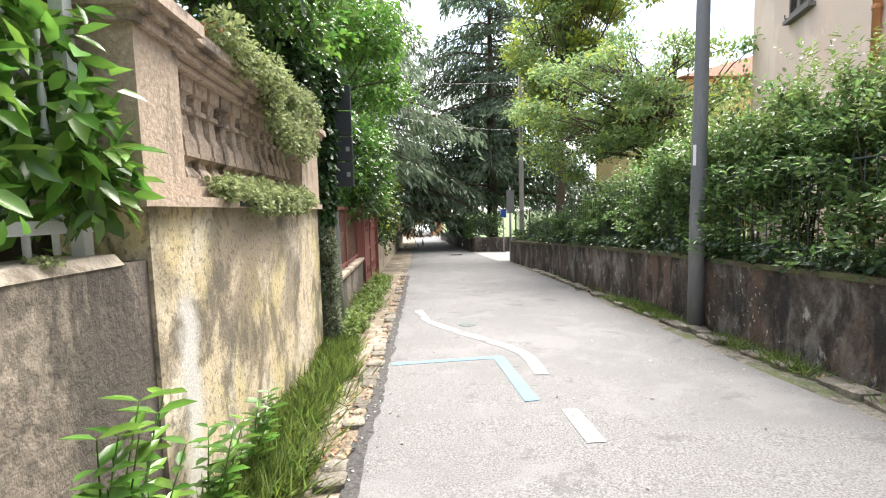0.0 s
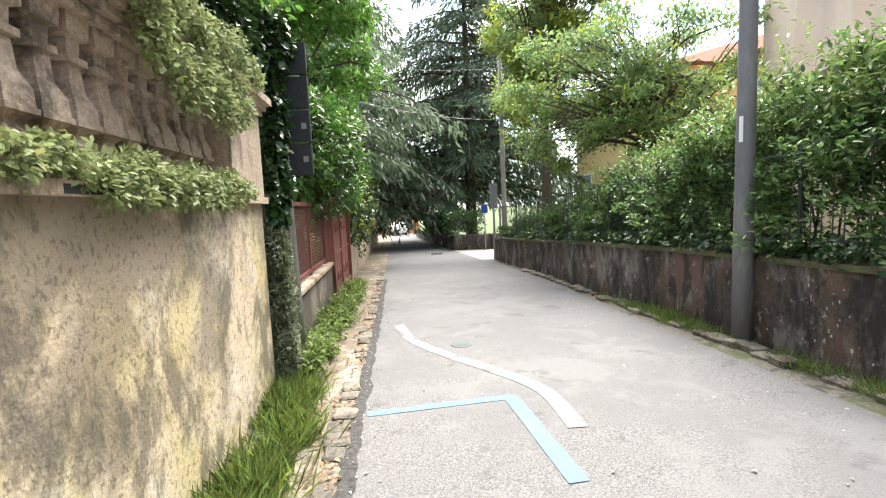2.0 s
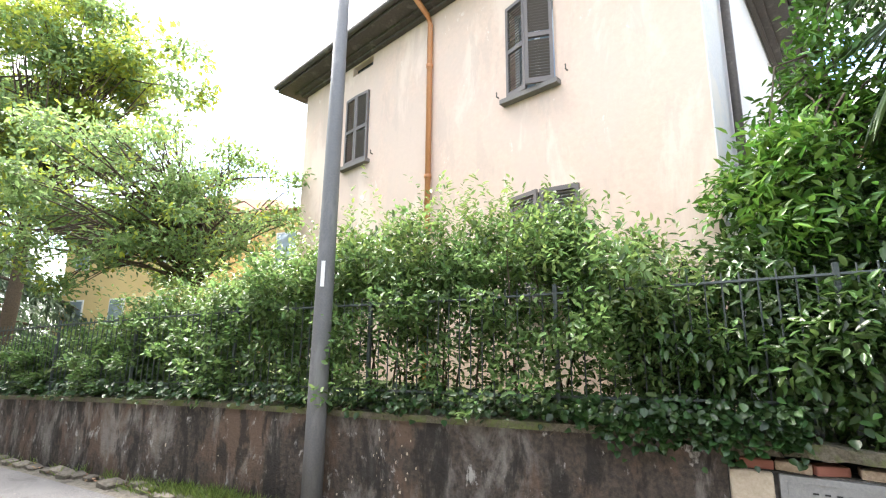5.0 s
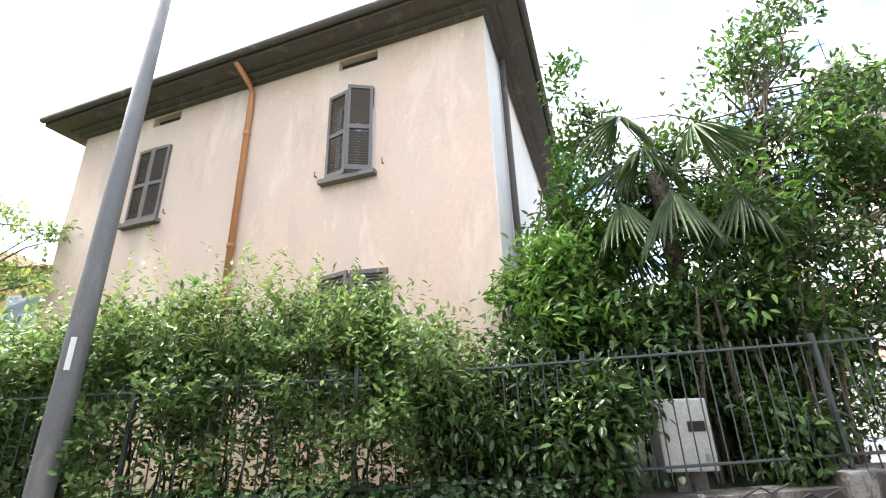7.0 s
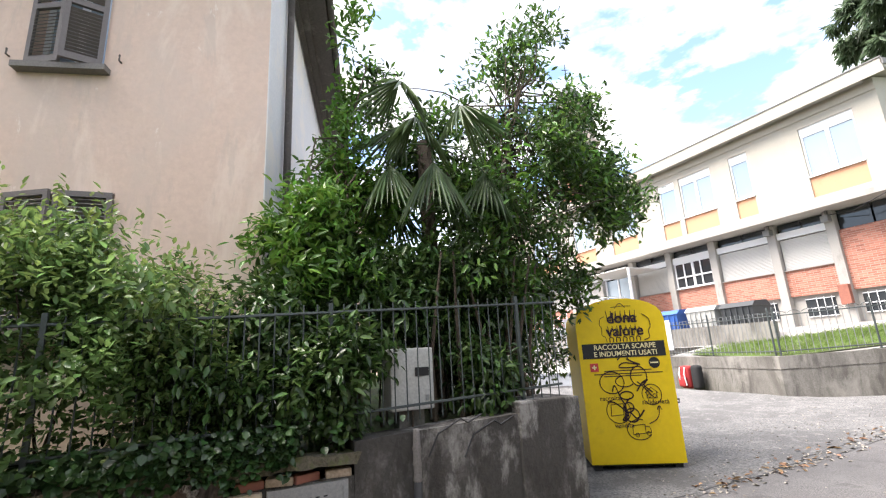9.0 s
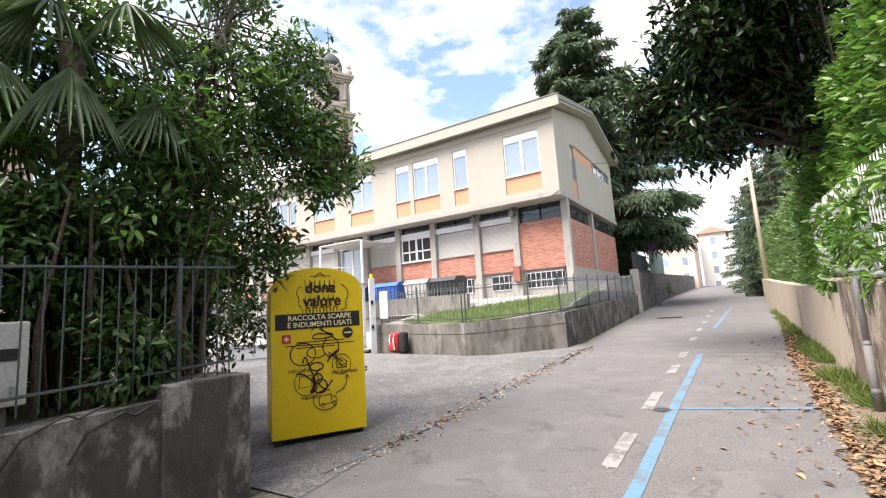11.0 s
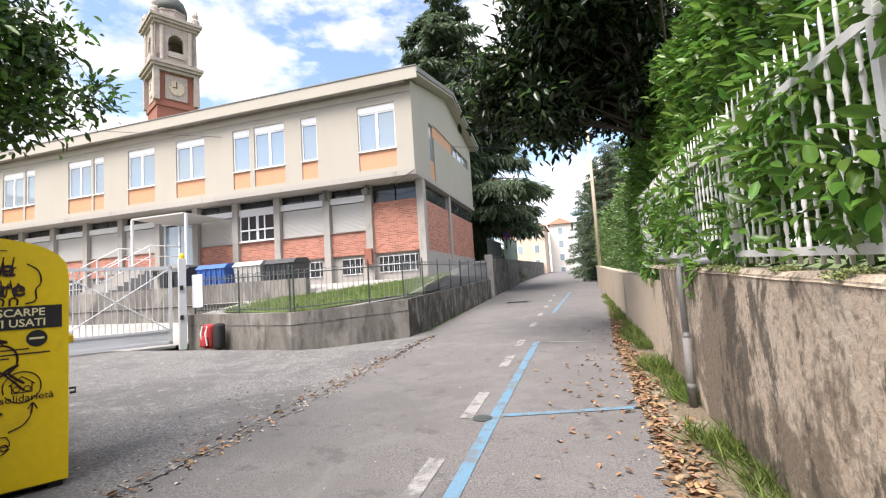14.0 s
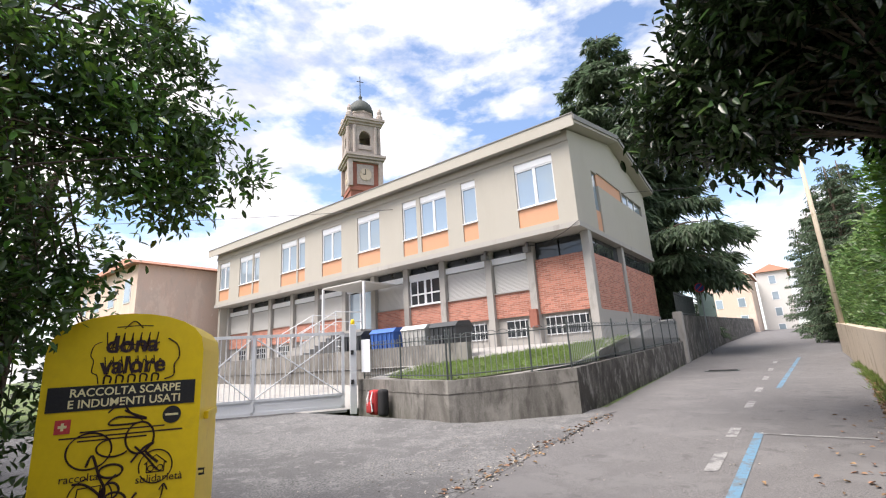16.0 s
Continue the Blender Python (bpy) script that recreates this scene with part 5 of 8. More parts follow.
part("badge_mark", bm, M_CREAM, bin_t)


def scribble(pts, r, parent):
    bm = BM()
    tube(bm, [(x, -0.006, z) for x, z in smooth_line(pts, 6)], r, 4)
    part("scribble", bm, M_INK, parent)


def ring(cx, cz, rx, rz, a0=0, a1=360, r=0.006):
    scribble([(cx + rx * math.cos(radians(a)), cz + rz * math.sin(radians(a))) for a in np.linspace(a0, a1, 14)], r, bin_t)


# printed rings, arrow, little house and van
ring(0.885, 0.93, 0.125, 0.13, -150, 200, 0.005); ring(0.67, 0.50, 0.16, 0.125, 70, 330, 0.005); ring(0.43, 0.74, 0.155, 0.155, 100, 400, 0.005)
scribble([(0.80, 0.57), (0.89, 0.61), (0.94, 0.68), (0.955, 0.775)], 0.006, bin_t)
scribble([(0.925, 0.74), (0.957, 0.785), (0.985, 0.735)], 0.006, bin_t)
def stroke(pts, r=0.004):
    """A printed line with straight pieces."""
    for p, q in zip(pts, pts[1:]):
        bm = BM()
        tube(bm, [(p[0], -0.006, p[1]), (q[0], -0.006, q[1])], r, 4)
        part("line", bm, M_INK, bin_t)
stroke([(0.82, 0.885), (0.82, 0.955), (0.80, 0.95), (0.885, 1.02), (0.97, 0.95), (0.95, 0.955), (0.95, 0.885), (0.82, 0.885)])
stroke([(0.58, 0.44), (0.58, 0.55), (0.74, 0.565), (0.74, 0.455), (0.58, 0.44)])
stroke([(0.74, 0.54), (0.79, 0.535), (0.81, 0.49), (0.81, 0.46), (0.74, 0.455)])
stroke([(0.33, 0.68), (0.34, 0.82), (0.50, 0.83), (0.49, 0.69), (0.33, 0.68)])
for cx_, cz_, r_ in ((0.63, 0.435, 0.024), (0.775, 0.45, 0.024), (0.85, 0.915, 0.022), (0.92, 0.915, 0.022)):
    ring(cx_, cz_, r_, r_, 0, 360, 0.004)
# hand-drawn marker loops over the print
ring(0.39, 1.10, 0.16, 0.14, -30, 340, 0.007); ring(0.56, 1.11, 0.12, 0.07, 100, 330, 0.007); ring(0.75, 1.17, 0.105, 0.125, -60, 300, 0.008)
ring(0.56, 0.93, 0.085, 0.05, -10, 350, 0.009); ring(0.57, 0.78, 0.06, 0.06, 40, 400, 0.009); ring(0.60, 0.68, 0.09, 0.085, -20, 330, 0.009)
scribble([(0.50, 1.39), (0.60, 1.47), (0.66, 1.38), (0.79, 1.32), (0.58, 1.35), (0.52, 1.29), (0.76, 1.30), (0.62, 1.40)], 0.008, bin_t)
scribble([(0.38, 0.98), (0.42, 1.06), (0.48, 0.90), (0.53, 0.78), (0.50, 0.60), (0.56, 0.72), (0.66, 0.64), (0.76, 0.74)], 0.010, bin_t)
scribble([(0.70, 0.98), (0.78, 1.08), (0.86, 1.12), (0.80, 1.06), (0.90, 0.96)], 0.010, bin_t)
scribble([(0.72, 1.10), (0.80, 1.02), (0.90, 0.90)], 0.008, bin_t)
scribble([(0.30, 0.86), (0.40, 0.84), (0.52, 0.72), (0.47, 0.62), (0.55, 0.66), (0.52, 0.80), (0.60, 0.90)], 0.009, bin_t)
# marker strokes over the title, and the cloud round it
for k in range(6):
    x_ = 0.45 + 0.065 * k
    scribble([(x_ - 0.02, 2.06 - 0.008 * k), (x_, 1.90), (x_ + 0.035, 1.97), (x_ + 0.05, 2.05), (x_ + 0.03, 1.89)], 0.0042, bin_t)
for k in range(7):
    x_ = 0.45 + 0.062 * k
    scribble([(x_ - 0.02, 1.85), (x_ + 0.01, 1.70), (x_ + 0.03, 1.82), (x_ + 0.06, 1.74 + 0.03 * (k % 2))], 0.0042, bin_t)
scribble([(0.46, 1.92), (0.60, 1.95), (0.76, 1.93), (0.84, 1.96)], 0.006, bin_t)
for k in range(5):
    x_ = 0.44 + 0.09 * k
    scribble([(x_, 1.625), (x_ + 0.005, 1.69), (x_ + 0.05, 1.68), (x_ + 0.045, 1.63)], 0.007, bin_t)
scribble([(0.56, 2.085), (0.63, 2.15), (0.70, 2.09)], 0.005, bin_t)
scribble([(0.50, 2.10), (0.66, 2.11), (0.78, 2.105)], 0.004, bin_t)
scribble([(0.40, 1.63), (0.385, 1.70), (0.345, 1.73), (0.35, 1.82), (0.325, 1.87), (0.345, 1.95), (0.40, 1.98)], 0.004, bin_t)
scribble([(0.90, 1.64), (0.97, 1.67), (0.97, 1.76), (1.005, 1.83), (0.985, 1.93), (0.91, 1.99)], 0.006, bin_t)

# ---- school ----
SX, SY = 5.67, -16.4
SM = pose(SX, SY, 0)
school = thing("school_building", "two-storey school with grey panels, orange spandrels and brick", "school", SM)
SL, SD = 26.63, 10.4
U0, U1 = 6.05, 9.85
wins = [(0.72, 2.37), (4.28, 5.04), (5.87, 7.42), (7.66, 8.55), (10.12, 11.76), (13.04, 14.70), (16.27, 16.95), (17.10, 18.68), (21.09, 21.80), (21.95, 23.54), (24.86, 26.2)]
bm = BM()
holed(bm, 0, SL, U0 + 0.2, U1, 0.25, [(a, b, 6.46, 9.12) for a, b in wins])
part("upper_front_wall", bm, M_SCHOOL, school)
bm = BM()
holed(bm, 0, SD, U0 + 0.2, U1, 0.25, [(2.15, 2.83, 6.3, 8.85), (2.83, 6.1, 8.35, 8.95), (6.2, 9.6, 8.4, 8.95)])
bmesh.ops.transform(bm, matrix=Matrix.Translation((0.0, 0, 0)) @ Matrix.Rotation(radians(-90), 4, "Z") @ Matrix.Diagonal((1, -1, 1, 1)), verts=bm.verts[:])
bmesh.ops.transform(bm, matrix=Matrix.Diagonal((-1, 1, 1, 1)), verts=bm.verts[:])
for v_ in bm.verts:
    v_.co.x = abs(v_.co.x) - 0.005
    v_.co.y = -abs(v_.co.y) - 0.002
part("upper_side_wall", bm, M_SCHOOL, school)
bm = BM()
box(bm, 0.25, SL, -SD, -SD + 0.25, 2, U1)
box(bm, SL - 0.25, SL, -SD + 0.25, -0.25, 2, U1)
part("rear_wall", bm, M_SCHOOL, school)
bm = BM()
box(bm, -0.06, SL + 0.06, -SD, 0.06, U0, U0 + 0.198)
part("floor_slab", bm, M_COLUMN, school, "grey projecting floor slab")
bm = BM()
box(bm, 0.0, SL, 0.002, 0.05, 9.42, 9.66)
part("wall_band", bm, M_SCHOOL, school, "plain band under the eaves")
# gable roof
bm = BM()
ov = 0.40
yr, za, zr = -SD / 2, 10.12, 11.35
sec = [(ov, za - 0.28), (ov, za), (yr, zr), (-SD - ov, za), (-SD - ov, za - 0.28), (yr, zr - 0.28)]
extrude_poly(bm, [(-0.45, y, z) for y, z in sec], (SL + 0.9, 0, 0))
part("roof", bm, M_SCHOOL, school, "low pitched roof with plain edge")
bm = BM()
extrude_poly(bm, [(-0.5, y, z + 0.012) for y, z in ((ov + 0.06, za), (yr, zr), (-SD - ov, za), (-SD - ov, za - 0.2), (yr, zr - 0.2), (ov + 0.06, za - 0.2))], (0.06, 0, 0))
part("verge_board", bm, M_FASCIA, school, "dark verge board")
bm = BM()
extrude_poly(bm, [(0.0, 0.0, U1), (0.0, -SD, U1), (0.0, yr, zr - 0.3)], (0.25, 0, 0))
part("gable", bm, M_SCHOOL, school)
bm = BM()
box(bm, -0.46, SL + 0.46, ov + 0.003, ov + 0.06, za - 0.42, za + 0.05)
part("fascia", bm, M_SCHOOL, school, "plain beige roof fascia")
bm = BM()
box(bm, -0.47, SL + 0.47, ov - 0.02, ov + 0.09, za + 0.053, za + 0.09)
part("gutter", bm, M_FASCIA, school, "dark metal edge strip")
bm = BM()
box(bm, 0.2, SL - 0.2, -SD + 0.3, ov - 0.05, za - 0.33, za - 0.285)
part("soffit", bm, M_COLUMN, school)


def school_window(a, b, z0, z1, double):
    w = new("window")
    w.parent = school
    w.empty_display_size = 0.05
    bm = BM()
    box(bm, a, b, -0.16, -0.05, z1 - 0.28, z1)
    part("roller_box", bm, M_PVC, w)
    bm = BM()
    f = 0.06
    for p, q, c, d in ((a, a + f, z0, z1 - 0.28), (b - f, b, z0, z1 - 0.28), (a + f, b - f, z0, z0 + f), (a + f, b - f, z1 - 0.28 - f, z1 - 0.28)):
        box(bm, p, q, -0.14, -0.07, c, d)
    if double:
        box(bm, (a + b) / 2 - 0.06, (a + b) / 2 + 0.06, -0.14, -0.07, z0 + f, z1 - 0.28 - f)
    part("window_frame", bm, M_PVC, w)
    cuts = [(a + f, (a + b) / 2 - 0.06), ((a + b) / 2 + 0.06, b - f)] if double else [(a + f, b - f)]
    for p, q in cuts:
        bm = BM()
        box(bm, p, q, -0.115, -0.105, z0 + f, z1 - 0.28 - f)
        part("pane", bm, M_GLASS, w)
    bm = BM()
    box(bm, a - 0.02, b + 0.02, -0.2, 0.03, z0 - 0.035, z0 - 0.002)
    part("sill", bm, M_PVC, w)
    return w


for a, b in wins:
    school_window(a, b, 7.24, 9.12, b - a > 1.0)
    bm = BM()
    box(bm, a, b, -0.14, -0.05, 6.46, 7.2)
    part("spandrel", bm, M_ORANGE, school, "orange spandrel panel")
bm = BM()
box(bm, 0.05, 0.12, -2.83, -2.15, 6.3, 7.2)
box(bm, 0.05, 0.12, -6.1, -2.83, 8.35, 8.95)
part("side_spandrel", bm, M_ORANGE, school, "orange side panel")
bm = BM()
box(bm, 0.10, 0.12, -2.83, -2.15, 7.22, 8.85)
part("side_pane", bm, M_GLASS, school)
for k in range(3):
    bm = BM()
    box(bm, 0.10, 0.12, -6.3 - k * 1.1 - 1.0, -6.3 - k * 1.1, 8.42, 8.93)
    part("side_pane", bm, M_GLASS, school)
    bm = BM()
    box(bm, 0.06, 0.15, -6.3 - k * 1.1 - 0.05, -6.3 - k * 1.1 + 0.05, 8.42, 8.93)
    part("side_mullion", bm, M_PVC, school)
# lower storey, set back
SB = -0.85
cols = [0.12, 2.45, 4.45, 6.95, 9.2, 11.5, 13.8, 16.2, 18.6, 21.0, 23.4, 26.3]
for c in cols:
    bm = BM()
    box(bm, c - 0.15, c + 0.15, SB - 0.2, SB + 0.1, 1.9, U0)
    part("column", bm, M_COLUMN, school)
bm = BM()
box(bm, 0.0, SL, SB - 0.45, SB - 0.2, 1.8, 3.15)
part("basement_wall", bm, M_COLUMN, school, "grey rendered basement wall")
# near-black sheet stands in for the unlit rooms behind the lower storey
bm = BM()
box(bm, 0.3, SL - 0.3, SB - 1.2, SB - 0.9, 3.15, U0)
part("shade_backing", bm, M_DARK, school)
for i, (a, b) in enumerate(zip(cols, cols[1:])):
    a, b = a + 0.152, b - 0.152
    top = 5.3 if i == 0 else 4.15
    bm = BM()
    box(bm, a, b, SB - 0.3, SB - 0.06, 3.152, top)
    if i != 5:
        part("brick_panel", bm, M_BRICK, school, "pinkish red brick panel")
    else:
        bm.free()
    bm = BM()
    if i == 0:
        for k in range(2):
            box(bm, a + (b - a) * k / 2 + 0.03, a + (b - a) * (k + 1) / 2 - 0.03, SB - 0.2, SB - 0.19, 5.33, U0 - 0.03)
        part("clerestory", bm, M_DARKGLASS, school)
        continue
    box(bm, a, b, SB - 0.22, SB - 0.02, 5.42, 5.68)
    part("roller_box", bm, M_PVC, school)
    bm = BM()
    for k in range(2):
        box(bm, a + (b - a) * k / 2 + 0.03, a + (b - a) * (k + 1) / 2 - 0.03, SB - 0.2, SB - 0.19, 5.70, U0 - 0.02)
    part("clerestory", bm, M_DARKGLASS, school)
    if i == 3:
        w = school_window(a + 0.03, b - 0.03, 4.2, 5.70, True)
        for ch in w.children:
            ch.location.y = SB + 0.04
        for ch in w.children:
            if ch.name.startswith("pane"):
                ch.data.materials.clear()
                ch.data.materials.append(M_DARKGLASS)
        for xx in (a + 0.55, b - 0.55):
            bm = BM()
            box(bm, xx - 0.03, xx + 0.03, SB - 0.01, SB + 0.015, 4.25, 5.35)
            part("window_bar", bm, M_PVC, w)
        bm = BM()
        box(bm, a + 0.08, b - 0.08, SB - 0.012, SB + 0.013, 4.68, 4.75)
        part("transom", bm, M_PVC, w)
        continue
    if i == 5:
        bm = BM()
        for p, q in ((a + 0.1, a + 1.0), (a + 1.1, b - 0.1)):
            box(bm, p, q, SB - 0.2, SB - 0.18, 3.2, 5.35)
        part("entrance_glass", bm, M_GLASS, school)
        bm = BM()
        for p in (a, a + 1.0, b - 0.1):
            box(bm, p, p + 0.1, SB - 0.24, SB - 0.14, 3.16, 5.42)
        part("entrance_frame", bm, M_PVC, school)
        continue
    sh = BM()
    zs = np.arange(4.18, 5.40, 0.028)
    zig = [(a + 0.03, SB - 0.10 - 0.012 * (q % 2), float(z)) for q, z in enumerate(zs)]
    extrude_poly(sh, zig + [(a + 0.03, SB - 0.16, float(zs[-1])), (a + 0.03, SB - 0.16, 4.18)], (b - a - 0.06, 0, 0))
    part("roller_shutter", sh, M_ROLLER, school, "closed pale roller shutter")
    bm = BM()
    box(bm, a, b, SB - 0.2, SB + 0.02, 4.152, 4.18)
    part("sill", bm, M_COLUMN, school)
# side of the lower storey
for a, b in ((-1.35, -5.0), (-5.3, -SD)):
    bm = BM()
    box(bm, 0.14, 0.4, b, a, 3.15, 5.3)
    part("brick_panel", bm, M_BRICK, school, "pinkish red brick panel")
    bm = BM()
    for k in range(4):
        y0 = a + (b - a) * k / 4
        y1 = a + (b - a) * (k + 1) / 4
        box(bm, 0.24, 0.26, min(y0, y1) + 0.04, max(y0, y1) - 0.04, 5.34, U0 - 0.04)
    part("clerestory", bm, M_DARKGLASS, school)
    bm = BM()
    box(bm, 0.05, 0.42, a, a + 0.3, 1.9, U0)
    part("column", bm, M_COLUMN, school)
bm = BM()
box(bm, 0.1, 0.42, -SD, -1.3, 1.8, 3.148)
part("basement_wall", bm, M_COLUMN, school)
# barred basement windows
for a, b in ((0.45, 2.15), (2.95, 3.9), (4.9, 6.2), (10.2, 11.2), (14.4, 15.8), (17, 18.2), (19.2, 20.4), (21.6, 22.8), (23.8, 25)):
    w = new("basement_window")
    w.parent = school
    bm = BM()
    box(bm, a, b, SB - 0.197, SB - 0.18, 2.35, 3.0)
    part("pane", bm, M_DARKGLASS, w)
    for k in range(int((b - a) / 0.24)):
        bm = BM()
        box(bm, a + 0.08 + k * 0.24, a + 0.1 + k * 0.24, SB - 0.15, SB - 0.13, 2.3, 3.05)
        part("bar", bm, M_PVC, w)
    for z in (2.35, 2.66, 3.0):
        bm = BM()
        box(bm, a, b, SB - 0.17, SB - 0.151, z - 0.015, z + 0.015)
        part("rail", bm, M_PVC, w)
# gas cabinet on the basement wall
gc = thing("red_wall_box", "small brick-red box on the school wall", "utility box", SM)
bm = BM()
box(bm, 2.3, 2.62, SB + 0.1, SB + 0.3, 2.65, 3.35)
bevel(bm, 0.02)
part("box", bm, M_TBRICK, gc)
for x in (2.45, 4.45):
    fl = thing("flood_light", "small grey floodlight under the slab", "flood light", SM)
    bm = BM()
    box(bm, x - 0.12, x + 0.12, SB + 0.12, SB + 0.4, 5.62, 5.85)
    bevel(bm, 0.02)
    part("housing", bm, M_FASCIA, fl)
    bm = BM()
    box(bm, x - 0.03, x + 0.03, SB + 0.08, SB + 0.2, 5.80, 6.05)
    part("bracket", bm, M_FASCIA, fl)

bm = BM()
tube(bm, [(SX + 2.45, SY + SB + 0.25, 5.86), (SX + 1.5, SY - 0.25, 5.72), (SX + 0.5, SY + 0.06, 5.95), (SX - 0.05, SY + 0.10, 6.22)], 0.014, 5)
solo("overhead_cable", bm, M_BLACK, "slack black cable under the school's floor slab", "cable")
# porch with stair
po = thing("porch", "white steel entrance porch with flat glazed roof", "porch", SM)
bm = BM()
box(bm, 9.7, 12.5, SB + 0.15, 1.65, 5.30, 5.36)
part("roof", bm, M_ROLLER, po)
for x in (9.6, 12.5):
    for y in (1.6,):
        bm = BM()
        box(bm, x - 0.045, x + 0.045, y - 0.045, y + 0.045, 1.95, 5.30)
        part("post", bm, M_PVC, po)
bm = BM()
box(bm, 9.4, 13.8, SB + 0.15, 2.0, 2.98, 3.14)
part("landing", bm, M_PAVE, po)
st = thing("entrance_stair", "grey stair with white handrails up to the porch", "stair", SM)
for k in range(7):
    bm = BM()
    box(bm, 11.0, 12.6, 2.03 + k * 0.29, 2.32 + k * 0.29, 1.95, 3.0 - k * 0.15)
    part("step", bm, M_PAVE, st)
for x in (10.95, 12.65):
    for dz in (0.5, 0.95):
        bm = BM()
        tube(bm, [(x, 0.6, 3.14 + dz), (x, 2.1, 3.1 + dz), (x, 4.0, 2.05 + dz)], 0.022, 6)
        part("handrail", bm, M_PVC, st)
    for k in range(3):
        bm = BM()
        yy = 2.1 + k * 0.9
        box(bm, x - 0.02, x + 0.02, yy - 0.02, yy + 0.02, 2.0, 4.05 - k * 0.5)
        part("handrail_post", bm, M_PVC, st)

# school yard on its raised ground
def yard_z(x, y):
    f = min(1.0, max(0.0, (-9.5 - y) / 6.5))
    return 1.15 + 0.85 * f


bm = BM()
ys = [-10.15, -10.7, -11.4, -12.15, -12.2, -14, -16, -19, -22, -26, -30]
rows = []
for y in ys:
    xa = max(float(np.interp(y, [-30, -26.5, -11.25, -9.3, -9.0], [5.1, 4.95, 4.4, 6.55, 8])), 0)
    xb = 45 if y < -12.16 else 10.2
    rows.append([bm.verts.new((xa + (xb - xa) * (k / 10) ** 1.5, y, yard_z(0, y))) for k in range(11)])
for r0, r1 in zip(rows, rows[1:]):
    for k in range(10):
        bm.faces.new((r0[k], r0[k + 1], r1[k + 1], r1[k]))
solo("pavement", bm, M_PAVE, "pale concrete school yard", "yard", "structure")
# lawn wedge
bm = BM()
lw = [(4.45, -11.4), (6.6, -9.5), (9.5, -10.3), (9.0, -12.4), (5.4, -15.4), (4.75, -16.5)]
vs = [bm.verts.new((x, y, yard_z(x, y) + 0.03)) for x, y in lw]
bm.faces.new(vs)
bmesh.ops.triangulate(bm, faces=bm.faces[:])
solo("ground", bm, M_FIELD, "small lawn behind the school fence", "lawn", "structure")
spots = []
rr = random.Random(4)
while len(spots) < 2600:
    x, y = rr.uniform(4.4, 9.6), rr.uniform(-16.4, -9.4)
    if y < -9.45 - max(0, (6.6 - x)) * 0.9 and y < -9.5 - (x - 6.6) * 0.28 and (y > -12.4 - (9.0 - x) * 0.83):
        spots.append((x, y, yard_z(x, y) + 0.03))
solo("grass", tufts_data("grass", spots, 7, 0.10, L_LAWN, 0.06), None, "bright green lawn grass", "grass", "stuff")

# concrete retaining walls
SWT = lambda y: float(np.interp(y, [-50, -26.5, -11, -9.1], [2.6, 1.82, 1.32, 1.2]))
wall_line("wall_school", [(10.35, -10.0), (6.44, -9.13), (4.2, -11.0)], 0.28, M_CONCRETE, "grey concrete retaining wall with rain streaks", SWT, FLOOR)
wall_line("wall_school", [(4.2, -11.0), (4.5, -18.5), (4.86, -26.5)], 0.28, M_ENDWALL, "blackened damp retaining wall beside the lane", SWT, FLOOR)
wall_line("wall_school", [(4.86, -26.5), (5.9, -50), (6.8, -110)], 0.3, M_ENDWALL, "dark streaked concrete wall up the lane", lambda y: float(np.interp(y, [-110, -50, -26.5], [5.6, 3.9, 3.15])), FLOOR)
bm = BM()
box(bm, 4.72, 5.12, -26.85, -26.4, 0.7, 3.3)
bevel(bm, 0.015)
solo("wall_school", bm, M_COLUMN, "pale rendered pillar at the wall's end", "wall pier", "structure")

for pts_ in ([(10.3, -9.985), (6.44, -9.126), (4.197, -10.998)],):
    for (xa_, ya_), (xb_, yb_) in zip(pts_, pts_[1:]):
        d_ = Vector((xb_ - xa_, yb_ - ya_, 0)).normalized()
        n_ = Vector((d_.y, -d_.x, 0))
        n_ = n_ if n_.y > 0 else -n_
        for dz_ in (0.30,):
            bm = BM()
            za_, zb_ = SWT(ya_) - dz_, SWT(yb_) - dz_
            extrude_poly(bm, [(xa_, ya_, za_), (xb_, yb_, zb_), (xb_, yb_, zb_ + 0.018), (xa_, ya_, za_ + 0.018)], n_ * 0.004)
            solo("trim", bm, M_ENDWALL, "dark formwork joint in the concrete wall", "joint", "structure")
# railing and mesh panels on the lane wall
lw_x = lambda y: float(np.interp(y, [-50, -26.5], [6.02, 4.98]))
lw_z = lambda y: float(np.interp(y, [-50, -26.5], [3.9, 3.15]))
lf = thing("wall_railing", "grey green steel railing on the lane wall", "railing")
bm = BM()
box(bm, -0.02, 0.02, -0.008, 0.008, 0, 1.2)
lbar = data_of("bar", bm, M_IRON)
for k in range(46):
    y = -27.0 - k * 0.16
    part("bar", lbar, None, lf, m=pose(lw_x(y), y, lw_z(y)))
for h in (0.1, 1.12):
    bm = BM()
    tube(bm, [(lw_x(-27), -27, lw_z(-27) + h), (lw_x(-34.3), -34.3, lw_z(-34.3) + h)], 0.025, 6)
    part("rail", bm, M_IRON, lf)
gp = thing("mesh_fence", "pale green mesh fence panels above the lane wall", "fence")
for k in range(5):
    ya, yb = -36.5 - k * 2.6, -39.0 - k * 2.6
    bm = BM()
    for j in range(20):
        y = ya + (yb - ya) * j / 19
        tube(bm, [(lw_x(y), y, lw_z(y)), (lw_x(y), y, lw_z(y) + 2.0)], 0.022, 4)
    for h in (0.05, 0.7, 1.35, 1.98):
        tube(bm, [(lw_x(ya), ya, lw_z(ya) + h), (lw_x(yb), yb, lw_z(yb) + h)], 0.025, 4)
    part("panel", bm, M_MESH, gp)
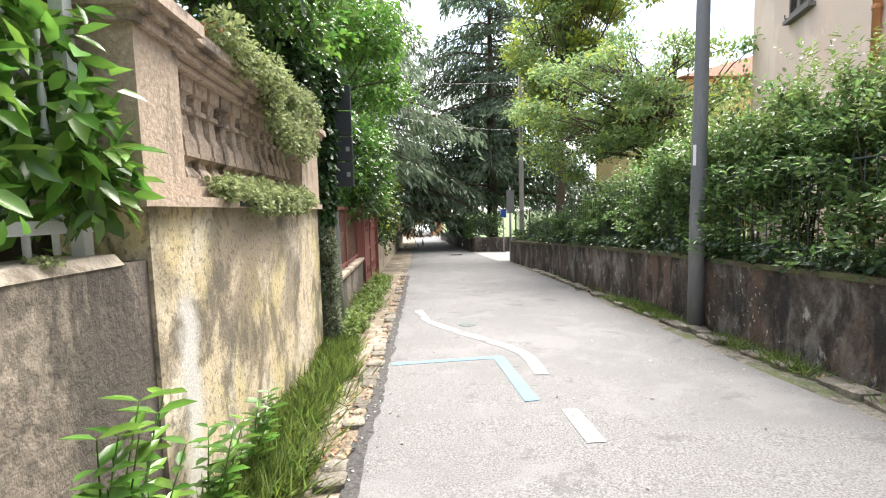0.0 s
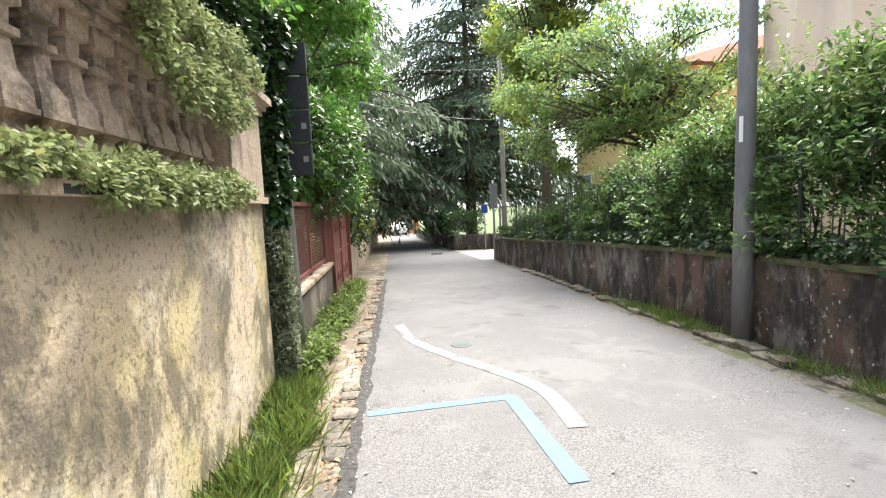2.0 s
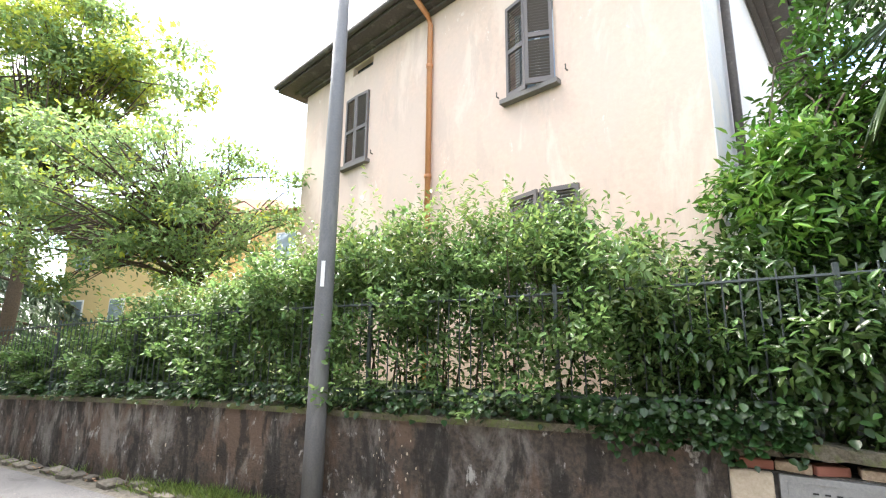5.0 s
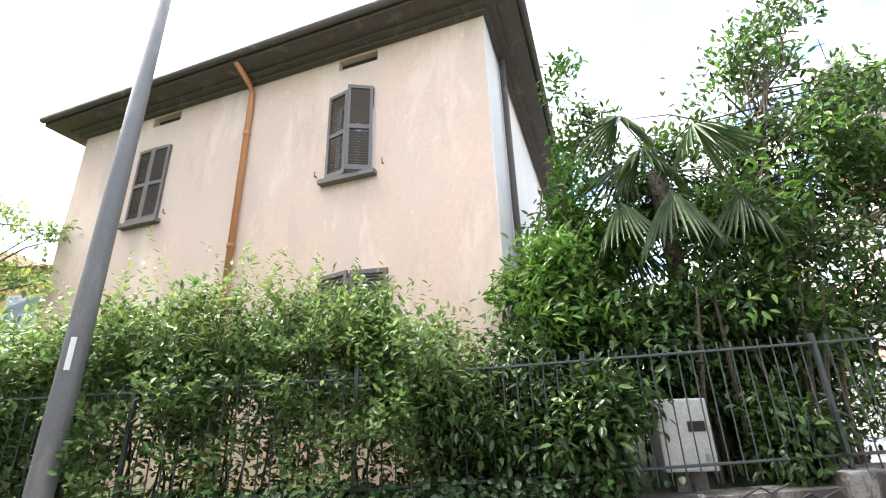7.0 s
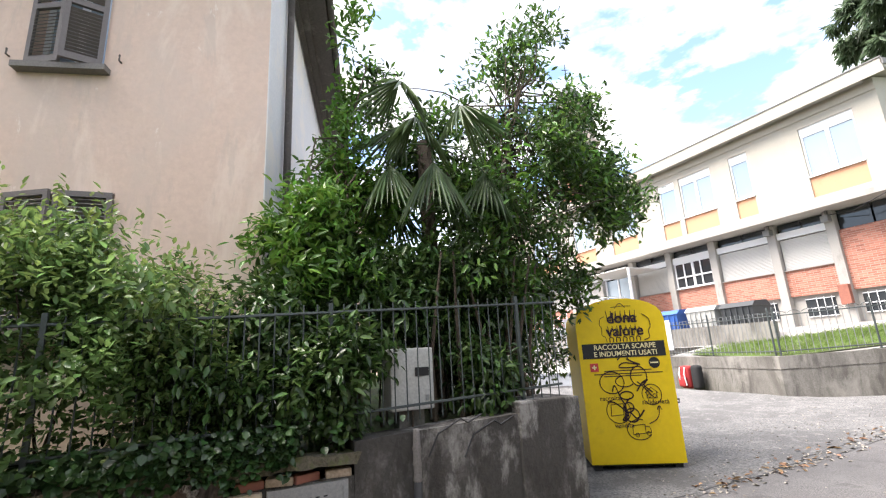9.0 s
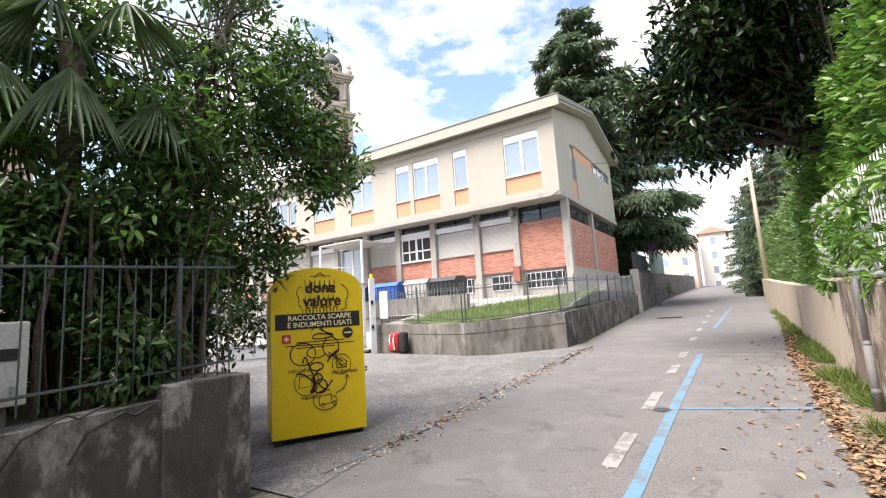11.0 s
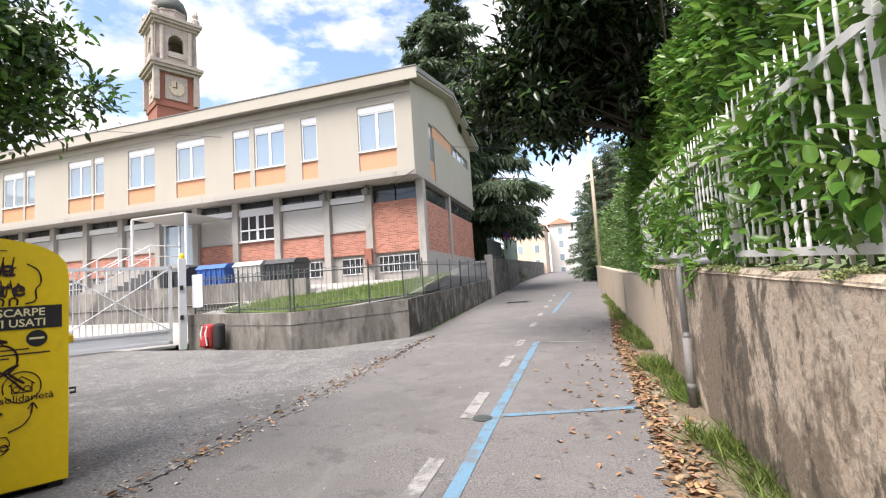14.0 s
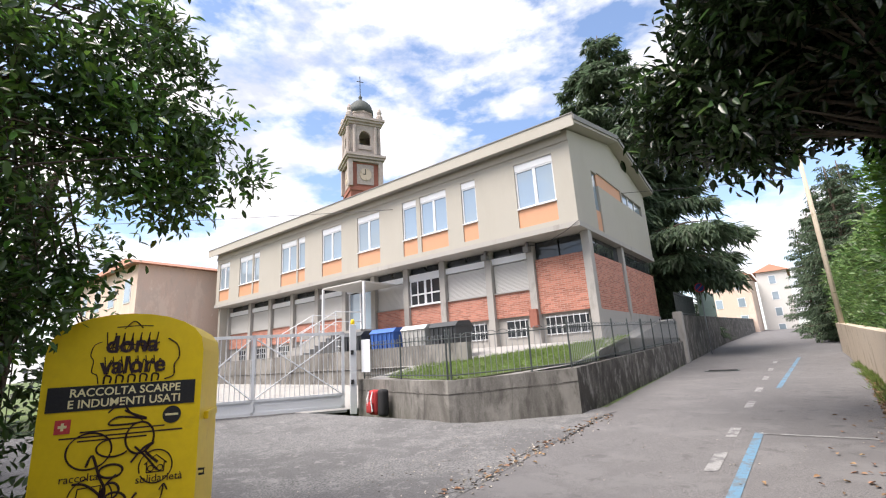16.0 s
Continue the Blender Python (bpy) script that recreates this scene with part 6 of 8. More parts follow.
# ramp beside the school
bm = BM()
extrude_poly(bm, [(4.98, -16.6, 1.0), (4.98, -26.2, 1.0), (4.98, -26.2, 2.95), (4.98, -23.5, 2.75), (4.98, -16.6, 1.72)], (0.66, 0, 0))
solo("pavement", bm, M_PAVE, "pale concrete ramp beside the school", "ramp", "structure")

sf = thing("school_fence", "thin grey steel hoop-topped fence on the concrete wall", "fence")
bm = BM()
tube(bm, [(0, 0, 0), (0, 0, 0.98)], 0.008, 5)
sbar = data_of("bar", bm, M_GALV)
bm = BM()
tube(bm, [(0, 0, 0), (0, 0, 1.10), (0, 0, 1.13)], [0.022, 0.022, 0.005], 6)
spost = data_of("post", bm, M_IRON)
path = [(10.2, -10.12), (6.44, -9.28), (4.33, -11.05), (4.64, -18.5), (4.98, -26.3)]
for (xa, ya), (xb, yb) in zip(path, path[1:]):
    ln = math.hypot(xb - xa, yb - ya)
    n = int(ln / 0.13)
    for k in range(n):
        f = k / n
        x, y = xa + (xb - xa) * f, ya + (yb - ya) * f
        z = SWT(y)
        if k % 14 == 0:
            part("post", spost, None, sf, m=pose(x, y, z))
        else:
            part("bar", sbar, None, sf, m=pose(x, y, z + 0.04))
for h in (0.1, 0.92):
    bm = BM()
    tube(bm, [(x, y, SWT(y) + h) for x, y in path], 0.014, 5)
    part("rail", bm, M_IRON, sf)
bm = BM()
for (xa, ya), (xb, yb) in zip(path, path[1:]):
    ln = math.hypot(xb - xa, yb - ya)
    n = int(ln / 0.26)
    for k in range(n):
        p = [Vector((xa + (xb - xa) * (k + s) / n, ya + (yb - ya) * (k + s) / n, SWT(ya + (yb - ya) * (k + s) / n) + 0.96 + hh)) for s, hh in ((0.05, 0), (0.25, 0.04), (0.5, 0.055), (0.75, 0.04), (0.95, 0))]
        tube(bm, p, 0.007, 4)
tagged(part("hoop_top", bm, M_IRON, sf), kind="stuff")

# sliding gate and gate post
GA, GB = Vector((10.25, -9.75, 0)), Vector((12.9, -6.0, 0))
gd = (GB - GA).normalized()
gm = Matrix.Translation((GA.x, GA.y, zg(-9) + 0.18)) @ Matrix.Rotation(math.atan2(gd.y, gd.x), 4, "Z")
gt = thing("school_gate", "closed light grey steel gate with bars and braces", "gate", gm)
GL, GH = (GB - GA).length, 2.15
bm = BM()
for a, b, c, d in ((0.25, GL, 0.08, 0.16), (0.25, GL, GH - 0.08, GH), (0.25, GL, 0.42, 0.48), (0.25, 0.33, 0.08, GH), (GL / 2 + 0.3, GL / 2 + 0.38, 0.08, GH), (GL - 0.08, GL, 0.08, GH)):
    box(bm, a, b, -0.035, 0.035, c, d)
part("frame", bm, M_GATEW, gt)
bm = BM()
box(bm, 0.3, GL, -0.012, 0.012, 0.16, 0.42)
part("kick_plate", bm, M_GATEW, gt)
bm = BM()
tube(bm, [(0, 0, 0.48), (0, 0, GH - 0.08)], 0.011, 5)
gbar = data_of("bar", bm, M_GATEW)
k = 0.45
while k < GL - 0.1:
    part("bar", gbar, None, gt, m=pose(k, 0, 0))
    k += 0.125
for a, b in (((0.35, GH - 0.1), (GL / 2 + 0.3, 0.48)), ((0.35, 0.48), (GL / 2 + 0.3, GH - 0.1)), ((GL / 2 + 0.38, GH - 0.1), (GL - 0.1, 0.48)), ((GL / 2 + 0.38, 0.48), (GL - 0.1, GH - 0.1))):
    bm = BM()
    tube(bm, [(a[0], 0.03, a[1]), (b[0], 0.03, b[1])], 0.018, 5)
    part("brace", bm, M_GATEW, gt)
gp = thing("gate_post", "light grey square steel gate post with yellow beacon", "gate post", gm)
bm = BM()
box(bm, -0.08, 0.10, -0.09, 0.09, -0.1, 2.35)
bevel(bm, 0.01)
part("post", bm, M_GATEW, gp)
bm = BM()
lathe(bm, [(0.05, 2.35), (0.06, 2.38), (0.055, 2.46), (0.03, 2.5)], 0.01, 0, 12)
part("beacon", bm, M_YELLOW, gp, "yellow flashing beacon", True)
for z in (0.7, 1.5):
    bm = BM()
    box(bm, 0.0, 0.08, 0.09, 0.12, z, z + 0.12)
    part("sensor", bm, M_BLACK, gp)
bm = BM()
box(bm, 0.2, GL + 4, -0.06, 0.06, -0.03, 0.03)
solo("trim", bm, M_GALV, "steel gate track on the ground", "gate track", "structure", m=gm)
# ramp and inner wall behind the gate
bm = BM()
v = [bm.verts.new(p) for p in ((10.3, -10.0, 0.44), (14.8, -5.0, 0.34), (30, -7, 0.9), (30, -12.2, 1.2), (14, -12.2, 0.95), (10.3, -12.15, 0.85))]
bm.faces.new(v)
bmesh.ops.triangulate(bm, faces=bm.faces[:])
bmesh.ops.translate(bm, vec=(0, 0, 0.03), verts=bm.verts[:])
solo("pavement", bm, M_PAVE, "pale concrete ramp behind the gate", "ramp", "structure")
wall_line("wall_yard", [(32, -12.2), (12.4, -12.2), (8.2, -12.5)], 0.25, M_CONCRETE, "low grey concrete yard wall", lambda y: 2.15, lambda y: 0.2)


def wheelie(x, y, z, material, label, w=1.2, h=1.02, rz=0):
    t = thing("waste_container", label, "waste container", pose(x, y, z, 0, 0, rz))
    bm = BM()
    a = [bm.verts.new(p) for p in ((-w / 2 + .06, -.4, .12), (w / 2 - .06, -.4, .12), (w / 2 - .06, .4, .12), (-w / 2 + .06, .4, .12))]
    b = [bm.verts.new(p) for p in ((-w / 2, -.5, h), (w / 2, -.5, h), (w / 2, .5, h), (-w / 2, .5, h))]
    bm.faces.new(a)
    bm.faces.new(b)
    for i in range(4):
        bm.faces.new((a[i], a[(i + 1) % 4], b[(i + 1) % 4], b[i]))
    part("body", bm, material, t)
    bm = BM()
    extrude_poly(bm, [(-w / 2 - .03, -.54, h), (-w / 2 - .03, .54, h), (-w / 2 - .03, .35, h + .16), (-w / 2 - .03, -.3, h + .2)], (w + .06, 0, 0))
    part("lid", bm, material, t)
    for i in range(5):
        bm = BM()
        xx = -w / 2 + 0.15 + i * (w - 0.3) / 4
        box(bm, xx - 0.02, xx + 0.02, 0.44, 0.52, 0.3, h - 0.02)
        part("rib", bm, material, t)
    for sx in (-1, 1):
        for sy in (-1, 1):
            bm = BM()
            lathe(bm, [(0.08, -0.03), (0.08, 0.03)], n=12)
            bmesh.ops.transform(bm, matrix=pose(sx * (w / 2 - .15), sy * .3, .08, 0, 90, 0), verts=bm.verts[:])
            part("wheel", bm, M_BLACK, t)


YB = yard_z(0, -13.8)
wheelie(14.0, -13.4, YB, M_BINDARK, "dark grey wheeled waste container in the yard")
wheelie(12.3, -13.4, YB, M_BINBLUE, "blue wheeled waste container in the yard")
wheelie(10.85, -13.5, YB, M_BINWHITE, "white wheeled waste container in the yard", 1.1)
wheelie(9.6, -13.6, YB, M_BINDARK, "dark wheeled waste container beside the white one", 1.1)
nt = thing("paper_notice", "white notice sheet hung on the fence", "notice")
bm = BM()
box(bm, 9.75, 10.1, -9.93, -9.92, 1.45, 2.35, None)
part("sheet", bm, M_CLOTH, nt)
# backpack by the wall
bp_m = pose(9.15, -9.50, zg(-9.5) + 0.10, 0, 0, -15)
bk = thing("backpack", "red backpack standing against the concrete wall", "backpack", bp_m)
bm = BM()
box(bm, -0.20, 0.16, -0.12, 0.12, 0, 0.62)
bevel(bm, 0.09, 3)
part("body", bm, M_BAGRED, bk, smooth=True)
bm = BM()
box(bm, -0.15, 0.12, 0.10, 0.2, 0.05, 0.32)
bevel(bm, 0.04, 2)
part("front_pocket", bm, M_BAGRED, bk, smooth=True)
for x in (-0.12, 0.08):
    bm = BM()
    tube(bm, [(x, 0.13, 0.58), (x - 0.03, 0.2, 0.4), (x - 0.05, 0.17, 0.1)], 0.018, 6)
    part("strap", bm, M_WHITEIRON, bk, "pale strap")
bk2 = thing("backpack", "black backpack leaning beside the red one", "backpack", pose(8.78, -9.42, zg(-9.5) + 0.08, 0, 0, -15))
bm = BM()
box(bm, -0.15, 0.13, -0.12, 0.10, 0, 0.66)
bevel(bm, 0.09, 3)
part("body", bm, M_BAGBLK, bk2, smooth=True)

# no-parking sign
def sign_post(x, y, h, label, disc, red=False, rz=0):
    t = thing("road_sign", label, "road sign", pose(x, y, zg(y), 0, 0, rz))
    bm = BM()
    tube(bm, [(0, 0, -0.05), (0, 0, h)], 0.03, 8)
    part("pole", bm, M_GALV, t, smooth=True)
    bm = BM()
    lathe(bm, [(0.3, 0), (0.3, 0.015)], n=28)
    bmesh.ops.transform(bm, matrix=pose(0, 0.05, h - 0.3, -90, 0, 0), verts=bm.verts[:])
    part("disc", bm, disc, t)
    if red:
        bm = BM()
        for k in range(28):
            a0, a1 = 2 * math.pi * k / 28, 2 * math.pi * (k + 1) / 28
            bm.faces.new([bm.verts.new((r * math.cos(a), 0.072, h - 0.3 + r * math.sin(a))) for r, a in ((0.3, a0), (0.3, a1), (0.24, a1), (0.24, a0))])
        box(bm, -0.24, 0.24, 0.067, 0.0715, -0.03, 0.03, Matrix.Translation((0, 0, h - 0.3)) @ Matrix.Rotation(radians(45), 4, "Y"))
        part("red_ring", bm, M_REDPRINT, t)
    return t


M_SIGNBLUE = mat("sign_blue", (0.03, 0.08, 0.35), None, 0.4, 5, 40, 0)
sign_post(4.62, -33, 4.35, "no-parking sign on a pole by the wall", M_SIGNBLUE, True)
sign_post(-2.1, -40, 4.2, "distant warning sign on a pole", M_WHITEIRON, True)

# bell tower
tw = thing("bell_tower", "old brick and stone bell tower with dome", "bell tower", pose(47.9, -44.7, 0, 0, 0, 62) @ Matrix.Diagonal((0.92, 0.92, 1, 1)))
def sq(bm, r, z0, z1):
    box(bm, -r, r, -r, r, z0, z1)
bm = BM(); sq(bm, 2.35, 0, 25.8); part("shaft", bm, M_TBRICK, tw, "red brick shaft")
bm = BM(); sq(bm, 2.5, 25.8, 26.4); sq(bm, 2.25, 26.4, 30.2)
part("clock_stage", bm, M_TBRICK, tw)
for s in (-1, 1):
    for q in (-1, 1):
        bm = BM(); box(bm, s * 2.45 - 0.35, s * 2.45 + 0.35, q * 2.45 - 0.35, q * 2.45 + 0.35, 26.4, 30.2)
        part("corner_pilaster", bm, M_TOWER, tw)
for z, r in ((30.2, 2.75), (30.6, 3.05), (30.95, 3.25), (31.25, 2.75)):
    bm = BM(); sq(bm, r, z, z + 0.35); part("cornice", bm, M_TOWER, tw)
for k in range(4):
    m = Matrix.Rotation(radians(90 * k), 4, "Z")
    bm = BM(); box(bm, -1.35, 1.35, 2.25, 2.4, 26.8, 29.9, m); part("clock_panel", bm, M_TOWER, tw)
    bm = BM(); lathe(bm, [(0.95, 0), (0.95, 0.1)], n=24); bmesh.ops.transform(bm, matrix=m @ pose(0, 2.4, 28.35, -90, 0, 0), verts=bm.verts[:]); part("clock_face", bm, M_PALEWALL, tw, "pale clock face")
    bm = BM(); box(bm, -0.06, 0.06, 2.5, 2.54, 28.35, 29.15, m); box(bm, -0.05, 0.5, 2.5, 2.54, 28.3, 28.42, m); part("clock_hand", bm, M_BLACK, tw)
    bm = BM()
    holed(bm, -2.5, 2.5, 31.6, 36.2, 0.5, [(-0.95, 0.95, 32.3, 34.5), (-0.86, 0.86, 34.5, 34.85), (-0.62, 0.62, 34.85, 35.12), (-0.3, 0.3, 35.12, 35.26)])
    bmesh.ops.transform(bm, matrix=m @ pose(0, 2.5, 0), verts=bm.verts[:])
    part("belfry_wall", bm, M_TOWER, tw)
    bm = BM(); box(bm, -1.0, 1.0, 2.5, 2.7, 32.2, 32.9, m); part("belfry_rail", bm, M_TOWER, tw)
    for s in (-1, 1):
        bm = BM(); tube(bm, [(s * 1.7, 2.55, 31.6), (s * 1.7, 2.55, 36)], 0.28, 10); bmesh.ops.transform(bm, matrix=m, verts=bm.verts[:]); part("column", bm, M_TOWER, tw)
    bm = BM(); lathe(bm, [(0.5, 37.2), (0.55, 37.9), (0.3, 38.2), (0.42, 38.6), (0.25, 39.1), (0.05, 39.4)], 2.5, 2.5, 10); bmesh.ops.transform(bm, matrix=m, verts=bm.verts[:]); part("finial", bm, M_TOWER, tw)
bm = BM(); lathe(bm, [(0.3, 34.3), (0.75, 33.0), (0.9, 32.7)], n=14); part("bell", bm, M_DOME, tw)
for z, r in ((36.2, 2.7), (36.55, 3.0), (36.9, 3.2)):
    bm = BM(); sq(bm, r, z, z + 0.35); part("cornice", bm, M_TOWER, tw)
bm = BM(); lathe(bm, [(2.0, 37.2), (2.0, 38.6), (2.15, 38.7), (2.15, 38.9)], n=8); part("drum", bm, M_TOWER, tw)
bm = BM(); lathe(bm, [(2.15, 38.9), (2.1, 39.7), (1.8, 40.5), (1.15, 41.15), (0.4, 41.5), (0.25, 42.0), (0.35, 42.2), (0.1, 42.6)], n=16); part("dome", bm, M_DOME, tw, "dark green dome", True)
bm = BM(); tube(bm, [(0, 0, 42.5), (0, 0, 46)], 0.07, 6); tube(bm, [(-0.6, 0, 45), (0.6, 0, 45)], 0.06, 6); part("cross", bm, M_BLACK, tw)


# far houses
def far_house(label, x0, x1, y0, y1, z1, material, rows, face="-y", name="house", roofm=None):
    t = thing(name, label, "house")
    g = min(zg(y0), zg(y1)) - 0.5
    bm = BM(); box(bm, x0, x1, y0, y1, g, z1); part("wall", bm, material, t)
    bm = BM()
    o = 0.5
    v = [bm.verts.new(p) for p in ((x0 - o, y0 - o, z1), (x1 + o, y0 - o, z1), (x1 + o, y1 + o, z1), (x0 - o, y1 + o, z1), ((x0 + x1) / 2, y0 + 1, z1 + 1.6), ((x0 + x1) / 2, y1 - 1, z1 + 1.6))]
    for f in ((0, 1, 4), (1, 2, 5, 4), (2, 3, 5), (3, 0, 4, 5), (3, 2, 1, 0)):
        bm.faces.new([v[i] for i in f])
    part("roof", bm, roofm or M_TILE, t)
    horizontal = face in ("-y", "+y")
    ln = (x1 - x0) if horizontal else (y1 - y0)
    n = max(1, int(ln / 3))
    for r in range(rows):
        for k in range(n):
            c = (x0 if horizontal else y0) + ln * (k + 0.5) / n
            z = z1 - 2.4 - r * 3.1
            yy = {"-y": y0, "+y": y1, "-x": x0, "+x": x1}[face]
            s = -1 if face[0] == "-" else 1
            for nm, dd, e, mm in (("window_frame", 0.04, 0.08, M_PVC), ("pane", 0.06, 0.0, M_GLASS)):
                bm = BM()
                if horizontal:
                    box(bm, c - 0.5 - e, c + 0.5 + e, yy, yy + s * dd, z - e, z + 1.5 + e)
                else:
                    box(bm, yy, yy + s * dd, c - 0.5 - e, c + 0.5 + e, z - e, z + 1.5 + e)
                part(nm, bm, mm, t)
    return t


far_house("orange rendered house at the lane's far end", -6, 3.5, 62, 72, 4.4, M_OHOUSE, 2, "-y")
far_house("ochre house behind the garden trees", 12, 22, 20, 30, 7.0, M_YHOUSE, 2, "-x")
far_house("ochre house behind the garden trees", 13.5, 24, 9, 18, 6.5, M_YHOUSE, 2, "-x")
far_house("white multi-storey house up the lane", 0.5, 5.5, -122, -110, 14.5, M_WHOUSE, 4, "+y")
far_house("pinkish house with a red tiled roof up the lane", 6.0, 13, -112, -98, 13.0, M_HOUSE, 3, "+y")
far_house("low peach house behind the school", 34, 46, -24, -12, 9.0, M_HOUSE, 2, "+y")
far_house("peach house beside the school gate", 18, 30, -3, 6, 7.5, M_HOUSE, 2, "-x")

# far car
def car(x, y, rz, paint, label):
    t = thing("car", label, "car", pose(x, y, zg(y), 0, 0, rz))
    side = [(-2.1, .35), (-2.1, .75), (-1.9, .95), (-1.2, 1.0), (-0.6, 1.45), (0.9, 1.48), (1.7, 1.0), (2.1, .9), (2.1, .35)]
    bm = BM()
    extrude_poly(bm, [(-0.85, y_, z_) for y_, z_ in side], (1.7, 0, 0))
    bevel(bm, 0.06, 2)
    part("body", bm, paint, t, smooth=True)
    for a in (-1, 1):
        bm = BM(); box(bm, -0.72, 0.72, -0.02, 0.02, 0, 0.45, pose(0, -1.0 if a < 0 else 1.42, 1.0, a * 42 + (0 if a < 0 else 0), 0, 0)); part("windscreen", bm, M_GLASS, t)
    for sx in (-1, 1):
        bm = BM(); box(bm, sx * 0.855 - 0.01, sx * 0.855 + 0.01, -0.7, 1.1, 1.02, 1.38); part("side_window", bm, M_GLASS, t)
        for sy in (-1.3, 1.35):
            bm = BM(); lathe(bm, [(0.32, -0.1), (0.32, 0.1)], n=18); bmesh.ops.transform(bm, matrix=pose(sx * 0.8, sy, 0.32, 0, 90, 0), verts=bm.verts[:]); part("wheel", bm, M_BLACK, t)
        bm = BM(); box(bm, sx * 0.6 - 0.15, sx * 0.6 + 0.15, -2.12, -2.08, 0.68, 0.8); part("headlight", bm, M_PVC, t)


car(0.6, 56, 5, M_WHITEIRON, "white car parked at the lane's far end")
car(-3.3, -62, 10, M_REDPRINT, "red car parked up the lane")

# beyond the side road: planter wall, hedge, poles
wall_line("wall_right", [(2.3, 45), (2.6, 30), (3.0, 24.0), (4.4, 23.4), (7, 23.6)], 0.3, M_DARKWALL, "dark low wall under a clipped hedge", lambda y: zg(y) + 0.75, FLOOR)
for x, y, h, r, mm, lb, nm in ((5.0, 21.5, 9, 0.12, M_WOOD, "weathered grey utility pole", "utility_pole"), (3.7, 17.9, 2.9, 0.05, M_GALV, "thin steel post at the wall's end", "metal_pole"), (-1.35, -27.5, 11, 0.11, M_PALEWALL, "tall grey concrete utility pole", "utility_pole"), (4.4, 23.0, 2.2, 0.035, M_GALV, "thin sign pole at the side road", "metal_pole")):
    t = thing(nm, lb, "pole")
    bm = BM(); tube(bm, [(x, y, zg(y) - 0.1), (x, y, zg(y) + h)], [r, r * 0.75], 12); part("shaft", bm, mm, t, smooth=True)
t = thing("road_sign", "dark back of a road sign at the wall's end", "road sign")
bm = BM(); box(bm, 3.55, 3.85, 17.84, 17.86, 1.35, 2.25); part("plate", bm, M_FASCIA, t)
t = thing("road_sign", "blue sign on a thin pole", "road sign")
bm = BM(); box(bm, 4.25, 4.55, 22.95, 22.96, 1.1, 1.5); part("plate", bm, M_SIGNBLUE, t)
for a, b in (((5.0, 21.5, 5.2), (-3, 14, 5.0)), ((5.0, 21.5, 7.4), (-4, 18, 7.0)), ((30, -6, 9.5), (-1.35, -27.5, 9)), ((-1.35, -27.5, 10.5), (4, 0, 13))):
    a, b = Vector(a), Vector(b)
    bm = BM(); tube(bm, [a.lerp(b, s) - Vector((0, 0, 1.2 * s * (1 - s))) for s in np.linspace(0, 1, 9)], 0.012, 4)
    solo("overhead_cable", bm, M_BLACK, "thin overhead cable across the lane", "cable")

# ---- plants ----
# hedge on the right behind the iron fence
def hedge_thing(label, *args, **kw):
    t = thing("hedge", label, "hedge")
    part("foliage", hedge_leaves("foliage", *args, **kw), None, t)
    return t


def htop(y):
    return float(np.interp(y, [2.4, 3.0, 3.7, 4.5, 6, 8, 11, 14, 17], [1.95, 2.25, 2.5, 2.75, 2.65, 2.15, 1.6, 1.1, 0.85]))


hb = lambda y: rtop(y) + 0.04
h1 = hedge_thing("bushy green privet hedge growing through the railing", 2.4, 17.2, 4.12, 5.2, lambda y: htop(y) - 0.28, hb, 52000, 0.08, 0.036, L_PRIVET, rough=0.26)
pads = []
q_ = random.Random(77)
for k in range(44):
    yk = 2.5 + k * 0.33 + q_.uniform(-0.15, 0.15)
    up_ = htop(yk) - 0.28 + q_.uniform(-0.25, 0.22)
    pads += layers(4.5 + 0.06 * max(0.0, yk - 8) + q_.uniform(-0.2, 0.25), yk, up_, 0.5, 0.42, 0.42, 6, 0.13, 0.3, 0.75, 300 + k)
    pads += layers(4.2 + q_.uniform(-0.12, 0.1), yk, (up_ + rtop(yk)) / 2 + q_.uniform(-0.2, 0.3), 0.18, 0.35, 0.4, 3, 0.12, 0.26, 0.8, 400 + k)
part("foliage", blob_leaves("foliage", pads, 42000, 0.08, 0.035, L_PRIVET, 0.2, 0.15, 3000), None, h1)
part("foliage", blob_leaves("foliage", [p for p in pads if p[2] > htop(p[1]) - 0.55], 13000, 0.075, 0.032, L_PRIVETY, 0.7, 0.1, 1200), None, h1)
roots = [(rng.uniform(4.05, 5.1), y, htop(y) + rng.uniform(-0.55, 0.0)) for y in rng.uniform(2.4, 11, 420)]
part("shoot", spray_leaves("shoot", roots, 0.62, 17, 0.075, 0.028, L_PRIVETY, 0.35), None, h1)
roots = [(rng.uniform(4.0, 4.2), y, rtop(y) + rng.uniform(0.3, max(0.5, htop(y) - rtop(y) - 0.3))) for y in rng.uniform(2.4, 15, 240)]
part("shoot", spray_leaves("shoot", roots, 0.4, 12, 0.08, 0.032, L_PRIVET, 0.7), None, h1)
bm = BM()
rr = random.Random(8)
for _ in range(60):
    y = rr.uniform(-0.6, 15)
    x = rr.uniform(4.2, 5.0)
    tube(bm, [(x, y, 0.3), (x + rr.uniform(-.1, .1), y + rr.uniform(-.1, .1), 1.1), (x + rr.uniform(-.25, .2), y + rr.uniform(-.3, .3), min(htop(y), 2.4))], [0.018, 0.012, 0.005], 5, False)
tagged(part("stem", bm, M_BARK, h1), kind="stuff")
iv = thing("ivy", "dark ivy trailing over the wall coping", "ivy")
n = 3400
yy = np.where(rng.random(n) < 0.22, 2.7 + 0.55 * rng.normal(size=n), 2.0 + 12 * rng.random(n) ** 1.5)
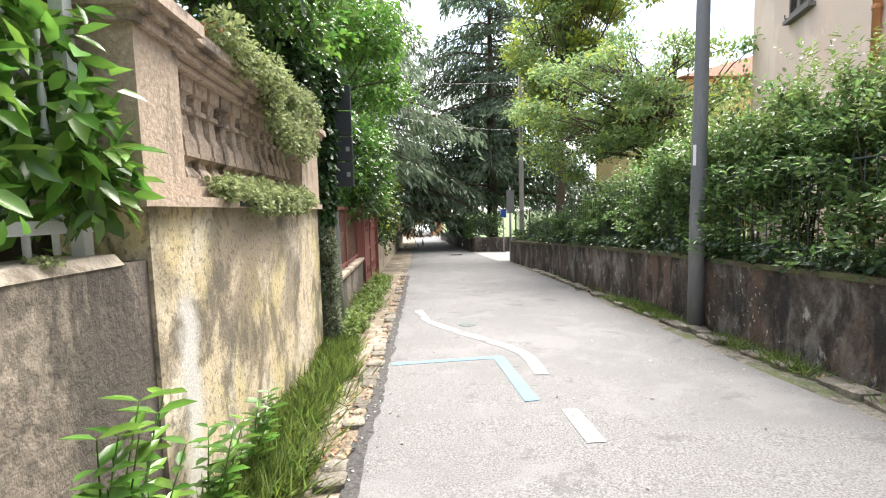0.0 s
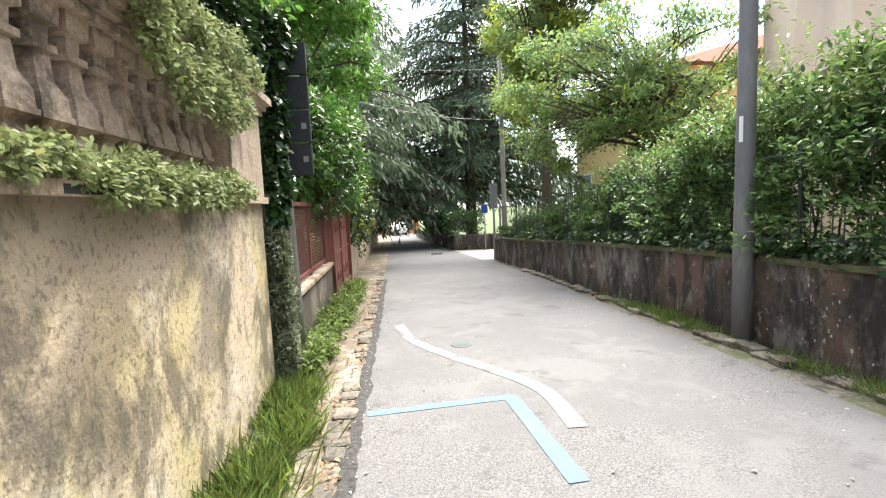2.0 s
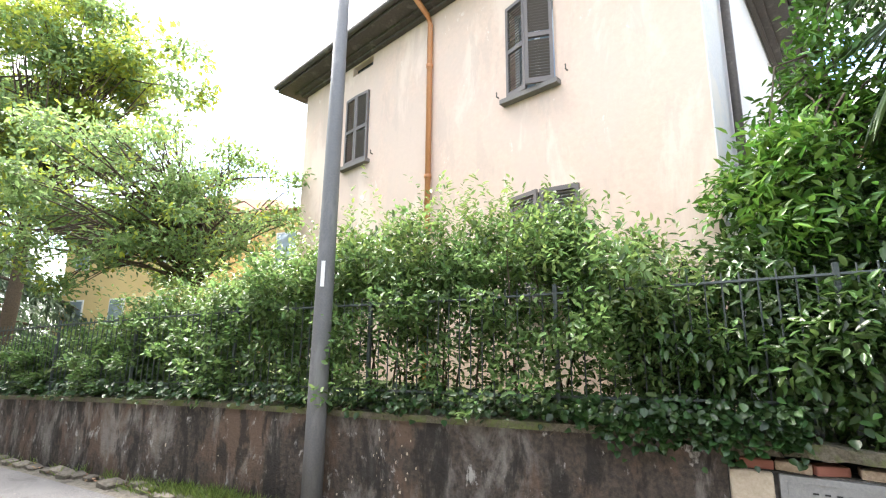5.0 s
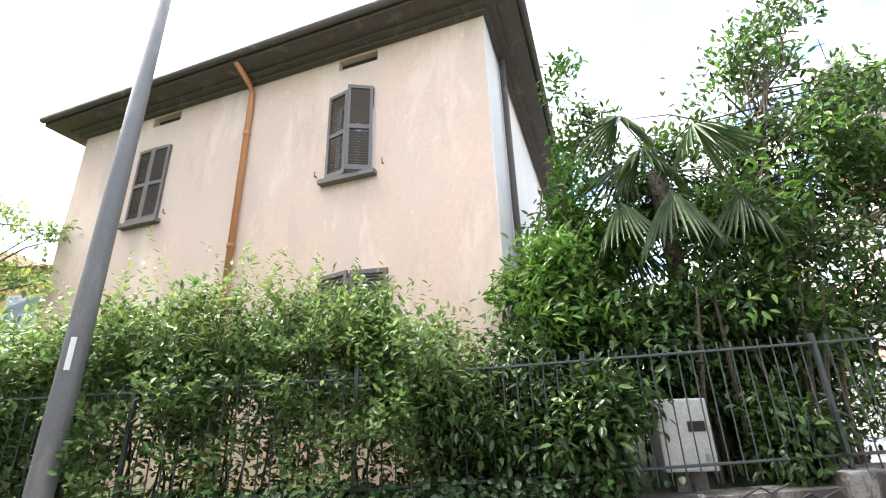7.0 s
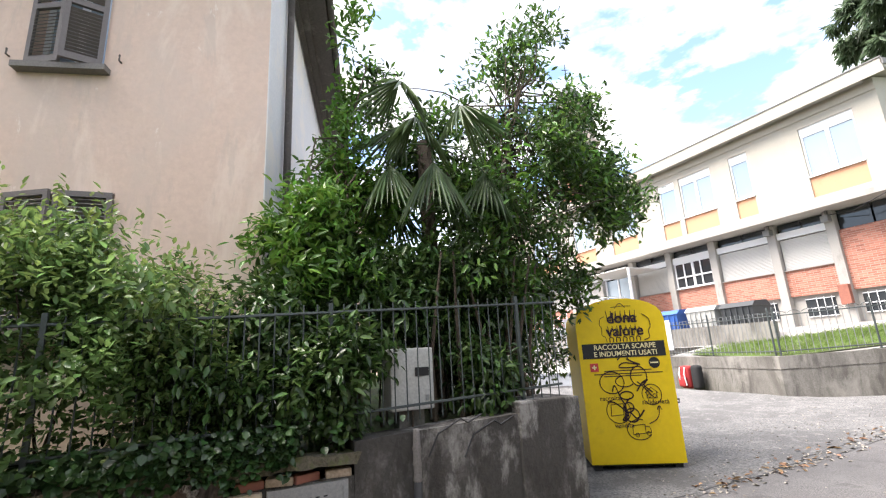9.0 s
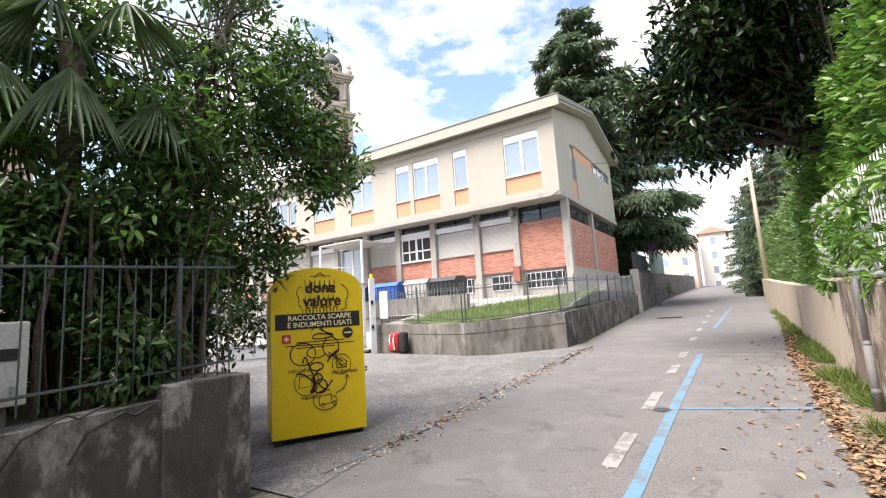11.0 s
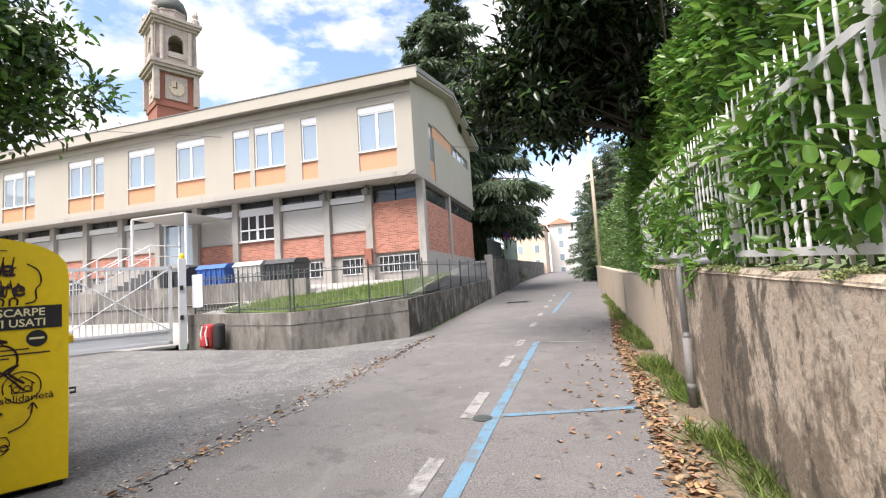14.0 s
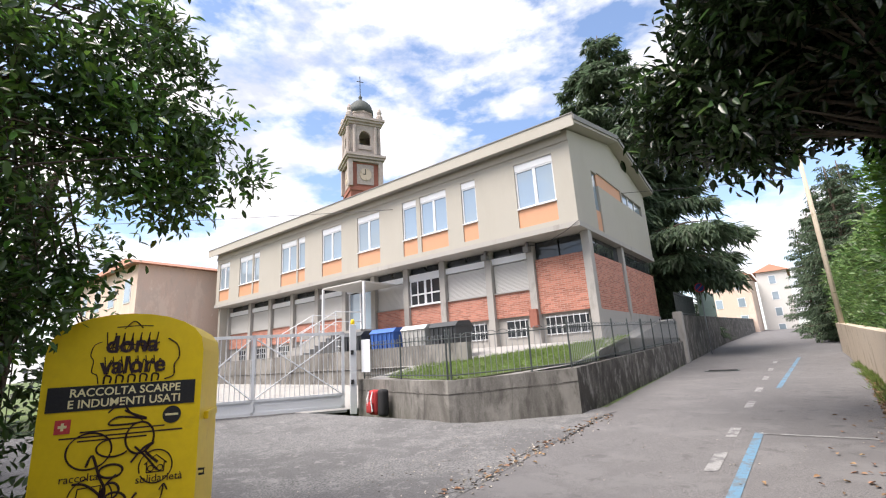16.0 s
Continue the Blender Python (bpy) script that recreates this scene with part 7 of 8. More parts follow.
drop = np.abs(rng.normal(size=n)) * np.where((yy > 2.0) & (yy < 3.3), 0.10, 0.04)
P = np.stack([np.array([xr(v) for v in yy]) + 0.13 + rng.normal(size=n) * 0.13 - drop * 0.4, yy, np.array([rtop(v) for v in yy]) + 0.05 - drop + rng.random(n) * 0.2], 1)
P[:, 0] = np.where(drop > 0.08, np.array([xr(v) for v in yy]) - 0.05 - rng.random(n) * 0.04, np.maximum(P[:, 0], np.array([xr(v) for v in yy]) - 0.07))
bm = BM()
q_ = random.Random(31)
for k in range(26):
    y_ = q_.uniform(2.2, 9)
    tube(bm, [(xr(y_) + 0.12, y_, rtop(y_) + 0.01), (xr(y_) + 0.0, y_ + q_.uniform(-.15, .15), rtop(y_) + 0.03), (xr(y_) - 0.045, y_ + q_.uniform(-.2, .2), rtop(y_) - q_.uniform(0.02, 0.16))], 0.004, 4, False)
tagged(part("stem", bm, M_BARK, iv, "thin creeping stems"), kind="stuff")
part("trail", leaf_data("trail", P, np.stack([-np.ones(n), rng.normal(size=n), rng.normal(size=n) * .5 - .4], 1), unit(n) * 0.5 + np.array([-0.5, 0, 0.7]), 0.065, 0.055, L_IVY), None, iv)
# bank of soil inside the garden
bm = BM()
rows = []
for y in np.linspace(-1, 17.6, 10):
    rows.append([bm.verts.new((x, y, rtop(y) - dz)) for x, dz in ((xr(y) + 0.29, 0.08), (6, 0.0), (12, -0.2))])
for r0, r1 in zip(rows, rows[1:]):
    for k in range(2):
        bm.faces.new((r0[k], r0[k + 1], r1[k + 1], r1[k]))
solo("ground", bm, M_FIELD, "raised garden soil behind the dark wall", "ground", "structure")

# laurel bush and tree group at the garden's end
tree("dark laurel bush beside the railing", (4.7, 1.6, 0.9), [(0, 0, 0), (0.05, 0.05, 0.8), (0, 0.1, 1.4)], [0.04, 0.03, 0.02],
     [(0, 0.35, 1.0, 0.55, 0.75, 0.75), (0.2, -0.3, 1.3, 0.6, 0.7, 0.8), (0.3, 0.0, 1.9, 0.5, 0.6, 0.5)], 8500, 0.105, 0.04, L_LAURELD, limb=0.02, name="laurel_bush", droop=0.3)
# lighter second leaves put sunlit highlights into the crown's colour
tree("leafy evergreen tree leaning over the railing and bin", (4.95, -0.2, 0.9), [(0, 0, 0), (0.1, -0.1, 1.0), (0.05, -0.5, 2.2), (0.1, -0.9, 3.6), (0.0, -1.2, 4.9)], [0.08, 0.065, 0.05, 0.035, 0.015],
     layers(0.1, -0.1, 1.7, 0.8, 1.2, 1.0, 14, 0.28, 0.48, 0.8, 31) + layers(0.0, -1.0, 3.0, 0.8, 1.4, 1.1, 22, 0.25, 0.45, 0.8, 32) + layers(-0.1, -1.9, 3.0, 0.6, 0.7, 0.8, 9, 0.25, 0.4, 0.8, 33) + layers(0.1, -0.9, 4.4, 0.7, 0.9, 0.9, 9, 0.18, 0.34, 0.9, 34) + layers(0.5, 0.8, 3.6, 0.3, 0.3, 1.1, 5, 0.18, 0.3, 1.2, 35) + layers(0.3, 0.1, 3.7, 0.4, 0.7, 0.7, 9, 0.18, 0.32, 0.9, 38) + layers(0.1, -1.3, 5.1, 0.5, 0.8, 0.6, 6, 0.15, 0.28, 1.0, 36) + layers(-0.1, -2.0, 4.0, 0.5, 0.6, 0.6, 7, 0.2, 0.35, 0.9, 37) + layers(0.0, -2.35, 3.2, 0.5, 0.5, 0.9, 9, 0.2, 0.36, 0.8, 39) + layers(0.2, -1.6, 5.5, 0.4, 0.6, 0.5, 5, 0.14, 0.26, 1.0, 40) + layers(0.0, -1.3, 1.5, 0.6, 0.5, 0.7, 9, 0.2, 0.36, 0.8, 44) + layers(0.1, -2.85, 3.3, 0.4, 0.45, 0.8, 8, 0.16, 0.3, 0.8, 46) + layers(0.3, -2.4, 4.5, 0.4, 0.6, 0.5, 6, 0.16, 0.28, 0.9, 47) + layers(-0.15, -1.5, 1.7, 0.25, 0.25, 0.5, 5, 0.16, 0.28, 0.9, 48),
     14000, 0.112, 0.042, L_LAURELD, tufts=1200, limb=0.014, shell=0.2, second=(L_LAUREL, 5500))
tree("dense dark shrub behind the yellow bin", (6.6, -1.9, 0.0), [(0, 0, 0), (0, 0.1, 1.4), (0, 0, 3.0), (-0.2, -0.2, 4.6)], [0.09, 0.08, 0.06, 0.02],
     layers(0.3, 0.1, 1.6, 1.2, 1.1, 1.5, 24, 0.28, 0.55, 0.8, 51) + layers(0.2, 0.0, 3.6, 1.1, 1.1, 1.4, 15, 0.22, 0.42, 0.7, 52) + layers(1.4, 1.0, 3.2, 1.2, 1.1, 2.2, 13, 0.25, 0.5, 0.7, 53), 9000, 0.115, 0.042, L_LAURELD, tufts=1150, limb=0.02, shell=0.2)
tree("dark tangled shrub in the garden corner", (5.75, -0.45, 0.7), [(0, 0, 0), (0.05, 0.05, 1.0), (0, 0, 2.2)], [0.06, 0.05, 0.02],
     layers(0.0, 0.1, 1.3, 0.55, 1.1, 1.0, 34, 0.25, 0.45, 0.9, 55), 12000, 0.1, 0.045, L_IVY, limb=0.02, shell=0.2, name="shrub")
tree("tall shrub with light leaves against the house corner", (5.2, 1.1, 0.9), [(0, 0, 0), (0.0, 0.1, 1.2), (0.1, 0.1, 2.4), (0.1, 0.1, 3.9)], [0.05, 0.04, 0.03, 0.01],
     layers(-0.3, 0.55, 1.7, 0.5, 0.75, 0.85, 16, 0.2, 0.36, 0.8, 57) + layers(0.0, 0.1, 2.4, 0.5, 0.5, 0.8, 8, 0.2, 0.34, 0.9, 58) + [(0.1, 0.1, 3.1, 0.3, 0.26, 0.7), (0.15, 0.05, 4.0, 0.2, 0.18, 0.6), (0.1, 0.0, 4.9, 0.18, 0.18, 0.6)], 8500, 0.11, 0.042, L_LAUREL, tufts=240, limb=0.015)
und = thing("undergrowth", "dark shrubs and ferns at the foot of the railing", "shrub")
for c in ((4.35, -0.1), (4.2, 1.45), (4.25, 1.9), (4.3, 2.5)):
    part("clump", blob_leaves("clump", layers(c[0], c[1], 1.45, 0.2, 0.35, 0.4, 6, 0.12, 0.25, 0.9, int(c[1] * 10)), 1500, 0.1, 0.042, L_LAURELD, 0.2, 0.3, 120), None, und)
bm = BM()
q_ = random.Random(21)
for k in range(16):
    x_, y_ = q_.uniform(4.35, 5.1), q_.uniform(-0.75, 0.65)
    tube(bm, [(x_, y_, 0.8), (x_ + q_.uniform(-.1, .1), y_ + q_.uniform(-.12, .12), 1.6), (x_ + q_.uniform(-.2, .2), y_ + q_.uniform(-.45, .2), 2.7)], [0.03, 0.022, 0.012], 6, False)
tagged(part("stem", bm, M_BARK, und, "dark bare stems"), kind="stuff")
for c in ((4.75, 0.35), (4.8, -0.25), (4.75, 0.9)):
    part("clump", blob_leaves("clump", layers(c[0], c[1], 2.15, 0.25, 0.35, 0.55, 9, 0.14, 0.28, 0.9, int(c[1] * 10) + 70), 1700, 0.11, 0.042, L_LAURELD, 0.2, 0.3, 130), None, und)
# palm
pm = thing("fan_palm", "fan palm with drooping leaves among the shrubs", "palm", pose(5.1, 0.2, 0.9))
bm = BM()
tube(bm, [(0, 0, 0), (0.02, 0, 1.6), (0, 0.02, 3.45)], [0.10, 0.09, 0.11], 10)
part("trunk", bm, M_BARK, pm, smooth=True)
rr = random.Random(12)
for k in range(17):
    a = k * 2.4
    up = rr.uniform(-0.6, 0.9)
    d = Vector((math.cos(a), math.sin(a), up)).normalized()
    r0 = Vector((-0.1, 0, 3.4))
    ln = rr.uniform(0.5, 0.9)
    hub = r0 + d * ln + Vector((0, 0, -0.15 * (1 - up)))
    bm = BM()
    tube(bm, [r0, r0 + d * ln * 0.6 + Vector((0, 0, 0.04)), hub], 0.01, 5)
    stalk = part("stalk", bm, L_PALM, pm)
    side = d.cross(Vector((0, 0, 1))).normalized()
    upv = side.cross(d)
    nb = 22
    Pp, Aa, Nn = [], [], []
    for q in range(nb):
        t_ = radians(-120 + 240 * q / (nb - 1))
        dirv = d * math.cos(t_) + side * math.sin(t_) + Vector((0, 0, -0.95 - 0.4 * abs(math.sin(t_))))
        Pp.append(hub); Aa.append(dirv); Nn.append(upv)
    part("fan", leaf_data("fan", np.array(Pp), np.array(Aa), np.array(Nn), 0.74, 0.036, L_PALM, 0.4, 0.2), None, pm)
wb = thing("white_utility_cabinet", "pale grey cabinet behind the railing", "utility cabinet")
bm = BM(); box(bm, 4.17, 4.42, 0.67, 1.10, 1.12, 1.68); bevel(bm, 0.015); part("body", bm, M_BINWHITE, wb)
bm = BM(); box(bm, 4.162, 4.169, 0.72, 0.86, 1.42, 1.50); part("label_plate", bm, M_BLACK, wb)
bm = BM(); box(bm, 4.155, 4.169, 0.73, 0.76, 1.20, 1.25); part("lock", bm, M_GALV, wb)
bm = BM(); box(bm, 4.22, 4.37, 0.76, 1.01, 0.85, 1.119); part("plinth", bm, M_CONCRETE, wb)

# trees past the hedge on the right
tree("light green spreading tree in the garden", (7.0, 12.6, 0.6), [(0, 0, 0), (0.1, 0, 1.5), (-0.1, 0.1, 2.8), (-0.4, 0.1, 4.6)], [0.14, 0.12, 0.09, 0.03],
     layers(-0.9, 0.1, 3.9, 3.0, 2.9, 1.9, 62, 0.45, 0.95, 0.13, 41) + layers(-2.4, 1.2, 2.4, 1.2, 1.4, 0.8, 10, 0.4, 0.7, 0.16, 42),
     20000, 0.115, 0.05, L_LOCUST, tufts=2400, shell=0.0, limb=0.035, second=(L_YELLOW, 3000))
tree("tall tree with yellowing leaves beyond the garden", (6.2, 19.5, 0.1), [(0, 0, 0), (0.1, 0, 3), (0, 0.1, 6), (0.1, 0, 11)], [0.2, 0.17, 0.12, 0.04],
     layers(0, 0, 8.2, 2.6, 2.6, 4.4, 48, 0.6, 1.1, 0.45, 43) + layers(0.6, -3.4, 8.0, 1.8, 2.0, 2.4, 16, 0.5, 0.9, 0.3, 45), 15000, 0.17, 0.08, L_LOCUST, tufts=1200, shell=0.15, limb=0.04, second=(L_YELLOW, 11000))
tree("yellow green shrub behind the hedge", (8.2, 9.3, 0.6), [(0, 0, 0), (0, 0, 1.5), (0, 0, 2.6)], [0.06, 0.05, 0.03],
     [(0, 0, 2.2, 1.0, 1.3, 0.9), (-0.6, 1.0, 1.6, 0.9, 1.1, 0.8)], 6000, 0.12, 0.06, L_YELLOW, tufts=300, limb=0.02)
# cedars ahead
cedar("dark cedar with drooping boughs over the lane", (5.5, 33, -1), 21, 8.5, 28000, droop=0.42, low=0.18, seed=2)
cedar("dark cedar beside the lane", (-3.6, 29, -0.9), 19, 7.5, 20000, L_CEDARL, droop=0.4, low=0.14, seed=5)
cedar("grey green cedar in the garden", (-3.8, 20, -0.6), 15, 6.5, 17000, L_CEDARL, droop=0.32, low=0.3, seed=9)
cedar("dark conifer closing the lane's view", (7.5, 46, -1.3), 15, 5, 16000, droop=0.3, low=0.25, seed=11)
cedar("dark conifer closing the lane's view", (-5.5, 46, -1.3), 14, 4.5, 14000, droop=0.3, low=0.2, seed=12)
tree("bright leafy tree over the red gate", (-2.9, 13.0, -0.4), [(0, 0, 0), (0, 0, 3), (0.2, 0, 6.5)], [0.16, 0.13, 0.06],
     [(1.8, -1.5, 6.3, 1.2, 1.4, 0.6), (1.2, 0.5, 6.9, 1.4, 1.5, 0.7), (0.6, -2.5, 5.9, 1.2, 1.4, 0.6), (1.9, 1.2, 5.6, 1.0, 1.3, 0.5), (0.4, -4.5, 5.4, 1.2, 1.3, 0.6), (0.2, -0.5, 7.8, 1.6, 1.8, 0.8)], 15000, 0.15, 0.07, L_LAUREL, tufts=600, limb=0.05)
# clipped hedge past the side road
t = thing("hedge", "clipped dark hedge on the low wall", "hedge")
part("foliage", hedge_leaves("foliage", 23.8, 40, 2.75, 4.6, lambda y: zg(y) + 1.9, lambda y: zg(y) + 0.7, 14000, 0.12, 0.06, L_LAURELD, rough=0.08), None, t)
# left side: ivy, laurel, overhanging
t = thing("ivy", "dark ivy mass hanging over the wall end", "ivy")
part("leaves", blob_leaves("leaves", [(-1.45, 6.3, 2.4, 0.4, 0.7, 0.9), (-1.5, 5.75, 3.0, 0.45, 0.5, 0.6), (-1.55, 7.2, 2.2, 0.4, 0.7, 0.7), (-1.2, 6.1, 2.5, 0.16, 0.3, 0.75), (-1.18, 6.05, 1.8, 0.13, 0.3, 0.5), (-1.15, 6.2, 3.2, 0.22, 0.35, 0.35)], 10500, 0.085, 0.07, L_IVY, 0.6, 0.6), None, t)
# dark leaves added behind the balusters to deepen the shade in the gaps
part("leaves", blob_leaves("leaves", [(XL - 0.62, 2.7 + 0.4 * k, 2.0 + 0.1 * math.sin(k * 1.7), 0.18, 0.3, 0.4) for k in range(6)], 5200, 0.085, 0.07, L_IVY, 0.3, 0.5), None, t)
bm = BM()
q_ = random.Random(15)
for k in range(12):
    y_ = q_.uniform(5.75, 7.2)
    tube(bm, [(XL - 0.12, y_, 0.2), (XL - 0.08 + q_.uniform(-.05, .05), y_ + q_.uniform(-.1, .1), 1.3), (XL - 0.15 + q_.uniform(-.1, .1), y_ + q_.uniform(-.3, .3), 2.9)], [0.02, 0.014, 0.006], 5, False)
tagged(part("stem", bm, M_BARK, t, "woody climbing stems"), kind="stuff")
# dark inner leaves and lighter tips paint shade and light on this laurel
tree("laurel over the red gate, its lit leaf tips in lighter green", (-2.2, 10.4, -0.3), [(0, 0, 0), (0, 0, 1.5), (0.1, 0, 3.2)], [0.12, 0.1, 0.06],
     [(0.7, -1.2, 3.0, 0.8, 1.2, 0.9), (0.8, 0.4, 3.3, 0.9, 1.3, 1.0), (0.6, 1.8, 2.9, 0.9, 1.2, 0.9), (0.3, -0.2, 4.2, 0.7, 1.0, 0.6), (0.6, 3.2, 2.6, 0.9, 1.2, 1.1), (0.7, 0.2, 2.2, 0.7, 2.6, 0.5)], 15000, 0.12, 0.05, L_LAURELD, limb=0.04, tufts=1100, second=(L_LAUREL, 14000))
tree("ivy-covered trees along the pale wall", (-2.2, 17.0, -0.5), [(0, 0, 0), (0, 0, 2), (0, 0, 4.5)], [0.15, 0.12, 0.06],
     [(0.6, -2, 2.2, 0.8, 1.4, 1.5), (0.7, 0.5, 1.9, 0.8, 1.5, 1.3), (0.6, 3.5, 2.4, 0.9, 2.0, 1.5), (0.3, 8, 2.6, 1.2, 3.0, 1.7)], 16000, 0.15, 0.07, L_LAURELD, tufts=700, limb=0.03, second=(L_YELLOW, 3000))
# second leaves paint the lit outside of these branches in lighter green
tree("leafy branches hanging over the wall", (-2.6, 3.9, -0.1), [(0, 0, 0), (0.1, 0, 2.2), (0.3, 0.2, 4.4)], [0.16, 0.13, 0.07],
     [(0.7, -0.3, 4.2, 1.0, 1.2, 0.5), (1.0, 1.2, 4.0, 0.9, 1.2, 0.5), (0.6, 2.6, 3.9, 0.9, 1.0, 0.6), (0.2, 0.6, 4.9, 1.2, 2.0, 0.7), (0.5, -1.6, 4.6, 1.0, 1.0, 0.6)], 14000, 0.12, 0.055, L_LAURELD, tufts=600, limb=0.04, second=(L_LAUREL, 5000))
# sedum on the ledge and rail
t = thing("sedum", "pale green sedum clumps along the ledge and rail", "sedum")
part("ledge_clump", blob_leaves("ledge_clump", [(XL + 0.03, 2.85 + k * 0.18, 1.71 + 0.03 * math.sin(k * 2), 0.12, 0.15, 0.10) for k in range(13)] + [(XL + 0.07, 3.3 + k * 0.2, 1.62, 0.06, 0.12, 0.08) for k in range(8)], 6500, 0.034, 0.02, L_SEDUM, 0.2), None, t)
part("rail_clump", blob_leaves("rail_clump", [(XL + 0.05 + 0.04 * math.sin(k * 2.7), 3.0 + k * 0.15, 2.68 - 0.12 * abs(math.sin(k * 1.3)), 0.17, 0.18, 0.16) for k in range(16)] + [(XL + 0.11, 3.7 + 0.17 * k, 2.38 - 0.08 * (k % 3), 0.10, 0.14, 0.22) for k in range(8)], 10500, 0.036, 0.022, L_SEDUM, 0.2), None, t)
t = thing("rosemary_bush", "grey green rosemary bush at the wall's foot", "shrub")
part("leaves", blob_leaves("leaves", [(-1.17, 5.85, 0.15, 0.16, 0.25, 0.4), (-1.2, 5.95, 0.65, 0.19, 0.28, 0.5), (-1.18, 5.9, 1.1, 0.16, 0.25, 0.3)], 12000, 0.055, 0.015, L_HERB, 0.2), None, t)
bm = BM()
q_ = random.Random(16)
for k in range(14):
    y_ = 5.9 + q_.uniform(-0.12, 0.12)
    tube(bm, [(-1.15, y_, zg(5.9) - 0.03), (-1.16 + q_.uniform(-.06, .06), y_ + q_.uniform(-.1, .1), 0.5), (-1.17 + q_.uniform(-.12, .12), y_ + q_.uniform(-.18, .18), 1.25)], [0.012, 0.008, 0.004], 5, False)
tagged(part("stem", bm, M_BARK, t, "woody rosemary stems"), kind="stuff")
# laurel hedge behind the white fence
t = thing("hedge", "glossy cherry laurel hedge pushing through the white fence", "hedge")
part("foliage", hedge_leaves("foliage", -13, 1.95, -1.62, -2.5, lambda y: 4.5 - 0.05 * y, lambda y: fence_z(y) + 0.05, 32000, 0.13, 0.055, L_LAUREL, rough=0.14), None, t)
part("foliage", hedge_leaves("foliage", -11, 1.95, -1.34, -2.0, lambda y: 2.6 - 0.04 * y, lambda y: fence_z(y) + 0.1, 3400, 0.13, 0.055, L_LAUREL, rough=0.1), None, t)
# darker leaf copy set deeper, so the hedge's inner shade is in its colour
part("foliage", hedge_leaves("foliage", -13, 1.95, -1.75, -2.5, lambda y: 4.6 - 0.05 * y, lambda y: fence_z(y) + 0.02, 19000, 0.14, 0.06, L_LAURELD, rough=0.1), None, t)
part("foliage", blob_leaves("foliage", [(-1.3, 1.72, 2.0, 0.22, 0.3, 0.5), (-1.32, 1.2, 2.3, 0.2, 0.4, 0.6), (-1.3, 1.5, 2.8, 0.25, 0.5, 0.4), (-1.28, 0.8, 2.0, 0.2, 0.3, 0.4), (-1.25, 1.85, 1.75, 0.2, 0.2, 0.25)], 1500, 0.12, 0.055, L_LAUREL, 0.3, 0.3), None, t)
part("foliage", blob_leaves("foliage", [(-1.34, -2.3 - 0.9 * k, 1.95 + 0.35 * math.sin(k * 1.7), 0.2, 0.45, 0.35) for k in range(9)] + [(-1.36, -1.7 - 1.2 * k, 2.6, 0.2, 0.5, 0.3) for k in range(6)], 1900, 0.12, 0.055, L_LAUREL, 0.3, 0.3), None, t)
t = thing("hedge", "dense green hedge above the pale wall", "hedge")
for ya, yb in ((-40, -24), (-24, -12.5)):
    part("foliage", hedge_leaves("foliage", ya, yb, -1.85, -3.4, lambda y: 3.6 - 0.05 * y, lambda y: zg(y) + 1.1, 11000, 0.15, 0.07, L_PRIVET, rough=0.2), None, t)
# magnolia
# the lighter second leaves are painted highlights on the outer crown
tree("dark glossy magnolia overhanging the lane", (-2.6, -9.0, 0.3), [(0, 0, 0), (0.1, 0, 2.5), (0.5, 0, 4.6), (1.0, 0, 6.5)], [0.2, 0.17, 0.12, 0.05],
     layers(2.5, -0.3, 5.65, 1.6, 2.0, 1.3, 36, 0.4, 0.75, 0.6, 61) + layers(1.5, 0.2, 6.9, 1.9, 2.2, 1.0, 17, 0.5, 0.9, 0.6, 62) + layers(3.7, -0.8, 5.85, 0.8, 1.2, 0.8, 8, 0.3, 0.5, 0.6, 63) + layers(1.0, 0.0, 5.3, 0.8, 1.6, 1.0, 10, 0.4, 0.7, 0.6, 64),
     24000, 0.20, 0.08, L_MAGNOLIA, tufts=1500, limb=0.035, shell=0.2, second=(L_LAURELD, 2600))
# conifers behind the school and up the lane
cedar("tall dark cedar behind the school", (8.6, -34, 1), 25, 7.6, 80000, droop=0.24, low=0.2, seed=21)
cedar("dark cedar beside the lane wall", (9.6, -47, 1.3), 14, 4.2, 20000, droop=0.25, low=0.1, seed=22)
cedar("dark cypress row up the lane", (-4.2, -44, 1.3), 13, 3.0, 20000, droop=0.2, low=0.02, seed=23)
cedar("dark cypress row up the lane", (-4.8, -56, 1.6), 14, 3.2, 18000, droop=0.2, low=0.02, seed=24)
cedar("dark conifer by the lane", (-3.8, -34, 1.0), 8, 2.2, 14000, droop=0.2, low=0.02, seed=25)

cedar("dark conifer close beside the lane", (-3.2, -41, 1.2), 12, 2.7, 15000, droop=0.2, low=0.03, seed=26)
cedar("dark conifer close beside the lane", (-3.0, -52, 1.5), 13, 2.8, 14000, droop=0.2, low=0.03, seed=27)
cedar("dark conifer close beside the lane", (-2.6, -63, 1.8), 13, 2.8, 12000, droop=0.2, low=0.03, seed=28)
cedar("dark conifer close beside the lane", (-1.6, -78, 2.2), 14, 3.0, 12000, droop=0.2, low=0.03, seed=29)
tree("dark shrubs spilling over the lane wall", (8.0, -40, 1.2), [(0, 0, 0), (0, 0, 1.5), (0, 0, 3.4)], [0.1, 0.08, 0.05],
     layers(-0.2, 2.5, 3.2, 1.2, 4.5, 1.3, 26, 0.5, 0.9, 0.8, 81), 9000, 0.2, 0.075, L_CEDAR, tufts=700, limb=0.03, shell=0.2, name="shrub")

# ---- ground details ----
rr = random.Random(3)
spots = []
def edge_l(y):
    p = sorted(LEFT, key=lambda q: q[1])
    return float(np.interp(y, [q[1] for q in p], [q[0] for q in p]))
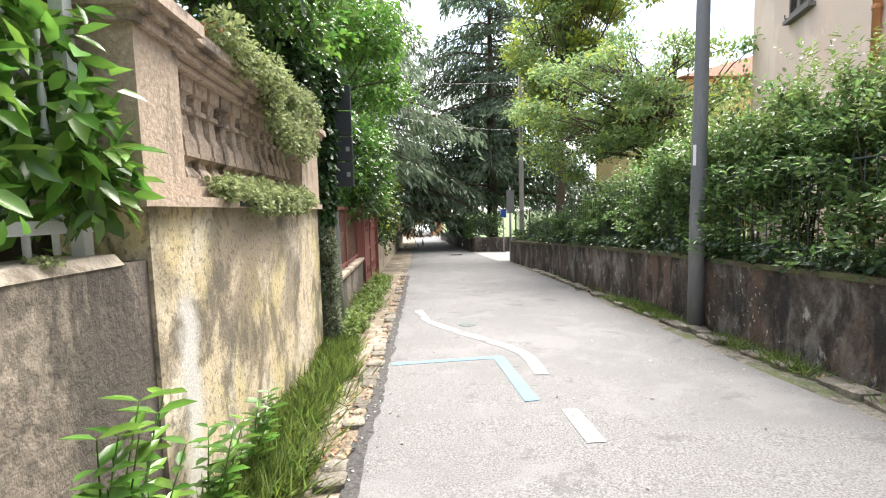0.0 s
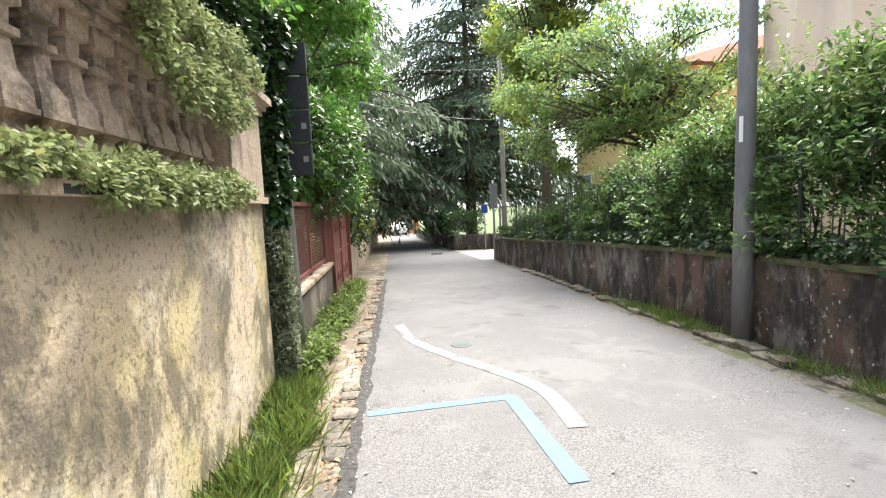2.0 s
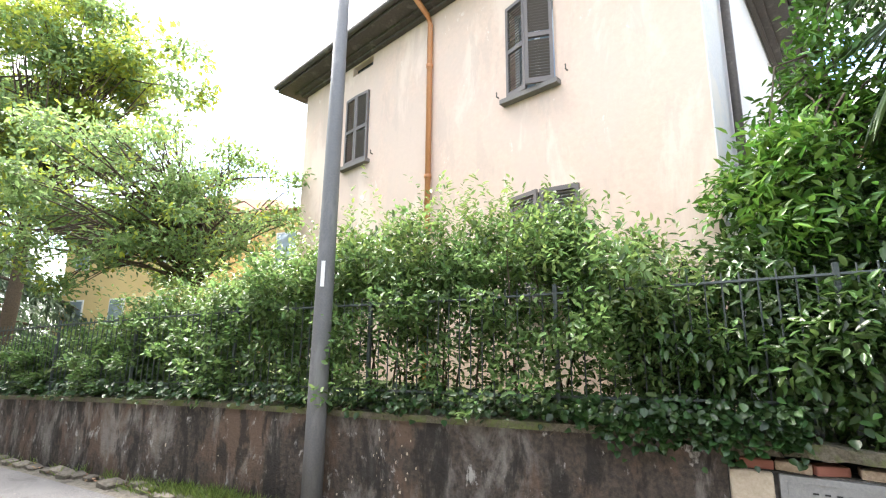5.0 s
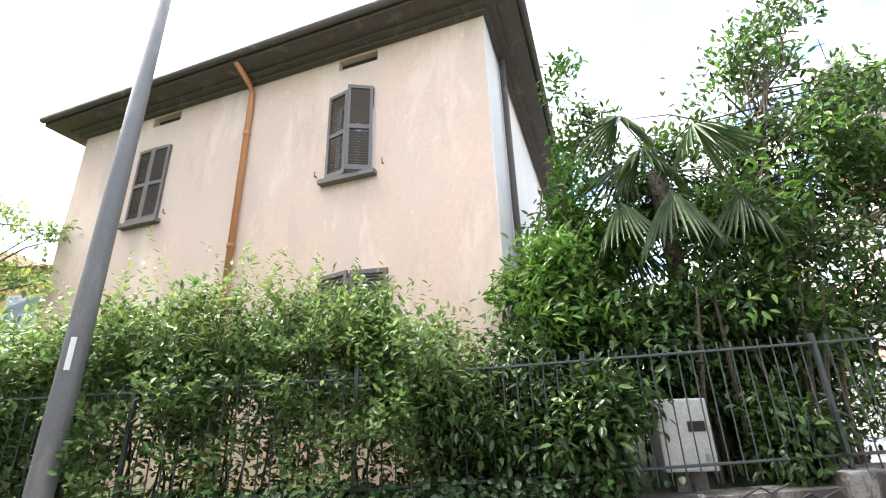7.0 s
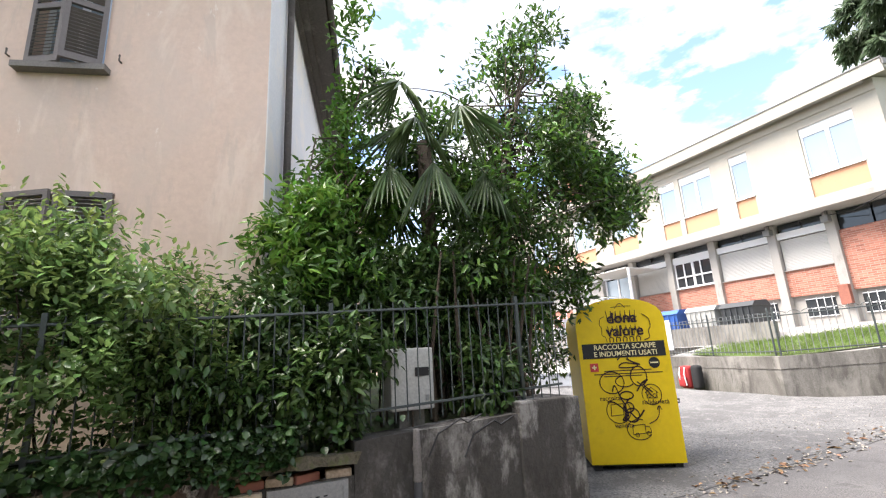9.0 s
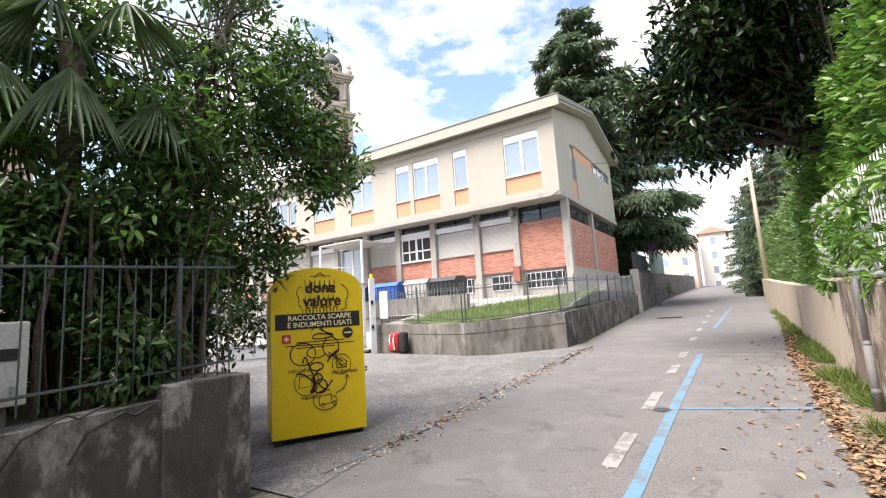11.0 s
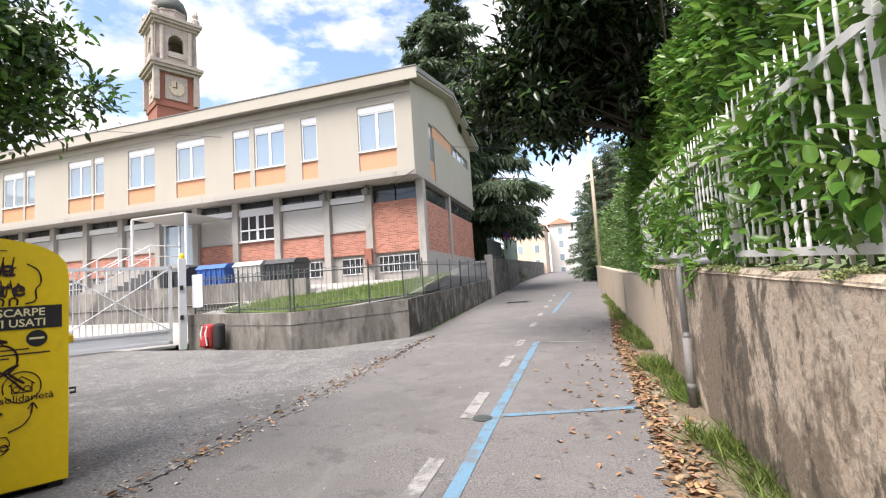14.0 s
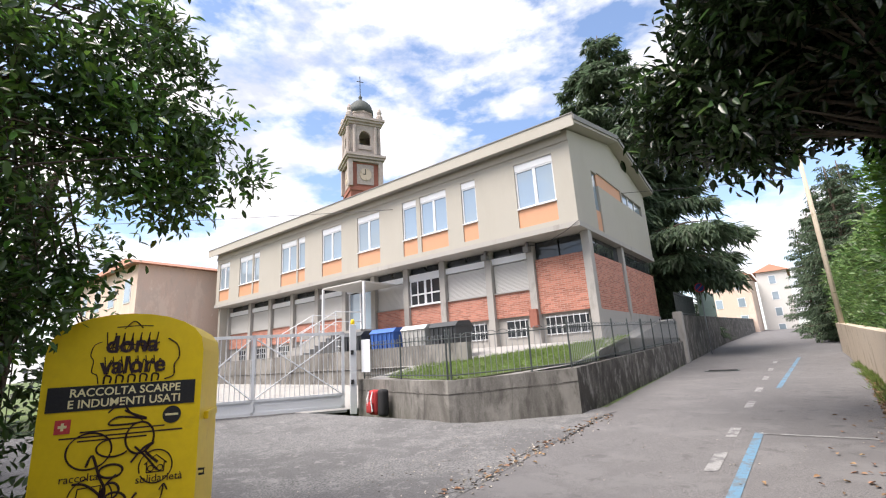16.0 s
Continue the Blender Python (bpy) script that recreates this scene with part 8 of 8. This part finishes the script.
for _ in range(60):
    cy = rr.choice((rr.uniform(2.2, 5.6), rr.uniform(2.2, 5.6), rr.uniform(5.6, 13)))
    cx = rr.uniform(-1.16, -0.85)
    for _ in range(rr.randint(4, 13)):
        y = rr.gauss(cy, 0.14)
        spots.append((min(-0.72, max(-1.18, rr.gauss(cx, 0.08))), y, zg(y) - 0.01))
solo("grass", tufts_data("grass", spots[::4], 8, 0.15, L_YELLOW, 0.08), None, "pale drying grass along the plaster wall", "grass", "stuff")
solo("grass", tufts_data("grass", spots, 22, 0.18, L_GRASS, 0.06), None, "long green grass along the plaster wall", "grass", "stuff")
spots = []
for _ in range(620):
    y = rr.uniform(-22, -2.0)
    if math.sin(y * 1.7) + 0.7 * math.sin(y * 4.1) < -0.55:
        continue
    spots.append((rr.uniform(-1.32, -0.95) + 0.08 * math.sin(y * 2.3) - 0.02 * max(0, -y - 9), y, zg(y) - 0.01))
solo("grass", tufts_data("grass", spots, 26, 0.17, L_GRASS, 0.06), None, "grass and weeds along the garden wall", "grass", "stuff")
spots = [(rr.uniform(3.62, 3.82), rr.gauss(c, s), -0.02) for c, s, n in ((7.4, 0.6, 130), (4.4, 0.3, 22), (5.2, 0.2, 16), (11, 1.5, 16), (2.6, 0.6, 14)) for _ in range(n)]
spots = [(x, y, zg(y) - 0.01) for x, y, z in spots]
solo("grass", tufts_data("grass", spots, 24, 0.13, L_GRASS, 0.05), None, "grass tufts under the dark wall", "grass", "stuff")
def litter(name, n, fx, fy, size, label):
    y = np.array([fy() for _ in range(n)])
    x = np.array([fx(v) for v in y])
    z = np.array([zg(v) for v in y]) + 0.012 + rng.random(n) * 0.02
    A = np.stack([rng.normal(size=n), rng.normal(size=n), rng.normal(size=n) * 0.15], 1)
    N = np.array([0, 0, 1.0]) + unit(n) * 0.35
    solo(name, leaf_data(name, np.stack([x, y, z], 1), A, N, size, size * 0.5, M_LITTER, 0.25, 0.4), None, label, "leaf litter", "stuff")
litter("leaf_litter", 1900, lambda y: edge_l(y) - 0.02 - abs(rr.gauss(0, 0.16)), lambda: rr.uniform(-18, -1.5), 0.08, "brown fallen leaves along the verge")
litter("leaf_litter", 110, lambda y: edge_l(y) + abs(rr.gauss(0.3, 0.5)), lambda: rr.gauss(-6.2, 2.2), 0.075, "scattered dry leaves on the lane")
litter("leaf_litter", 520, lambda y: edge_l(y) - 0.03 - abs(rr.gauss(0, 0.13)), lambda: rr.uniform(0.8, 13), 0.05, "dry leaves and debris along the kerb")
litter("leaf_litter", 160, lambda y: 3.62 + rr.gauss(0, 0.12), lambda: rr.uniform(-11, -2), 0.08, "dead leaves in the forecourt joint")
litter("leaf_litter", 260, lambda y: 3.62 + abs(rr.gauss(0, 0.1)), lambda: rr.uniform(1, 14), 0.06, "dead leaves under the dark wall")
def grit(n, fx, fy, size, label):
    y = np.array([fy() for _ in range(n)])
    x = np.array([fx(v) for v in y])
    z = np.array([zg(v) for v in y]) + 0.009
    solo("grit", leaf_data("grit", np.stack([x, y, z], 1), np.stack([rng.normal(size=n), rng.normal(size=n), np.zeros(n)], 1), np.array([0, 0, 1.0]) + unit(n) * 0.2, size, size * 0.7, M_PEBBLE, 0.3, 0.6), None, label, "grit", "stuff")


grit(1500, lambda y: rr.uniform(3.8, 9.5), lambda: rr.uniform(-9, -2), 0.025, "pale grit and scraps on the forecourt")
grit(500, lambda y: 3.6 + rr.gauss(0, 0.14), lambda: rr.uniform(-11, -1.5), 0.04, "broken grit along the forecourt joint")
grit(700, lambda y: edge_l(y) + rr.gauss(0.02, 0.1), lambda: rr.uniform(-14, 13), 0.02, "grit along the lane's edge")
grit(260, lambda y: rr.uniform(-0.3, 3.4), lambda: rr.uniform(-10, 12), 0.022, "scattered grit on the lane")
for seed in range(4):
    q = random.Random(seed)
    ys_ = np.linspace(-1.5 - seed * 2.4, -4.2 - seed * 2.4, 14)
    ribbon("trim", [(3.62 + 0.05 * math.sin(v * 2.3) + q.uniform(-.05, .05), float(v)) for v in ys_], 0.035 + 0.02 * q.random(), M_DARK, "dark cracked joint between lane and forecourt")
q_ = random.Random(61)
for y_ in (1.0, 4.2, 7.4, 10.6):
    ys_ = np.linspace(y_, y_ + 3.2, 26)
    ribbon("trim", [(edge_l(float(v)) + 0.03 + q_.uniform(-.025, .025), float(v)) for v in ys_], 0.11, M_EDGE, "dark crumbling edge of the asphalt")
# weeds by the near wall
for x, y, h, n in ((-1.05, 1.42, 1.0, 8), (-1.05, 1.15, 0.8, 6), (-1.06, 1.75, 0.6, 5), (-1.08, 2.2, 0.6, 5), (-1.05, 2.75, 0.55, 5)):
    t = thing("weed", "leafy green weed against the wall", "weed")
    bm = BM()
    P_, A_ = [], []
    for _ in range(n):
        b_ = Vector((x + rr.uniform(-.05, .06), y + rr.uniform(-.1, .1), zg(y) - 0.01))
        d_ = Vector((rr.uniform(0.0, .22), rr.uniform(-.22, .22), 1.0)) * h * rr.uniform(0.6, 1.05)
        bend = Vector((rr.uniform(0, .08), rr.uniform(-.08, .08), 0))
        at_ = lambda f: b_ + d_ * f + bend * f * f
        tube(bm, [at_(f) for f in (0, 0.35, 0.7, 1.0)], [0.006, 0.005, 0.004, 0.002], 5, False)
        for k in range(9):
            f = 0.25 + 0.75 * k / 8
            a_ = k * 1.57 + rr.uniform(-.4, .4)
            for s_ in (0, math.pi):
                P_.append(at_(f))
                A_.append((math.cos(a_ + s_), math.sin(a_ + s_), 0.35))
    part("stem", bm, L_LAUREL, t, "thin green stems")
    part("leaves", leaf_data("leaves", np.array(P_), np.array(A_), np.array([0, 0, 1.0]) + unit(len(P_)) * 0.3, 0.10, 0.042, L_LAUREL), None, t)
t = thing("weeds", "mixed leafy weeds along the low wall", "weeds", kind="stuff")
part("leaves", blob_leaves("leaves", [(-0.98 + 0.1 * math.sin(k * 2.3), 5.95 + 0.26 * k, zg(6 + 0.26 * k) + 0.12 + 0.05 * math.sin(k * 1.1), 0.16, 0.2, 0.16 + 0.08 * abs(math.sin(k * 1.7))) for k in range(22)], 9000, 0.055, 0.03, L_GRASS, 0.2, 0.1, 500), None, t)
ms = thing("moss", "green moss cushions along the wall coping", "moss", kind="stuff")
part("moss", blob_leaves("moss", [(XL - 0.06 + 0.06 * math.sin(k * 5.1), 1.6 - 0.37 * k - 0.2 * math.sin(k * 3.3), fence_z(min(1.19, 1.6 - 0.37 * k)) + 0.03, 0.08, 0.05 + 0.09 * abs(math.sin(k * 1.9)), 0.02) for k in range(22)], 5200, 0.018, 0.012, L_SEDUM, 0.2), None, ms)
# kerb stones
bm = BM()
box(bm, -0.5, 0.5, -0.5, 0.5, -0.5, 0.5)
bmesh.ops.bevel(bm, geom=bm.edges[:], offset=0.12, segments=1, affect="EDGES")
stone = data_of("kerb_stone", bm, M_KERB)
kb = thing("kerb", "broken row of rough kerb stones along the lane", "kerb")
for k in range(70):
    y = 1.2 + k * 0.21 + rr.uniform(-.04, .04)
    if rr.random() < 0.45:
        continue
    o = part("kerb_stone", stone, None, kb, m=pose(edge_l(y) - 0.10 + rr.uniform(-.02, .02), y, zg(y) + rr.uniform(-0.045, -0.01), rr.uniform(-6, 6), rr.uniform(-4, 4), rr.uniform(-8, 8)) @ Matrix.Diagonal((rr.uniform(.12, .2), rr.uniform(.14, .22), 0.10, 1)))
kb = thing("kerb", "low broken kerb stones under the dark wall", "kerb")
for k in range(60):
    y = 0.4 + k * 0.24 + rr.uniform(-.06, .06)
    if rr.random() < 0.75:
        part("kerb_stone", stone, None, kb, m=pose(3.66 + rr.uniform(-.03, .05), y, zg(y) + rr.uniform(-0.03, 0.02), rr.uniform(-5, 5), rr.uniform(-5, 5), rr.uniform(-10, 10)) @ Matrix.Diagonal((rr.uniform(.12, .26), rr.uniform(.16, .3), 0.10, 1)))
